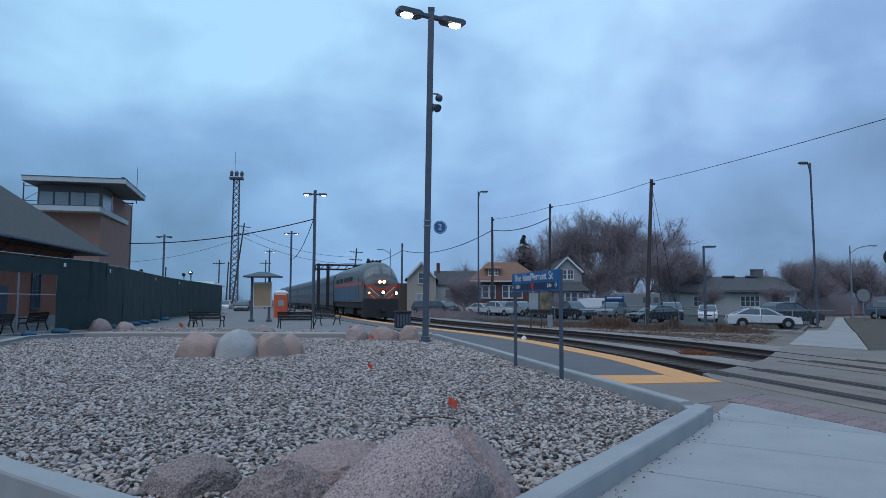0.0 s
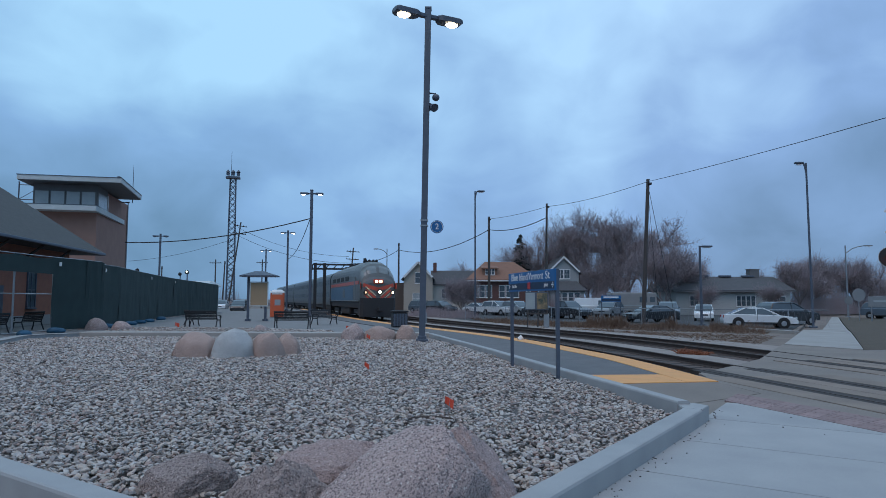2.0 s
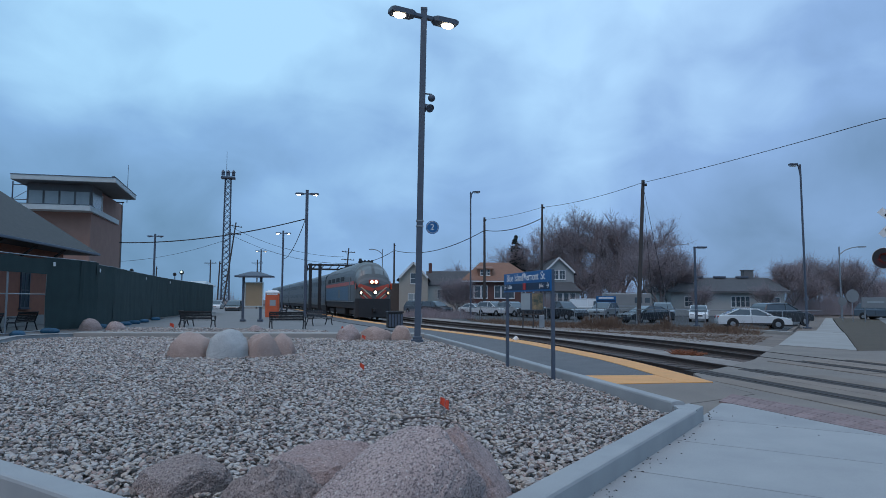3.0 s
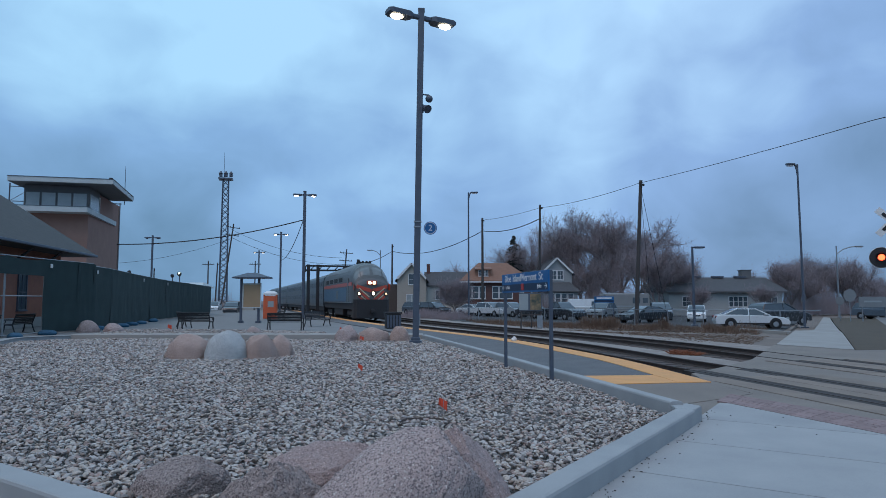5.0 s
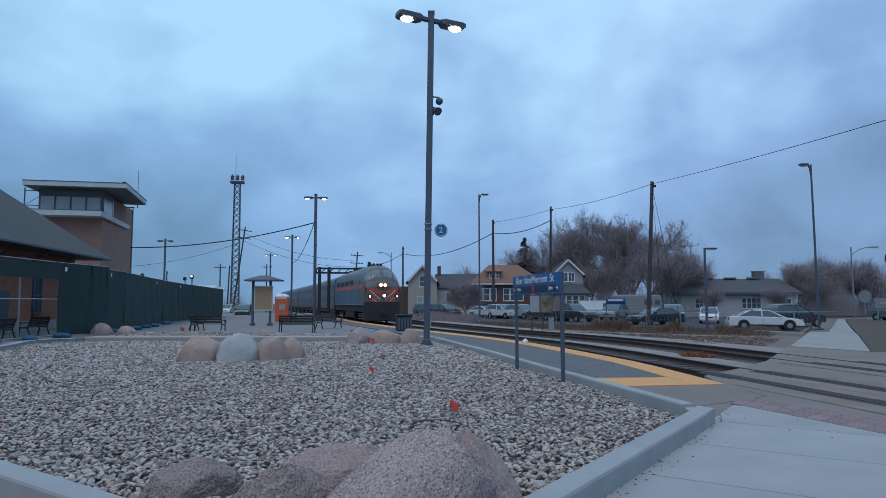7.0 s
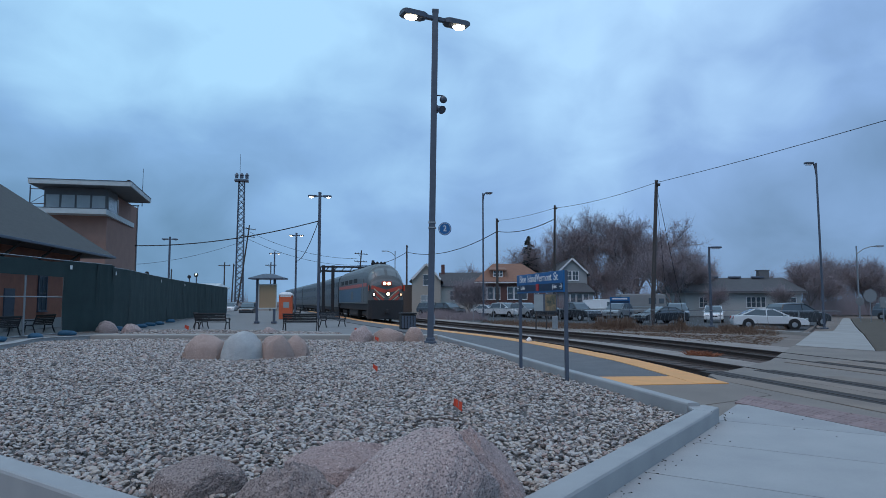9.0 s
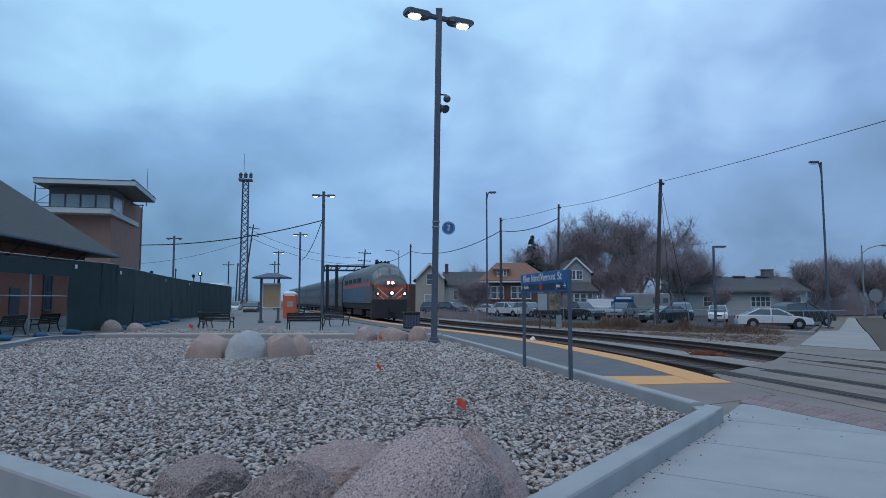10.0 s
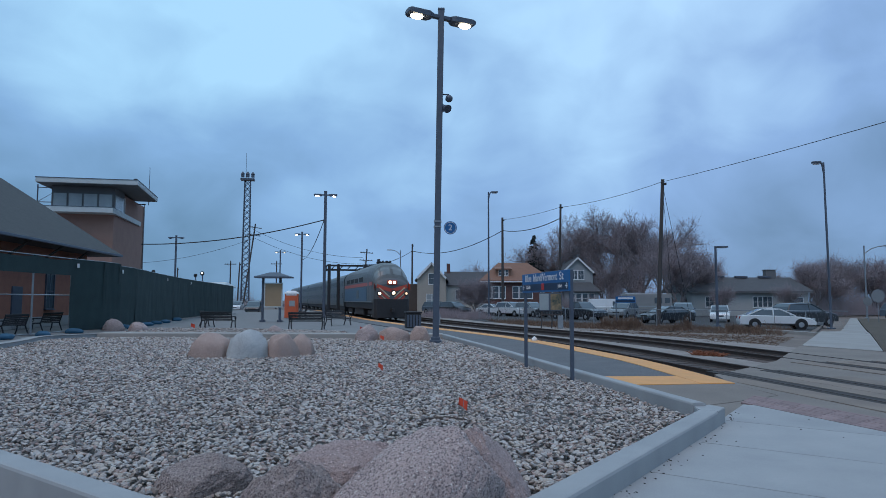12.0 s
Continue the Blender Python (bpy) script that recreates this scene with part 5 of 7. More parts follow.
utility_pole(16.7, 54.0, 11.6, "tall weathered wooden utility pole behind the tracks", 3.0, 0, r=0.19)
utility_pole(12.1, 75.0, 12.6, "weathered wooden utility pole beside the parking lot", 1.0, 0)
utility_pole(6.78, 90.0, 12.95, "weathered wooden utility pole behind the parking lot", 0.0, 0, r=0.2)
utility_pole(-7.8, 125.0, 12.3, "distant wooden utility pole behind the train", 0.0, 0, r=0.2)
utility_pole(-16.6, 120.0, 11.0, "distant wooden pole with crossarms beyond the train", 4.0, 2)
utility_pole(-37.9, 118.0, 15.6, "distant leaning wooden pole with crossarms by the mast", 7.0, 2, turn=25)
utility_pole(-45.0, 132.0, 9.5, "far short wooden pole with crossarm", 0.0, 1)
utility_pole(-41.5, 126.0, 8.8, "far short leaning wooden pole", 2.0, 0)
utility_pole(-37.8, 140.0, 10.0, "far wooden pole with crossarm", 0.0, 1)
utility_pole(-57.0, 135.0, 8.2, "far short wooden pole", 0.0, 0)


def wire(a, b, sag, r, label):
    a, b = Vector(a), Vector(b)
    pts = []
    for k in range(17):
        f = k / 16
        p = a.lerp(b, f)
        p.z -= sag * 4 * f * (1 - f)
        pts.append(p)
    solid("overhead_wire", tube(B(), pts, r, 5), BLACK, label, "wire", group="overhead wires")


wire((17.2, 54, 11.4), (20.6, 30, 10.05), 0.1, 0.02, "thin overhead wire between wooden poles")
wire((20.6, 30, 10.05), (24.0, 6, 8.7), 0.1, 0.02, "thin overhead wire between wooden poles")
wire((17.2, 54, 11.4), (12.3, 75, 12.3), 0.3, 0.022, "thin overhead wire between wooden poles")
wire((12.3, 75, 12.3), (6.8, 90, 12.7), 0.2, 0.022, "thin overhead wire between wooden poles")
wire((12.3, 75, 11.05), (6.8, 90, 11.2), 0.6, 0.05, "thick sagging overhead cable between wooden poles")
wire((6.8, 90, 11.2), (-7.8, 125, 11.0), 1.5, 0.055, "thick sagging overhead cable between wooden poles")
wire((-7.8, 125, 11.0), (-16.6, 120, 8.2), 0.9, 0.05, "thick sagging overhead cable between wooden poles")
wire((-30.7, 64.0, 7.05), (-11.7, 59, 8.85), 0.6, 0.05, "thick cable slung from the tower to a lamp post")
wire((-11.7, 59, 8.85), (-21.9, 94.5, 7.4), 0.9, 0.035, "thin cable slung between lamp posts")
wire((-36, 118, 14.2), (-16.6, 120, 9.4), 1.2, 0.03, "thin overhead wire beyond the train")
wire((-36, 118, 12.8), (-16.6, 120, 8.2), 1.2, 0.03, "thin overhead wire beyond the train")
wire((-70, 130, 9.0), (-36, 118, 12.8), 1.6, 0.03, "thin overhead wire beyond the fence")
wire((17.3, 54, 11.2), (21.5, 60, -0.3), 0.0, 0.018, "taut guy wire anchoring a wooden pole")
wire((17.3, 54, 10.8), (20.0, 60, -0.3), 0.0, 0.015, "taut guy wire anchoring a wooden pole")


def build_mast():
    t = thing("floodlight_mast", "tall dark lattice floodlight mast beyond the station", "mast", pose(-46.4, 146, -0.5, 0, 0, 12))
    top, w0, w1 = 29.0, 0.85, 0.6
    for sx in (-1, 1):
        for sy in (-1, 1):
            part("leg", rod(B(), (sx * w0, sy * w0, 0), (sx * w1, sy * w1, top), 0.11, n=6), POLE, t)
    bm = B()
    n = 22
    for k in range(n):
        z0, z1 = top * k / n, top * (k + 1) / n
        a, b = w0 + (w1 - w0) * k / n, w0 + (w1 - w0) * (k + 1) / n
        for s in (-1, 1):
            rod(bm, (-a, s * a, z0), (b, s * b, z1), 0.06, n=4)
            rod(bm, (a, s * a, z0), (-b, s * b, z1), 0.06, n=4)
            rod(bm, (s * a, -a, z0), (s * b, b, z1), 0.06, n=4)
    part("lattice", bm, POLE, t)
    part("platform", box(B(), (0, 0, top + 0.2), (3.0, 2.0, 0.4)), POLE, t)
    for x in (-1.1, 0, 1.1):
        f = part("floodlight", box(B(), (x, 0, top + 1.1), (0.7, 0.6, 0.75), bevel=0.1), POLE, t)
        part("hood", rod(B(), (x, 0, top + 1.45), (x, 0, top + 2.0), 0.5, 0.1, 8), POLE, f)
    part("lightning_rod", rod(B(), (-0.4, 0, top), (-0.4, 0, top + 6.3), 0.06, 0.03), POLE, t)


build_mast()


def road_lamp(x, y, top, arm, label, base=-0.3, r=0.09, lean=0.0, mat=None, head=0.9, bent=False):
    t = thing("street_lamp", label, "street lamp", pose(x, y, base, 0, lean, 0), group="street lamps")
    h = top - base
    m = mat or POLE
    part("pole", rod(B(), (0, 0, 0), (0, 0, h), r, r * 0.75, 10), m, t)
    part("base_plate", box(B(), (0, 0, 0.05), (0.4, 0.4, 0.1), bevel=0.02), m, t)
    s = 1 if arm > 0 else -1
    if bent:
        part("arm", pipe(B(), [(0, 0, h - 0.9), (arm * 0.35, 0, h - 0.35), (arm * 0.7, 0, h - 0.1), (arm, 0, h)], 0.06), m, t)
        hd = box(B(), (arm + s * head / 2, 0, h), (head, 0.3, 0.14), bevel=0.04)
    else:
        part("arm", rod(B(), (0, 0, h - 0.1), (arm, 0, h - 0.05), 0.05), m, t)
        hd = box(B(), (arm + s * head / 2, 0, h - 0.05), (head, 0.36, 0.13), bevel=0.04)
    hp = part("lamp_head", hd, m, t)
    part("lens", box(B(), (arm + s * head / 2, 0, h - 0.13), (head * 0.7, 0.24, 0.03)), WHITE, hp)


road_lamp(3.68, 68.0, 12.9, 0.25, "tall slim dark street lamp beside the tracks", r=0.1, mat=POLE, head=0.75, bent=True)
road_lamp(26.1, 46.0, 11.35, -0.2, "tall slim dark street lamp at the lot's corner", r=0.085, lean=-0.3, mat=POLE, head=0.6, bent=True)
road_lamp(19.9, 50.0, 5.75, 0.12, "dark square-headed parking lot lamp", r=0.11, head=0.8)
road_lamp(46.6, 75.0, 7.9, 2.2, "grey street lamp with a long curved arm", r=0.1, mat=STEEL, head=0.9, bent=True)
road_lamp(-9.0, 112.0, 10.2, -1.5, "distant street lamp with a curved arm", r=0.1, mat=STEEL, head=0.8, bent=True)


# ---- houses ----
SIDING_TAN = material("tan_siding", (0.43, 0.385, 0.33), (0.36, 0.325, 0.28), 1.5, 0.8, stretch=(1, 1, 12))
BROWNSIDING = material("dark_brown_siding", (0.11, 0.088, 0.078), (0.08, 0.064, 0.058), 1.5, 0.85, stretch=(1, 1, 12))
TRAILER = material("dull_trailer_paint", (0.27, 0.27, 0.265), (0.22, 0.22, 0.216), 1.2, 0.5, bump=0.02)
SIDING_WING = material("pale_beige_siding", (0.58, 0.56, 0.52), (0.50, 0.48, 0.45), 1.5, 0.8, stretch=(1, 1, 12))
SIDING_GREY = material("grey_siding", (0.35, 0.365, 0.37), (0.29, 0.305, 0.31), 1.5, 0.8, stretch=(1, 1, 12))
SIDING_WHITE = material("off_white_siding", (0.48, 0.475, 0.46), (0.39, 0.386, 0.375), 1.5, 0.8, stretch=(1, 1, 12))
ROOF_DARK = material("dark_shingle", (0.10, 0.10, 0.105), (0.07, 0.07, 0.075), 2, 0.9, fine=20)


def gable(bm, x0, x1, y0, y1, z0, z1, over=0.35, thick=0.16):
    """A gable roof with its ridge along y."""
    xm = (x0 + x1) / 2
    k = (z1 - z0) / (xm - x0)
    lo = z0 - over * k
    ring = lambda y: [(x0 - over, y, lo), (xm, y, z1), (x1 + over, y, lo), (x1 + over, y, lo + thick), (xm, y, z1 + thick), (x0 - over, y, lo + thick)]
    return loft(bm, [ring(y0 - over), ring(y1 + over)])


def gable_wall(bm, x0, x1, y0, y1, base, z0, z1):
    xm = (x0 + x1) / 2
    ring = lambda y: [(x0, y, base), (x1, y, base), (x1, y, z0), (xm, y, z1), (x0, y, z0)]
    return loft(bm, [ring(y0), ring(y1)])


def house_tan():
    t = thing("house", "two-storey tan house with a steep gable and rear wing", "house", pose(-5.35, 98, -0.5), group="houses beyond the tracks")
    part("wall", gable_wall(B(), 0, 4.3, 0, 11, 0, 5.3, 7.6), SIDING_TAN, t)
    part("roof", gable(B(), 0, 4.3, 0, 11, 5.3, 7.6), ROOF_DARK, t)
    bm = B()
    box(bm, (1.05, -0.42, 6.5), (3.1, 0.08, 0.28), ry=-47)
    box(bm, (3.25, -0.42, 6.5), (3.1, 0.08, 0.28), ry=47)
    part("bargeboard", bm, WHITE, t)
    hung_window(t, 2.15, 5.3, 0.85, 1.5, -0.02, WINDOW, 0)
    hung_window(t, 2.15, 2.2, 1.5, 1.6, -0.02, BLIND, 1)
    wing = part("wing", gable_wall(B(), -3.2, 3.2, 0, 10.4, 0, 4.5, 6.5), SIDING_WING, t, m=pose(4.3, 6.2, 0, 0, 0, -90))
    part("wing_roof", gable(B(), -3.2, 3.2, 0, 10.4, 4.5, 6.5), ROOF_DARK, wing)
    hung_window(t, 6.3, 3.0, 1.1, 1.3, 2.98, WINDOW, 1)
    hung_window(t, 8.0, 3.0, 0.9, 1.3, 2.98, WINDOW, 1)
    d = part("door", box(B(), (10.0, 2.96, 2.75), (1.0, 0.1, 2.1)), WHITE, t, "white door")
    part("porch", box(B(), (9.8, 2.2, 0.85), (2.4, 1.5, 1.7), bevel=0.03), CONCRETE, t, "concrete door steps")
    part("chimney", box(B(), (4.6, 6.0, 6.9), (0.55, 0.55, 2.0)), BRICKDARK, t)
    part("annex", box(B(), (-1.8, 5, 2.3), (3.4, 6, 4.6)), BROWNSIDING, t)


def house_brick():
    t = thing("house", "brick bungalow with an orange-brown hipped roof and dormer", "house", pose(4.6, 100, -0.5), group="houses beyond the tracks")
    part("wall", box(B(), (5.1, 5, 2.5), (10.2, 10, 5.0)), BRICKDARK, t)
    bm = B()
    loft(bm, [[(-0.6, -0.6, 5.0), (10.8, -0.6, 5.0), (10.8, 10.6, 5.0), (-0.6, 10.6, 5.0)], [(-0.6, -0.6, 5.15), (10.8, -0.6, 5.15), (10.8, 10.6, 5.15), (-0.6, 10.6, 5.15)],
              [(2.6, 4.6, 8.1), (7.2, 4.6, 8.1), (7.2, 5.4, 8.1), (2.6, 5.4, 8.1)]])
    part("roof", bm, SHINGLE_RED, t)
    dm = part("dormer", box(B(), (3.1, 1.9, 6.35), (2.2, 2.6, 1.3)), SHINGLE_RED, t)
    part("dormer_roof", box(B(), (3.1, 1.8, 7.1), (2.6, 3.0, 0.14), rx=10), SHINGLE_RED, dm)
    for x in (2.6, 3.1, 3.6):
        hung_window(dm, x, 6.35, 0.36, 0.85, 0.58, WINDOW, 0, t=0.06)
    for x0 in (0.8, 4.9):
        for k in range(3):
            hung_window(t, x0 + k * 1.05, 3.35, 0.8, 1.75, -0.02, WINDOW, 0, t=0.09)
    hung_window(t, 8.9, 2.9, 0.5, 0.9, -0.02, WINDOW, 0)
    part("eave", box(B(), (5.1, -0.6, 4.95), (11.4, 0.12, 0.2)), WHITE, t)


def house_grey():
    t = thing("house", "pale grey two-storey gabled house with a front porch", "house", pose(16.6, 100, -0.5), group="houses beyond the tracks")
    part("wall", gable_wall(B(), 0, 4.6, 0, 10, 0, 6.3, 8.5), SIDING_GREY, t)
    part("roof", gable(B(), 0, 4.6, 0, 10, 6.3, 8.5), ROOF_DARK, t)
    bm = B()
    box(bm, (1.1, -0.42, 7.45), (3.3, 0.08, 0.24), ry=-43.7)
    box(bm, (3.5, -0.42, 7.45), (3.3, 0.08, 0.24), ry=43.7)
    part("bargeboard", bm, WHITE, t)
    for x in (1.8, 2.8):
        hung_window(t, x, 6.0, 0.8, 1.3, -0.02, WINDOW, 1, t=0.09)
    porch = part("porch", box(B(), (2.4, -1.2, 1.7), (5.0, 2.4, 3.4)), SIDING_GREY, t)
    bm = B()
    loft(bm, [[(-0.4, -2.8, 3.4), (5.2, -2.8, 3.4), (5.2, 0, 3.4), (-0.4, 0, 3.4)], [(-0.4, -2.8, 3.5), (5.2, -2.8, 3.5), (5.2, 0, 3.5), (-0.4, 0, 3.5)], [(0.6, -0.4, 4.9), (4.2, -0.4, 4.9), (4.2, 0, 4.9), (0.6, 0, 4.9)]])
    part("porch_roof", bm, ROOF_DARK, porch)
    for k in range(4):
        hung_window(porch, 1.0 + k * 0.95, 2.45, 0.7, 1.4, -2.42, WINDOW, 0, t=0.09)


def low_building():
    t = thing("house", "long low off-white building with a dark shallow roof", "house", pose(30.6, 85, -0.5), group="houses beyond the tracks")
    part("wall", box(B(), (7.4, 5, 1.65), (14.8, 10, 3.3)), SIDING_WHITE, t)
    bm = B()
    loft(bm, [[(-0.6, -0.7, 3.25), (15.2, -0.7, 3.25), (15.2, 10.7, 3.25), (-0.6, 10.7, 3.25)], [(-0.6, -0.7, 3.4), (15.2, -0.7, 3.4), (15.2, 10.7, 3.4), (-0.6, 10.7, 3.4)],
              [(-0.2, 4.5, 5.3), (15.0, 4.5, 5.3), (15.0, 5.5, 5.3), (-0.2, 5.5, 5.3)]])
    part("roof", bm, ROOF_DARK, t)
    part("eave", box(B(), (7.3, -0.72, 3.25), (15.8, 0.08, 0.14)), CABGREY, t)
    for k in range(4):
        hung_window(t, 8.1 + k * 0.62, 2.0, 0.5, 1.25, -0.02, WINDOW, 0, t=0.08)
    hung_window(t, 13.4, 1.95, 1.5, 1.2, -0.02, WINDOW, 1, t=0.08)
    hung_window(t, 2.3, 2.0, 1.0, 1.2, -0.02, WINDOW, 1, t=0.08)
    ch = part("chimney", box(B(), (12.2, 4.6, 5.6), (1.3, 1.0, 1.3), bevel=0.03), CABGREY, t, "square grey roof unit")
    part("cap", box(B(), (12.2, 4.6, 6.3), (1.45, 1.15, 0.1)), CABGREY, ch)
    for k in range(4):
        part("roof_vent", box(B(), (2.0 + k * 3.1, 4.2, 5.35), (1.6, 0.5, 0.25), bevel=0.05), POLE, t)


def trailer():
    t = thing("camper_trailer", "white camper trailer parked behind the lot", "trailer", pose(20.9, 80, -0.4))
    part("body", box(B(), (2.8, 1.2, 1.75), (5.5, 2.4, 2.3), bevel=0.15), TRAILER, t)
    part("window", box(B(), (3.9, -0.01, 2.05), (0.9, 0.05, 0.7), bevel=0.02), WINDOW, t)
    part("window", box(B(), (5.0, -0.01, 2.05), (0.6, 0.05, 0.6), bevel=0.02), WINDOW, t)
    part("stripe", box(B(), (2.8, -0.01, 1.35), (5.3, 0.04, 0.12)), BLIND, t)
    for x in (2.3, 3.2):
        part("wheel", rod(B(), (x, -0.02, 0.36), (x, 0.2, 0.36), 0.36, n=16), RUBBER, t)


house_tan()
house_brick()
house_grey()
low_building()
trailer()

# ---- cars ----
def paint(name, c):
    return material(name, c, tuple(v * 0.9 for v in c), 1.0, 0.3, metal=0.1, bump=0, coat=0.6)


PAINT = {"white": paint("white_car_paint", (0.68, 0.70, 0.71)), "silver": paint("silver_car_paint", (0.36, 0.39, 0.41)), "dark": paint("dark_car_paint", (0.025, 0.03, 0.036)),
         "slate": paint("slate_blue_car_paint", (0.10, 0.135, 0.17)), "maroon": paint("maroon_car_paint", (0.13, 0.025, 0.03)), "grey": paint("grey_car_paint", (0.20, 0.225, 0.24))}
TAIL = material("red_tail_lamp", (0.45, 0.03, 0.03), rough=0.2, bump=0)
# side outlines, nose to the +x end: lower body, then the glass house
SHAPES = {"sedan": (4.9, 1.8, [(-2.44, 0.3), (-2.48, 0.55), (-2.44, 0.8), (-2.34, 0.94), (-2.0, 0.99), (-1.2, 0.99), (0.0, 0.96), (1.0, 0.94), (1.6, 0.88), (2.1, 0.79), (2.36, 0.68), (2.47, 0.52), (2.45, 0.3)],
                    [(-1.95, 0.97), (-1.4, 1.27), (-1.0, 1.4), (-0.35, 1.44), (0.2, 1.41), (0.55, 1.28), (1.2, 0.93)]),
          "suv": (4.7, 1.9, [(-2.3, 0.38), (-2.36, 0.6), (-2.35, 0.9), (-2.28, 1.08), (-1.4, 1.12), (0.3, 1.1), (1.1, 1.07), (1.8, 1.01), (2.2, 0.9), (2.36, 0.7), (2.35, 0.38)],
                  [(-2.27, 1.08), (-2.12, 1.45), (-1.9, 1.66), (-1.0, 1.73), (0.0, 1.72), (0.45, 1.58), (1.2, 1.07)]),
          "van": (5.4, 2.0, [(-2.7, 0.38), (-2.72, 0.7), (-2.7, 1.2), (1.5, 1.2), (2.2, 1.08), (2.55, 0.96), (2.72, 0.7), (2.7, 0.38)],
                  [(-2.68, 1.2), (-2.66, 1.85), (-2.5, 2.06), (-0.6, 2.12), (0.8, 2.1), (1.15, 1.95), (1.75, 1.2)]),
          "pickup": (5.6, 1.95, [(-2.8, 0.45), (-2.82, 0.8), (-2.8, 1.1), (-0.6, 1.12), (1.2, 1.12), (2.2, 1.06), (2.62, 0.96), (2.82, 0.7), (2.8, 0.45)],
                     [(-0.68, 1.12), (-0.62, 1.5), (-0.5, 1.72), (0.0, 1.79), (0.5, 1.77), (0.75, 1.62), (1.25, 1.12)])}


def car(kind, colour, x, y, rz, label, base=-0.3, s=1.0):
    length, width, low, top = SHAPES[kind]
    t = thing("car", label, "car", pose(x, y, base, 0, 0, rz) @ Matrix.Scale(1, 4), group="parked cars")
    half = width / 2 * s
    rings = []
    for yy, k in ((-1.0, 0.86), (-0.985, 0.95), (-0.93, 1.0), (0.93, 1.0), (0.985, 0.95), (1.0, 0.86)):
        rings.append([(px * s * (0.95 + 0.05 * k), yy * half, (0.5 + (pz - 0.5) * k) * s) for px, pz in low])
    p = PAINT[colour]
    body = part("body", loft(B(), rings), p, t)
    z0, zt = top[0][1], max(z for _, z in top)
    rings = []
    for yy, k in ((-1.0, 0.0), (-0.92, 0.03), (0.92, 0.03), (1.0, 0.0)):
        rings.append([(px * s, yy * half * (0.94 - 0.17 * (pz - z0) / (zt - z0)), (pz + k) * s) for px, pz in top])
    glass_part = part("cabin_glass", loft(B(), rings), WINDOW if kind != "van" else p, t)
    crown = [q for q in top if q[1] > zt - 0.1]
    rings = []
    for yy, drop in ((-0.80, 0.07), (-0.72, 0.0), (0.72, 0.0), (0.80, 0.07)):
        rings.append([(px * s, yy * half, (pz + 0.035 - drop) * s) for px, pz in crown] + [(px * s, yy * half * 0.98, (pz - drop - 0.03) * s) for px, pz in crown[::-1]])
    part("roof", loft(B(), rings), p, t)
    (ax, az), (bx, bz), (cx, cz), (dx, dz) = top[0], crown[0], crown[-1], top[-1]
    for sd in (-1, 1):
        for (u, w), (v, z) in (((ax, az), (bx, bz)), ((dx, dz), (cx, cz)), ((-0.25 if kind != "pickup" else 0.1, az), (-0.25 if kind != "pickup" else 0.1, zt))):
            part("pillar", rod(B(), (u * s, sd * half * 0.935, w * s), (v * s, sd * half * 0.785, z * s), 0.045, n=6), p, glass_part)
        if kind == "van":
            part("side_window", box(B(), (1.05 * s, sd * half * 0.88, 1.55 * s), (0.95 * s, 0.08, 0.55 * s), rx=sd * 9), WINDOW, glass_part)
        part("mirror", box(B(), ((dx - 0.35) * s, sd * half * 1.03, (az + 0.08) * s), (0.12, 0.2, 0.13), bevel=0.03), p, t)
        part("door_seam", box(B(), (-0.2 * s, sd * half * 0.985, 0.72 * s), (0.02, 0.03, 0.5 * s)), BLACK, body)
        part("sill", box(B(), (0, sd * half * 0.97, 0.36 * s), (length * 0.55 * s, 0.06, 0.1)), BLACK, body)
        part("headlight", box(B(), ((length / 2 - 0.09) * s, sd * half * 0.68, 0.72 * s), (0.14, 0.36, 0.15), bevel=0.03), BLIND, body)
        part("tail_lamp", box(B(), (-(length / 2 - 0.04) * s, sd * half * 0.75, 0.8 * s), (0.1, 0.3, 0.18), bevel=0.03), TAIL, body)
        for wx in (-length * 0.3, length * 0.31):
            # flat black disc on the body paints the shaded hollow round the wheel
            part("arch_shade_disc", rod(B(), (wx * s, sd * half * 0.9, 0.36 * s), (wx * s, sd * half * 1.003, 0.36 * s), 0.41 * s, n=20), BLACK, body)
            wheel = part("wheel", rod(B(), (wx * s, sd * half * 0.76, 0.33 * s), (wx * s, sd * half * 1.012, 0.33 * s), 0.33 * s, n=20), RUBBER, t)
            part("rim", rod(B(), (wx * s, sd * half * 1.0, 0.33 * s), (wx * s, sd * half * 1.025, 0.33 * s), 0.2 * s, 0.17 * s, 14), STEEL, wheel)
    part("bumper", box(B(), ((length / 2 - 0.03) * s, 0, 0.45 * s), (0.12, width * 0.94 * s, 0.2), bevel=0.04), p, body)
    part("grille", box(B(), ((length / 2 - 0.02) * s, 0, 0.66 * s), (0.08, width * 0.4 * s, 0.14), bevel=0.02), BLACK, body)
    return t


car("sedan", "white", 22.25, 46.0, -15, "white sedan parked side-on behind the low fence", s=0.96)
car("suv", "dark", 27.4, 52.0, 15, "dark sport utility vehicle parked behind a white sedan")
car("suv", "white", 24.5, 61.0, -112, "white sport utility vehicle parked facing the tracks", s=0.86)
car("suv", "slate", 22.9, 66.0, -105, "slate blue sport utility vehicle parked facing the tracks")
car("sedan", "dark", 18.3, 57.0, 205, "dark sedan parked at an angle in the lot")
car("suv", "grey", 18.8, 73.0, -125, "grey hatchback parked among other cars")
car("van", "white", 20.0, 84.0, -32, "white cargo van parked at the lot's back")
car("van", "white", 22.0, 88.0, -50, "white cargo van parked behind other cars")
car("pickup", "dark", 12.8, 66.5, -58, "dark pickup truck parked behind dry grass")
car("suv", "white", 7.2, 80.0, -55, "white sport utility vehicle parked near a utility pole")
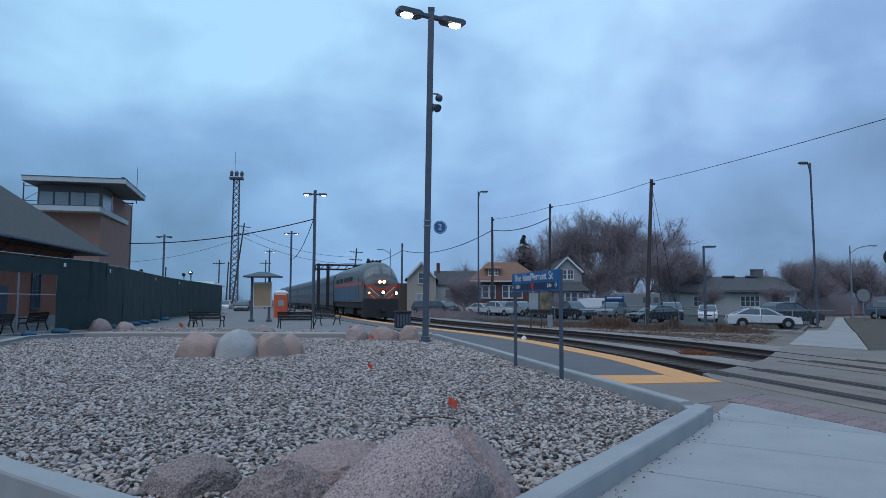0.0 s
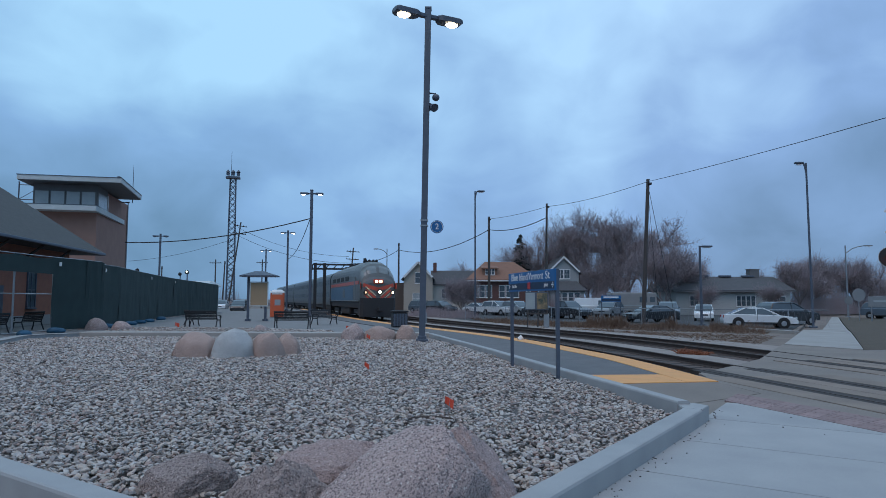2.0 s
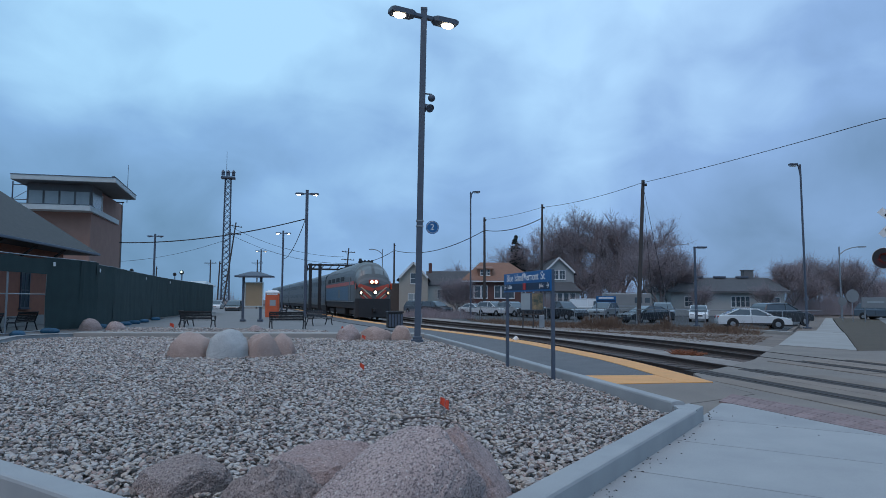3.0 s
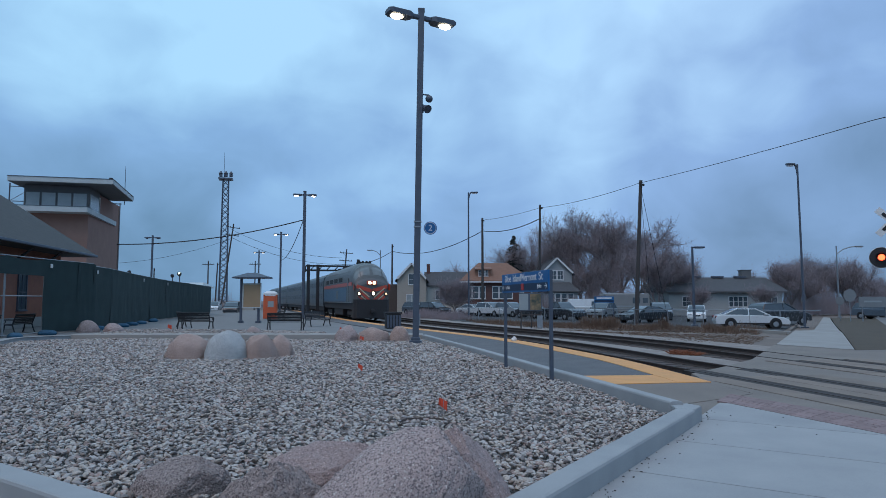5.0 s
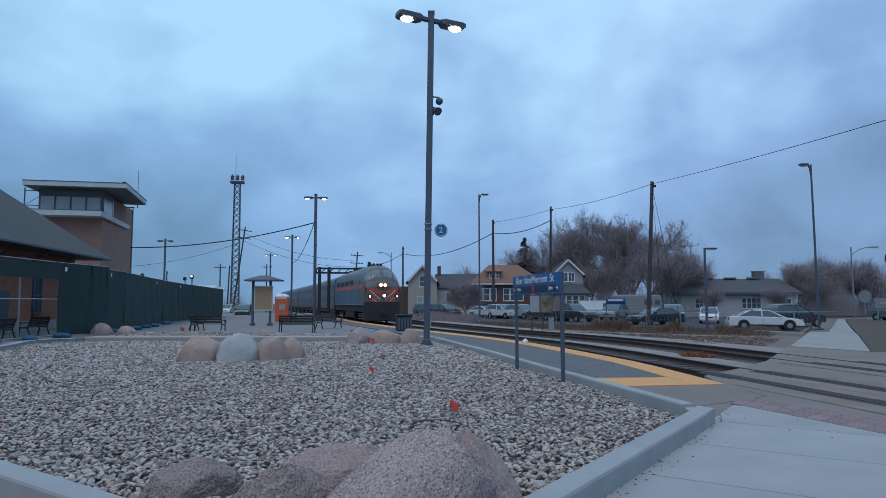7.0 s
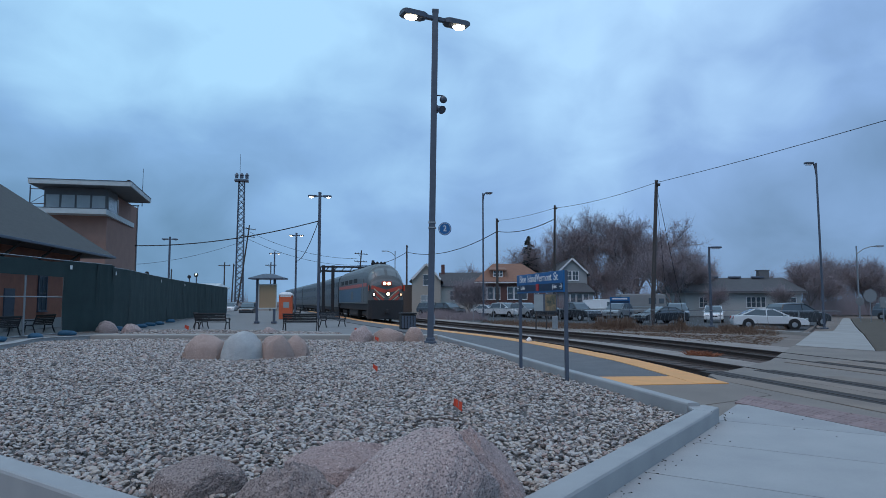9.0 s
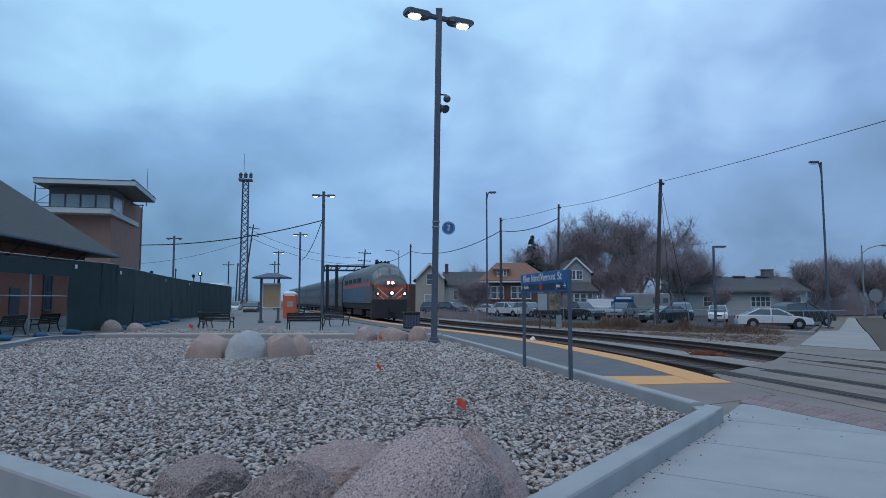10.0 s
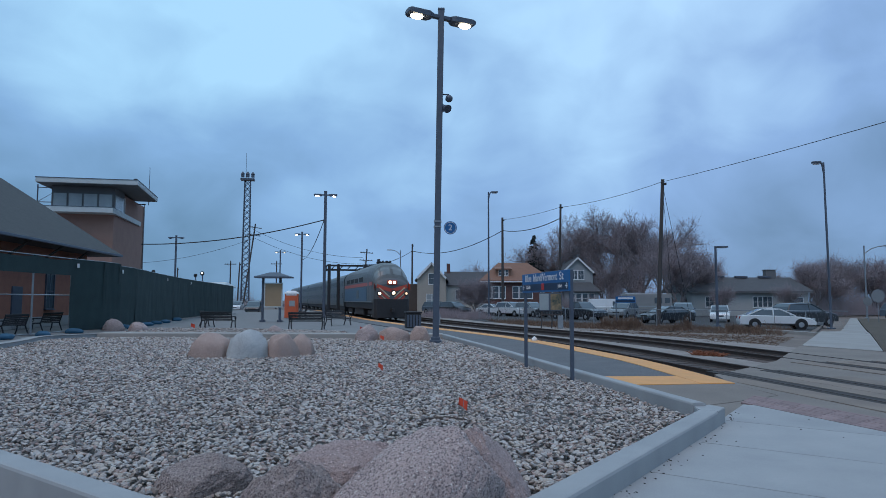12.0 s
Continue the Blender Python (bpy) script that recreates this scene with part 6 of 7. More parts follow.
car("suv", "silver", 9.3, 78.0, -60, "silver sport utility vehicle parked in the lot")
car("sedan", "white", 5.2, 84.0, -50, "white car half hidden by dry brush")
car("sedan", "dark", 11.0, 72.0, -65, "dark car parked behind the map stand")
car("suv", "dark", 0.2, 88.0, -50, "dark vehicle parked behind dry brush")
car("suv", "slate", -2.2, 92.0, -50, "slate vehicle parked near the tan house")
car("suv", "slate", 46.5, 68.0, -60, "dark vehicle stopped on the far street")
car("sedan", "grey", 52.0, 74.0, -60, "grey car parked on the far street")
car("suv", "white", -37.0, 112.0, -80, "small white vehicle far beyond the fence")
car("suv", "dark", -27.9, 92.0, -80, "dark vehicle far beyond the fence")


# ---- wire fence along the lot, map stand, signs ----
def lot_fence():
    t = thing("wire_fence", "low chain-link fence with thin posts along the lot", "fence", pose(0, 0, -0.32))
    line = [Vector(p) for p in ((2.5, 63.5), (9.5, 56.0), (15.5, 50.5), (21.5, 45.8), (26.2, 44.2))]
    for a, b in zip(line, line[1:]):
        k = max(2, round((b - a).length / 2.6))
        for i in range(k):
            p = a.lerp(b, i / k)
            part("post", rod(B(), (p.x, p.y, 0), (p.x, p.y, 1.3), 0.035, n=8), STEEL, t)
        part("top_rail", rod(B(), (a.x, a.y, 1.27), (b.x, b.y, 1.27), 0.025, n=6), STEEL, t)
        bm = B()
        n = int((b - a).length / 0.3)
        for i in range(n):
            for s in (0, 1):
                p, q = a.lerp(b, (i + s) / n), a.lerp(b, (i + 1 - s) / n)
                rod(bm, (p.x, p.y, 0.05), (q.x, q.y, 1.25), 0.004, n=3)
        tagged(part("mesh", bm, STEEL, t), "thin chain-link mesh", kind="stuff")


lot_fence()


def map_stand():
    t = thing("map_stand", "poster display board on a wooden frame beyond the tracks", "poster stand", pose(6.55, 45.0, -0.3, 0, 0, -6))
    for x in (-0.55, 0.15, 0.75):
        part("leg", rod(B(), (x, 0, 0), (x + 0.06, 0.02, 1.25), 0.05, n=8), WOOD, t)
    part("rail", box(B(), (0.1, 0, 0.95), (1.5, 0.06, 0.1)), WOOD, t)
    b = part("board", box(B(), (0.1, -0.04, 1.82), (1.55, 0.06, 1.2), bevel=0.01), POLE, t)
    part("poster", box(B(), (-0.35, -0.08, 1.82), (0.62, 0.02, 1.1)), BLIND, b, "faded grey-blue poster")
    part("poster", box(B(), (0.45, -0.08, 1.82), (0.72, 0.02, 1.1)), POSTER, b, "dark poster with blurred warm shapes")
    part("utility_box", box(B(), (0.72, -0.3, 0.45), (0.36, 0.3, 0.9), bevel=0.03), STEEL, t)


POSTER = material("blurred_poster", (0.32, 0.22, 0.12), (0.03, 0.06, 0.05), 3.0, 0.5, spread=0.25, bump=0)
map_stand()


def round_sign(x, y, z, r, label, base=-0.4):
    t = thing("road_sign", label, "road sign", pose(x, y, base))
    part("post", rod(B(), (0, 0, 0), (0, 0, z - base + r * 0.8), 0.035, n=8), STEEL, t)
    part("plate", rod(B(), (0, -0.04, z - base), (0, -0.06, z - base), r, n=8), SIGNBACK, t)


SIGNBACK = material("dull_sign_back", (0.22, 0.235, 0.245), (0.18, 0.195, 0.205), 2, 0.5, bump=0)
round_sign(38.3, 60, 2.1, 0.62, "octagonal pale sign seen from its back")
round_sign(38.6, 62, 1.6, 0.42, "small pale octagonal sign on a post")
bill = thing("street_billboard", "long pale green board on posts by the street", "sign", pose(40.6, 60, -0.4))
part("board", box(B(), (0, 0, 1.9), (2.9, 0.12, 0.95), bevel=0.02), SIGNBACK, bill)
for x in (-1.1, 1.1):
    part("post", rod(B(), (x, 0.1, 0), (x, 0.1, 1.5), 0.06), STEEL, bill)
part("lettering", box(B(), (-0.2, -0.07, 1.95), (1.6, 0.02, 0.16)), BLIND, bill)


# ---- marker flags, lot kerb and small litter ----
def marker_flag(x, y, z=0.0, big=1.0):
    t = thing("marker_flag", "small orange utility marker flag on a wire", "flag", pose(x, y, z, 0, 4, 0), group="marker flags")
    part("wire", rod(B(), (0, 0, 0), (0, 0, 0.34 * big), 0.004, n=5), STEEL, t)
    bm = B()
    rings = []
    for k in range(5):
        x0 = 0.02 + 0.045 * k * big
        w = 0.02 * math.sin(k * 1.4)
        rings.append([(x0 - 0.09, w, 0.18 * big - 0.02 * k), (x0 - 0.09, w + 0.004, 0.18 * big - 0.02 * k), (x0 - 0.09, w + 0.004, 0.32 * big - 0.012 * k), (x0 - 0.09, w, 0.32 * big - 0.012 * k)])
    part("cloth", loft(bm, rings), FLAG, t)


marker_flag(0.14, 9.48, 0.0, 0.7)
marker_flag(-1.62, 14.9, 0.0, 0.6)
marker_flag(-2.75, 25.5, 0.0, 0.8)
marker_flag(-4.6, 33.0, 0.0, 0.9)
marker_flag(-13.6, 34.2, 0.0, 1.2)
stop = prism(B(), [(19.2, 41.8), (20.1, 37.3), (20.55, 37.4), (19.75, 42.0)], -0.5, -0.14)
solid("lot_kerb", stop, WALKPALE, "low pale concrete kerb at the lot's edge", "kerb", kind="structure")
cup = rod(B(), (3.16, 26.4, 0.0), (3.3, 26.45, 0.1), 0.09, 0.11, 10)
solid("paper_cup", cup, WHITE, "crushed white paper cup on the platform edge", "litter")
tile = B()
bmesh.ops.create_cone(tile, segments=32, radius1=0.36, radius2=0.34, depth=0.1, cap_ends=True, matrix=Matrix.Translation((-0.11, 8.83, -0.045)))
hole = [f for f in tile.faces if f.normal.z > 0.9]
inset = bmesh.ops.inset_region(tile, faces=hole, thickness=0.06)
bmesh.ops.translate(tile, verts=[v for f in hole for v in f.verts], vec=(0, 0, -0.09))
solid("drain_ring", tile, RAILSTEEL, "dark iron drain ring among the stones", "drain")


# ---- railway signals beyond the fence ----
SIGNAL_ON = material("lit_signal_lens", (0.6, 0.8, 0.75), rough=0.2, bump=0, glow=(0.75, 1.0, 0.92), power=4.0)


def railway_signal(x, y, top, heads, label, lit):
    t = thing("railway_signal", label, "railway signal", pose(x, y, -0.4), group="railway signals")
    h = top + 0.4
    part("mast", rod(B(), (0, 0, 0), (0, 0, h), 0.09, n=8), POLE, t)
    if heads > 1:
        part("arm", box(B(), (0, 0, h - 1.1), (heads * 2.4, 0.16, 0.16)), POLE, t)
    for k in range(heads):
        px = (k - (heads - 1) / 2) * 2.2
        hd = part("signal_head", rod(B(), (px, -0.1, h), (px, -0.2, h), 0.32, n=20), BLACK, t)
        part("stem", rod(B(), (px, 0, h - 1.1), (px, 0, h), 0.05, n=6), POLE, t)
        part("lens", ball(B(), (px, -0.24, h + 0.08), 0.13, (1, 0.4, 1)), SIGNAL_ON if lit else BLACK, hd, smooth=True)


railway_signal(-37.2, 97.0, 5.5, 1, "dark railway signal with a pale lit lamp beyond the fence", True)
railway_signal(-52.5, 112.0, 6.4, 2, "pair of dark round railway signals on an arm", False)
railway_signal(-46.5, 118.0, 6.0, 1, "dark unlit railway signal beyond the fence", False)

# ---- bare trees and brush ----
def sticks(name, segs, mat, parent, kind=""):
    """Three-sided tapered sticks from rows of a, b, r0, r1, joined."""
    s = np.array(segs, dtype=float)
    a, b, r0, r1 = s[:, 0:3], s[:, 3:6], s[:, 6], s[:, 7]
    d = b - a
    d /= np.linalg.norm(d, axis=1)[:, None] + 1e-9
    ref = np.where(np.abs(d[:, 2:3]) > 0.9, np.array([[1.0, 0, 0]]), np.array([[0, 0, 1.0]]))
    u = np.cross(d, ref)
    u /= np.linalg.norm(u, axis=1)[:, None] + 1e-9
    w = np.cross(d, u)
    vs = []
    for base, r in ((a, r0), (b, r1)):
        for k in range(3):
            an = k * math.tau / 3
            vs.append(base + (u * math.cos(an) + w * math.sin(an)) * r[:, None])
    v = np.stack(vs, 1).reshape(-1, 3)
    quads = np.array([[0, 1, 4, 3], [1, 2, 5, 4], [2, 0, 3, 5]])
    f = (quads[None] + (np.arange(len(s)) * 6)[:, None, None]).reshape(-1, 4)
    me = bpy.data.meshes.new(name)
    me.from_pydata(v.tolist(), [], f.tolist())
    me.materials.append(mat)
    ob = new(name, me)
    ob.parent = parent
    if kind:
        tagged(ob, "", "", "", kind)
    return ob


def bare_tree(x, y, height, spread, seed, label, base=-0.5, twigs=2600, trunk=0.3, low=0.22):
    """Trunk, forking limbs, and a crown of fine twigs hung on every branch."""
    rng = random.Random(seed)
    t = thing("tree", label, "tree", pose(x, y, base), group="bare trees")
    wob = lambda k, up=0.0: Vector((rng.uniform(-1, 1), rng.uniform(-1, 1), rng.uniform(-1, 1) + up)) * k
    limbs, ends = [], []

    def grow(rows, p, d, length, r, level):
        for k in range(3):
            q = p + d * (length / 3)
            rows.append((*p, *q, r, r * 0.86))
            if level > 1:
                ends.append((p.copy(), q.copy(), d.copy(), level))
            r *= 0.86
            p, d = q, (d + wob(0.16, 0.25)).normalized()
            if level < 4 and (k or level):
                side = Vector((rng.uniform(-1, 1) * spread, rng.uniform(-1, 1) * spread, rng.uniform(-0.1, 0.7))).normalized()
                grow(rows, p, (d * 0.55 + side * 0.75).normalized(), length * rng.uniform(0.5, 0.74), max(r * 0.6, 0.014), level + 1)
        if level < 4:
            grow(rows, p, (d + wob(0.3)).normalized(), length * 0.66, r * 0.9, level + 1)

    count = rng.randint(5, 7)
    start = Vector((0, 0, height * low))
    for k in range(count):
        an = k * math.tau / count + rng.uniform(-0.4, 0.4)
        out = spread * rng.uniform(0.25, 1.0)
        rows = []
        grow(rows, start - Vector((0, 0, rng.uniform(0, height * 0.05))), Vector((math.cos(an) * out, math.sin(an) * out, 1.0)).normalized(), height * rng.uniform(0.24, 0.33), trunk * 0.5, 0)
        limbs.append(rows)
    top = max(r[5] for rows in limbs for r in rows)
    k = (height - 0.6) / top
    part("trunk", rod(B(), (0, 0, 0), start * k, trunk, trunk * 0.75, 10), BARK, t)
    for rows in limbs:
        sticks("limb", [tuple(c * k for c in r[:6]) + r[6:] for r in rows], BARK, t)
    fine = []
    for _ in range(twigs):
        a, b, d, level = ends[rng.randrange(len(ends))]
        p = a.lerp(b, rng.random()) * k
        d = (d * 0.5 + wob(0.8, 0.15)).normalized()
        n = rng.uniform(0.35, 1.0)
        q = p + d * n
        fine.append((*p, *q, 0.013, 0.008))
        fine.append((*q, *(q + (d + wob(0.5)).normalized() * n * 0.8), 0.008, 0.004))
    tagged(sticks("crown", fine, TWIG, t), "dense bare brown twigs", kind="stuff")
    return t


bare_tree(26.2, 109, 18.0, 0.9, 3, "large spreading bare tree behind the parking lot", twigs=11500, trunk=0.5)
bare_tree(16.4, 113, 15.0, 0.8, 4, "large bare tree beside the grey house", twigs=4082, trunk=0.4)
bare_tree(29.9, 104, 16.2, 0.9, 5, "large bare tree behind the trailer", twigs=9500, trunk=0.45)
bare_tree(27.2, 100, 10.0, 0.9, 21, "dense bare undergrowth tree behind the trailer", twigs=4082, trunk=0.2, low=0.06)
bare_tree(25.0, 108, 12.4, 0.9, 22, "dense bare undergrowth tree behind white vans", twigs=6000, trunk=0.2, low=0.06)
bare_tree(23.7, 103, 8.6, 0.9, 41, "dense bare undergrowth tree behind the parking lot", twigs=3600, trunk=0.2, low=0.06)
bare_tree(31.0, 87, 11.0, 0.9, 6, "bushy bare tree behind the low building", twigs=4989, trunk=0.3, low=0.12)
bare_tree(34.4, 90, 9.4, 0.9, 7, "small bushy bare tree behind the low building", twigs=3175, trunk=0.22, low=0.1)
bare_tree(28.4, 83, 10.4, 0.85, 8, "bushy bare tree behind parked cars", twigs=4536, trunk=0.28, low=0.1)
bare_tree(33.6, 107, 14.6, 0.85, 25, "large bare tree behind the trailer", twigs=7000, trunk=0.35)
bare_tree(21.6, 112, 17.0, 0.85, 26, "large bare tree behind the grey house", twigs=8000, trunk=0.35)
bare_tree(12.0, 116, 11.5, 0.8, 9, "bare tree behind the brick bungalow", twigs=2100, trunk=0.3)
bare_tree(16.0, 118, 13.2, 0.8, 10, "bare tree behind the brick bungalow", twigs=2520, trunk=0.3)
bare_tree(4.1, 130, 10.2, 0.8, 11, "small distant bare tree between houses", twigs=1680, trunk=0.25)
bare_tree(9.4, 122, 8.6, 0.8, 12, "small distant bare tree between houses", twigs=1050, trunk=0.22)
bare_tree(58.0, 100, 9.4, 0.9, 13, "bushy bare tree along the far street", twigs=7000, trunk=0.3, low=0.08)
bare_tree(62.5, 98, 8.8, 0.9, 14, "bushy bare tree along the far street", twigs=7000, trunk=0.3, low=0.08)
bare_tree(53.6, 97, 9.2, 0.8, 15, "bare tree along the far street", twigs=4500, trunk=0.28, low=0.12)
bare_tree(68.0, 104, 7.4, 0.9, 16, "bushy bare tree along the far street", twigs=3175, trunk=0.25, low=0.08)
bare_tree(75.0, 108, 6.6, 0.9, 17, "bushy bare tree along the far street", twigs=3175, trunk=0.25, low=0.08)
bare_tree(50.5, 92, 7.2, 0.9, 43, "low dense bare tree beside the far sidewalk", twigs=4500, trunk=0.2, low=0.06)
bare_tree(46.4, 94, 6.8, 0.9, 44, "low dense bare tree behind the low building", twigs=4000, trunk=0.2, low=0.06)
bare_tree(48.2, 88, 8.2, 0.75, 18, "slim bare tree beside the far sidewalk", twigs=2600, trunk=0.2)
bare_tree(3.3, 92, 5.2, 0.6, 19, "round dense bare shrub beside the tan house", twigs=5443, trunk=0.15, low=0.04)
bare_tree(38.5, 98, 7.6, 0.9, 20, "bare tree behind the low building", twigs=1470, trunk=0.2)
bare_tree(33.2, 81.5, 4.2, 0.8, 23, "small bare tree before the low building", twigs=924, trunk=0.12)
bare_tree(40.8, 81, 4.4, 0.7, 24, "small bare tree before the low building", twigs=378, trunk=0.1)


def evergreen(x, y, height, r, seed, label):
    rng = random.Random(seed)
    t = thing("tree", label, "tree", pose(x, y, -0.5))
    part("trunk", rod(B(), (0, 0, 0), (0, 0, height * 0.95), 0.2, 0.04, 8), BARK, t)
    rows = []
    n = 130
    for k in range(n):
        f = k / n
        z = height * (0.15 + 0.84 * f)
        length = r * (1 - f) ** 0.8 * rng.uniform(0.45, 1.25) + 0.1
        an = rng.uniform(0, math.tau)
        p, q = Vector((0, 0, z)), Vector((math.cos(an) * length, math.sin(an) * length, z - length * rng.uniform(0.0, 0.35)))
        for j in range(12):
            g = (j + 1) / 12
            c = p.lerp(q, g)
            e = c + Vector((rng.uniform(-1, 1), rng.uniform(-1, 1), rng.uniform(-0.9, 0.3))) * 0.34
            rows.append((*c, *e, 0.11, 0.02))
    tagged(sticks("crown", rows, NEEDLE, t), "dark drooping needles", kind="stuff")


evergreen(13.6, 110, 13.2, 3.3, 2, "dark narrow evergreen tree behind the brick bungalow")


def brush(name, outline, count, h, seed, label, mat, z=-0.33):
    rng = random.Random(seed)
    xs, ys = [p[0] for p in outline], [p[1] for p in outline]
    rows = []
    while len(rows) < count:
        p = (rng.uniform(min(xs), max(xs)), rng.uniform(min(ys), max(ys)))
        if not inside(p, outline):
            continue
        k = 0.35 + 1.1 * max(0, noise.noise((p[0] * 0.45, p[1] * 0.45, seed)) + 0.25)
        e = Vector((p[0] + rng.uniform(-0.3, 0.3), p[1] + rng.uniform(-0.3, 0.3), z + h * k * rng.uniform(0.4, 1.1)))
        rows.append((p[0], p[1], z, *e, 0.017, 0.004))
    ob = sticks(name, rows, mat, None)
    tagged(ob, label, "brush", kind="stuff")


brush("dry_grass", [(4.5, 52), (12, 42), (18.2, 37), (22, 42.5), (20, 46), (15, 50.5), (9, 56.5), (3, 64)], 6000, 0.42, 1, "tall tangled dry grass along the wire fence", STRAW)
brush("dry_grass", [(13.2, 27.5), (18, 35.5), (11, 41), (6.5, 46), (9.5, 35)], 1700, 0.13, 2, "short dry grass beside the tracks", STRAW)
brush("dry_brush", [(-4, 74), (1, 66), (4, 66), (3, 80), (-2, 90)], 5000, 1.05, 3, "dark tangled brush beyond the tracks", TWIG)
brush("undergrowth", [(15, 96), (24, 90), (31, 92), (46, 96), (46, 99), (24, 97), (15, 100)], 7000, 4.2, 8, "tangled bare undergrowth beneath the trees", TWIG)
brush("far_hedge", [(48, 88), (95, 112), (98, 122), (50, 96)], 9000, 5.6, 4, "distant bare hedge along the street", TWIG)
brush("far_hedge", [(-120, 175), (-30, 185), (-30, 190), (-120, 182)], 5000, 5.0, 5, "distant bare woods beyond the rail yard", TWIG)
brush("far_hedge", [(-16, 150), (70, 140), (72, 146), (-16, 156)], 6000, 6.0, 6, "distant bare woods behind the houses", TWIG)
brush("rust_weeds", [(8.3, 23.2), (9.0, 22.4), (9.3, 22.9), (8.6, 23.9)], 220, 0.2, 7, "clump of rust-red weeds between the tracks", RUSTWEED, -0.27)


for outline, count, seed in (([(10.3, 46.6), (12.4, 45.2), (13.2, 46.2), (10.8, 48.0)], 1100, 51), ([(17.2, 41.6), (18.7, 40.6), (19.2, 41.8), (17.6, 42.8)], 900, 52), ([(14.2, 44.4), (15.6, 43.6), (16.0, 44.6), (14.6, 45.4)], 500, 53)):
    brush("dry_shrub", outline, count, 0.85, seed, "clump of rust-brown dry shrub before the wire fence", STRAW)


def grit():
    rng = random.Random(12)
    rows = []
    for _ in range(120):
        u, v = rng.uniform(-7, 1.0), abs(rng.gauss(0, 0.12)) + 0.01
        if rng.random() < 0.1:
            v = rng.uniform(0.1, 3.0)
        x, y = street(u, v)
        if (x - 4.8) * (5.0 - 11.2) - (y - 11.2) * (6.84 - 4.8) < 0:
            continue
        a = rng.uniform(0, math.tau)
        n = rng.uniform(0.008, 0.03)
        rows.append((x, y, -0.08, x + math.cos(a) * n, y + math.sin(a) * n, -0.078, rng.uniform(0.004, 0.01), 0.003))
    tagged(sticks("grit", rows, SOIL, None), "scattered dark grit and leaf bits on the sidewalk", "litter", kind="stuff")


grit()

# ---- level crossing signal, and its lamp that flashes ----
RED_LAMP = material("lit_red_signal_lens", (0.6, 0.05, 0.03), rough=0.2, bump=0, glow=(1.0, 0.09, 0.03), power=5.0)
SIGNAL_BLACK = material("black_signal_plate", (0.03, 0.03, 0.034), rough=0.7, bump=0.05)


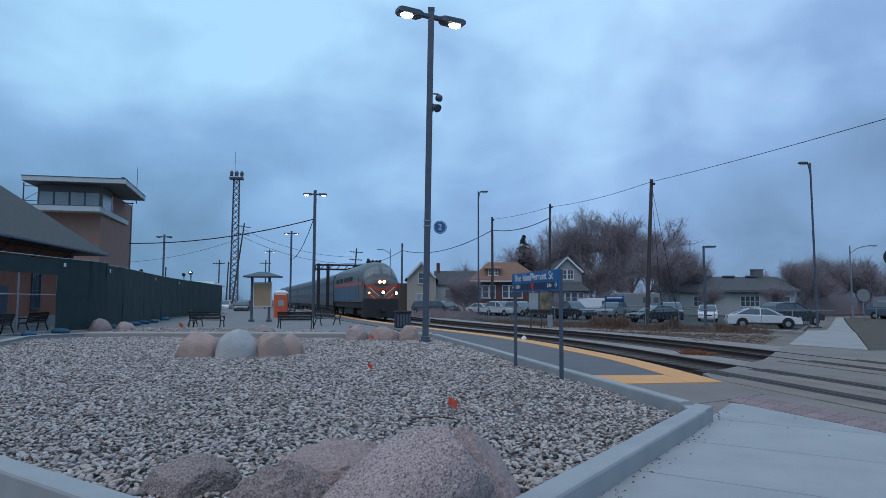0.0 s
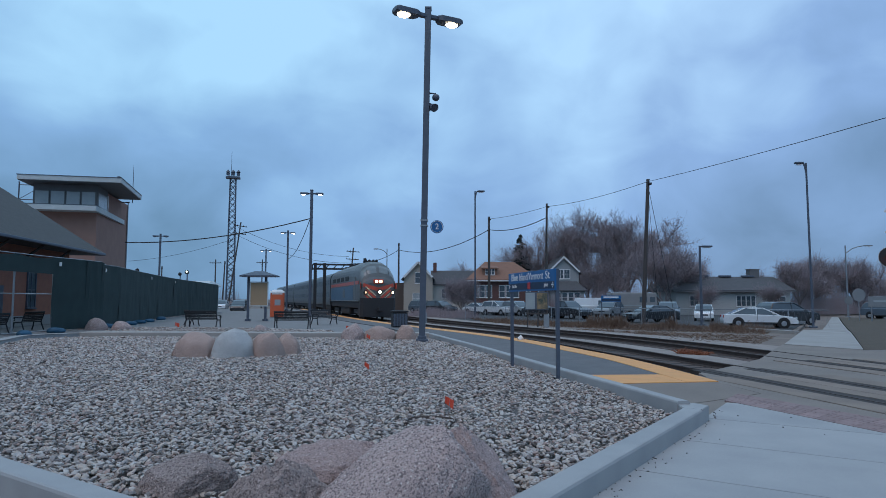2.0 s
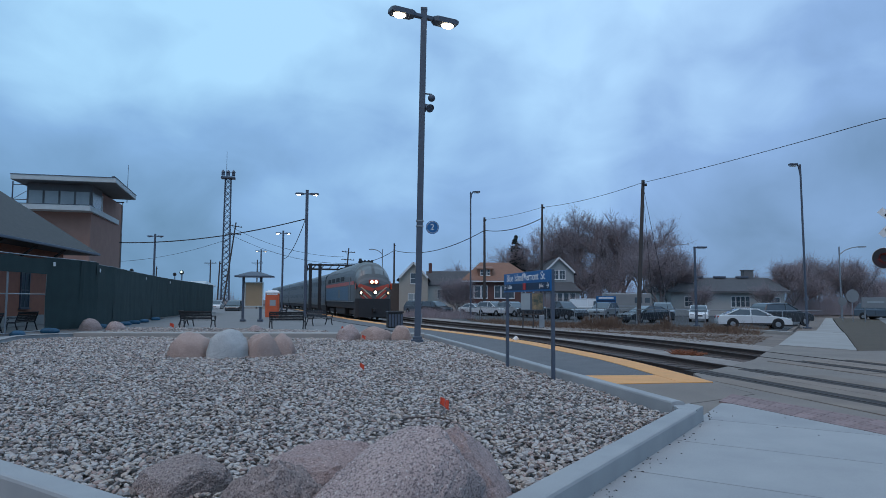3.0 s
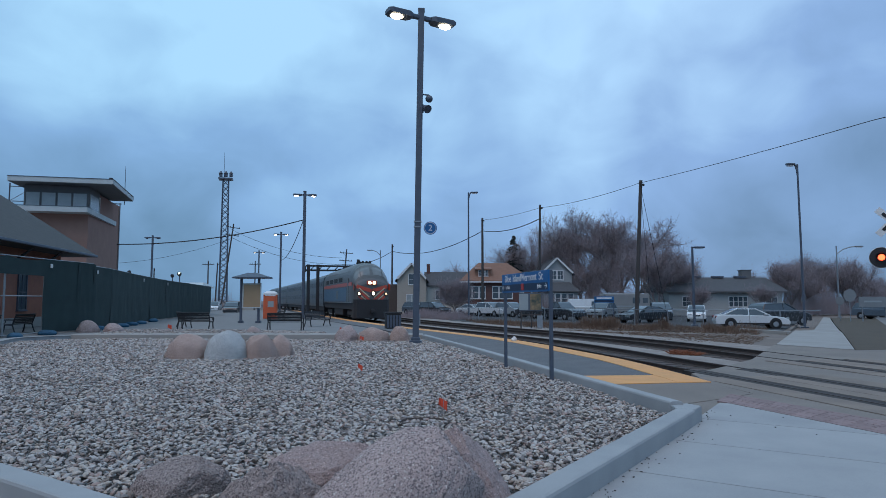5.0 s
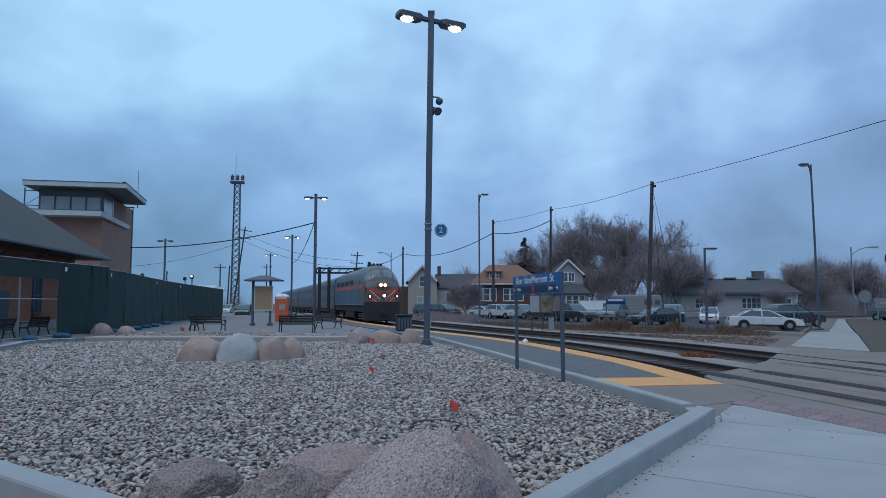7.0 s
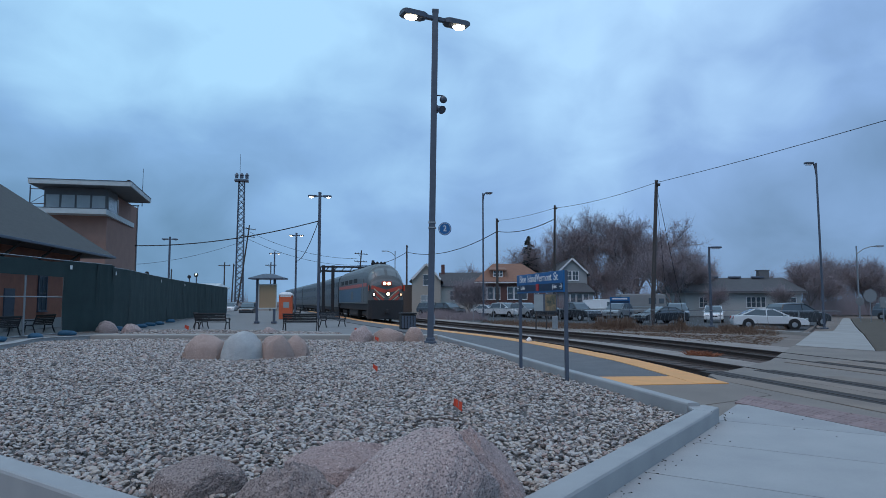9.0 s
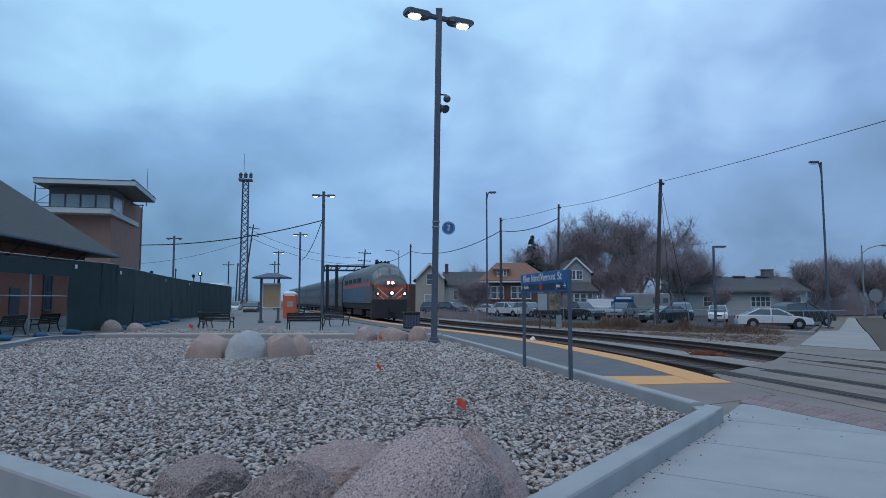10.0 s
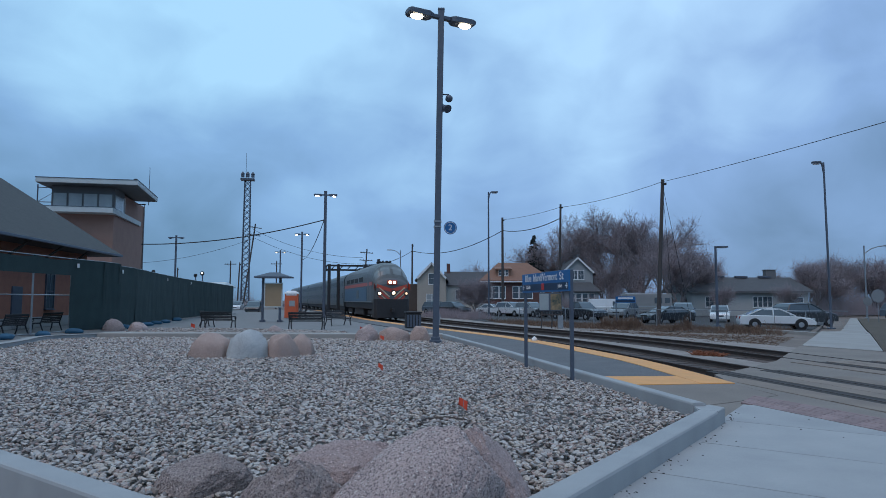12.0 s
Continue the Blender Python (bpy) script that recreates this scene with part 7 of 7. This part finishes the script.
def crossing_signal():
    t = thing("crossing_signal", "level crossing signal with crossbuck and flashing red lamps", "crossing signal", pose(15.3, 21.5, -0.12, 0, 0, -33))
    part("mast", rod(B(), (0, 0, 0), (0, 0, 5.0), 0.06, n=12), STEEL, t)
    part("base", rod(B(), (0, 0, 0), (0, 0, 0.35), 0.22, 0.16, 12), STEEL, t)
    part("crossarm", box(B(), (0, -0.05, 3.16), (0.95, 0.08, 0.08), bevel=0.01), STEEL, t)
    for a in (45, -45):
        bl = part("crossbuck_blade", box(B(), (0, -0.1 - 0.01 * (a > 0), 4.35), (1.22, 0.02, 0.23), ry=a), WHITE, t)
        part("lettering", box(B(), (0, -0.115 - 0.01 * (a > 0), 4.35), (0.8, 0.008, 0.1), ry=a), BLACK, bl)
    lamps = []
    for x in (-0.37, 0.37):
        plate = part("background_plate", rod(B(), (x, -0.1, 3.16), (x, -0.12, 3.16), 0.34, n=32), SIGNAL_BLACK, t)
        part("rim", rod(B(), (x, -0.09, 3.16), (x, -0.1, 3.16), 0.355, n=32), WHITE, plate)
        hood = B()
        for k in range(9):
            a, b = math.pi * k / 9, math.pi * (k + 1) / 9
            p, q = (x + 0.16 * math.cos(a), 3.16 + 0.16 * math.sin(a)), (x + 0.16 * math.cos(b), 3.16 + 0.16 * math.sin(b))
            loft(hood, [[(p[0], -0.12, p[1]), (q[0], -0.12, q[1]), (q[0], -0.12, q[1] + 0.006), (p[0], -0.12, p[1] + 0.006)],
                        [(p[0], -0.36, p[1]), (q[0], -0.36, q[1]), (q[0], -0.36, q[1] + 0.006), (p[0], -0.36, p[1] + 0.006)]])
        part("hood", hood, SIGNAL_BLACK, plate)
        # turning disc added inside the hood to stand for on and off: glowing lens on one face, dark back on the other
        optic = part("optic", rod(B(), (0, 0.02, 0), (0, 0.0, 0), 0.12, 0.125, 24), SIGNAL_BLACK, t, m=pose(x, -0.235, 3.16))
        part("lens", ball(B(), (0, -0.022, 0), 0.105, (1, 0.25, 1)), RED_LAMP, optic, "glowing red lens", smooth=True)
        lamps.append(optic)
    return lamps


SIGNAL_LAMPS = crossing_signal()


def motions():
    # flashing is made by turning: one lamp shows its lens while the other is turned away
    swaps = [0.2, 0.8, 1.4, 2.0, 2.67, 3.27, 3.87, 4.5, 5.1, 5.7, 6.33, 7.0, 7.6, 8.2, 8.8, 9.4, 10.0, 10.6, 11.2, 11.8]
    for k, lamp in enumerate(SIGNAL_LAMPS):
        x, y, z = lamp.location
        turn = 180 * k
        rows = [(0.0, pose(x, y, z, 0, 0, turn))]
        for t in swaps:
            rows.append((t - 0.06, pose(x, y, z, 0, 0, turn)))
            rows.append((t - 0.03, pose(x, y, z, 0, 0, turn + 60)))
            rows.append((t + 0.0, pose(x, y, z, 0, 0, turn + 120)))
            turn += 180
            rows.append((t + 0.03, pose(x, y, z, 0, 0, turn)))
        rows.append((12.0, pose(x, y, z, 0, 0, turn)))
        walk(lamp, rows)
    # the locomotive's two ditch lights brighten by turns, a second each, by swinging their lens discs
    for k, lamp in enumerate(DITCH_LIGHTS):
        x, y, z = lamp.location
        turn = 180 * (1 - k)
        rows = [(0.0, pose(x, y, z, 0, 0, turn))]
        for n in range(12):
            t = n + 0.95
            rows.append((t - 0.12, pose(x, y, z, 0, 0, turn)))
            rows.append((t - 0.04, pose(x, y, z, 0, 0, turn + 60)))
            rows.append((t + 0.04, pose(x, y, z, 0, 0, turn + 120)))
            turn += 180
            if t + 0.12 < 12.0:
                rows.append((t + 0.12, pose(x, y, z, 0, 0, turn)))
        walk(lamp, [r for r in rows if r[0] < 11.9] + [(12.0, rows[-4][1])])


motions()
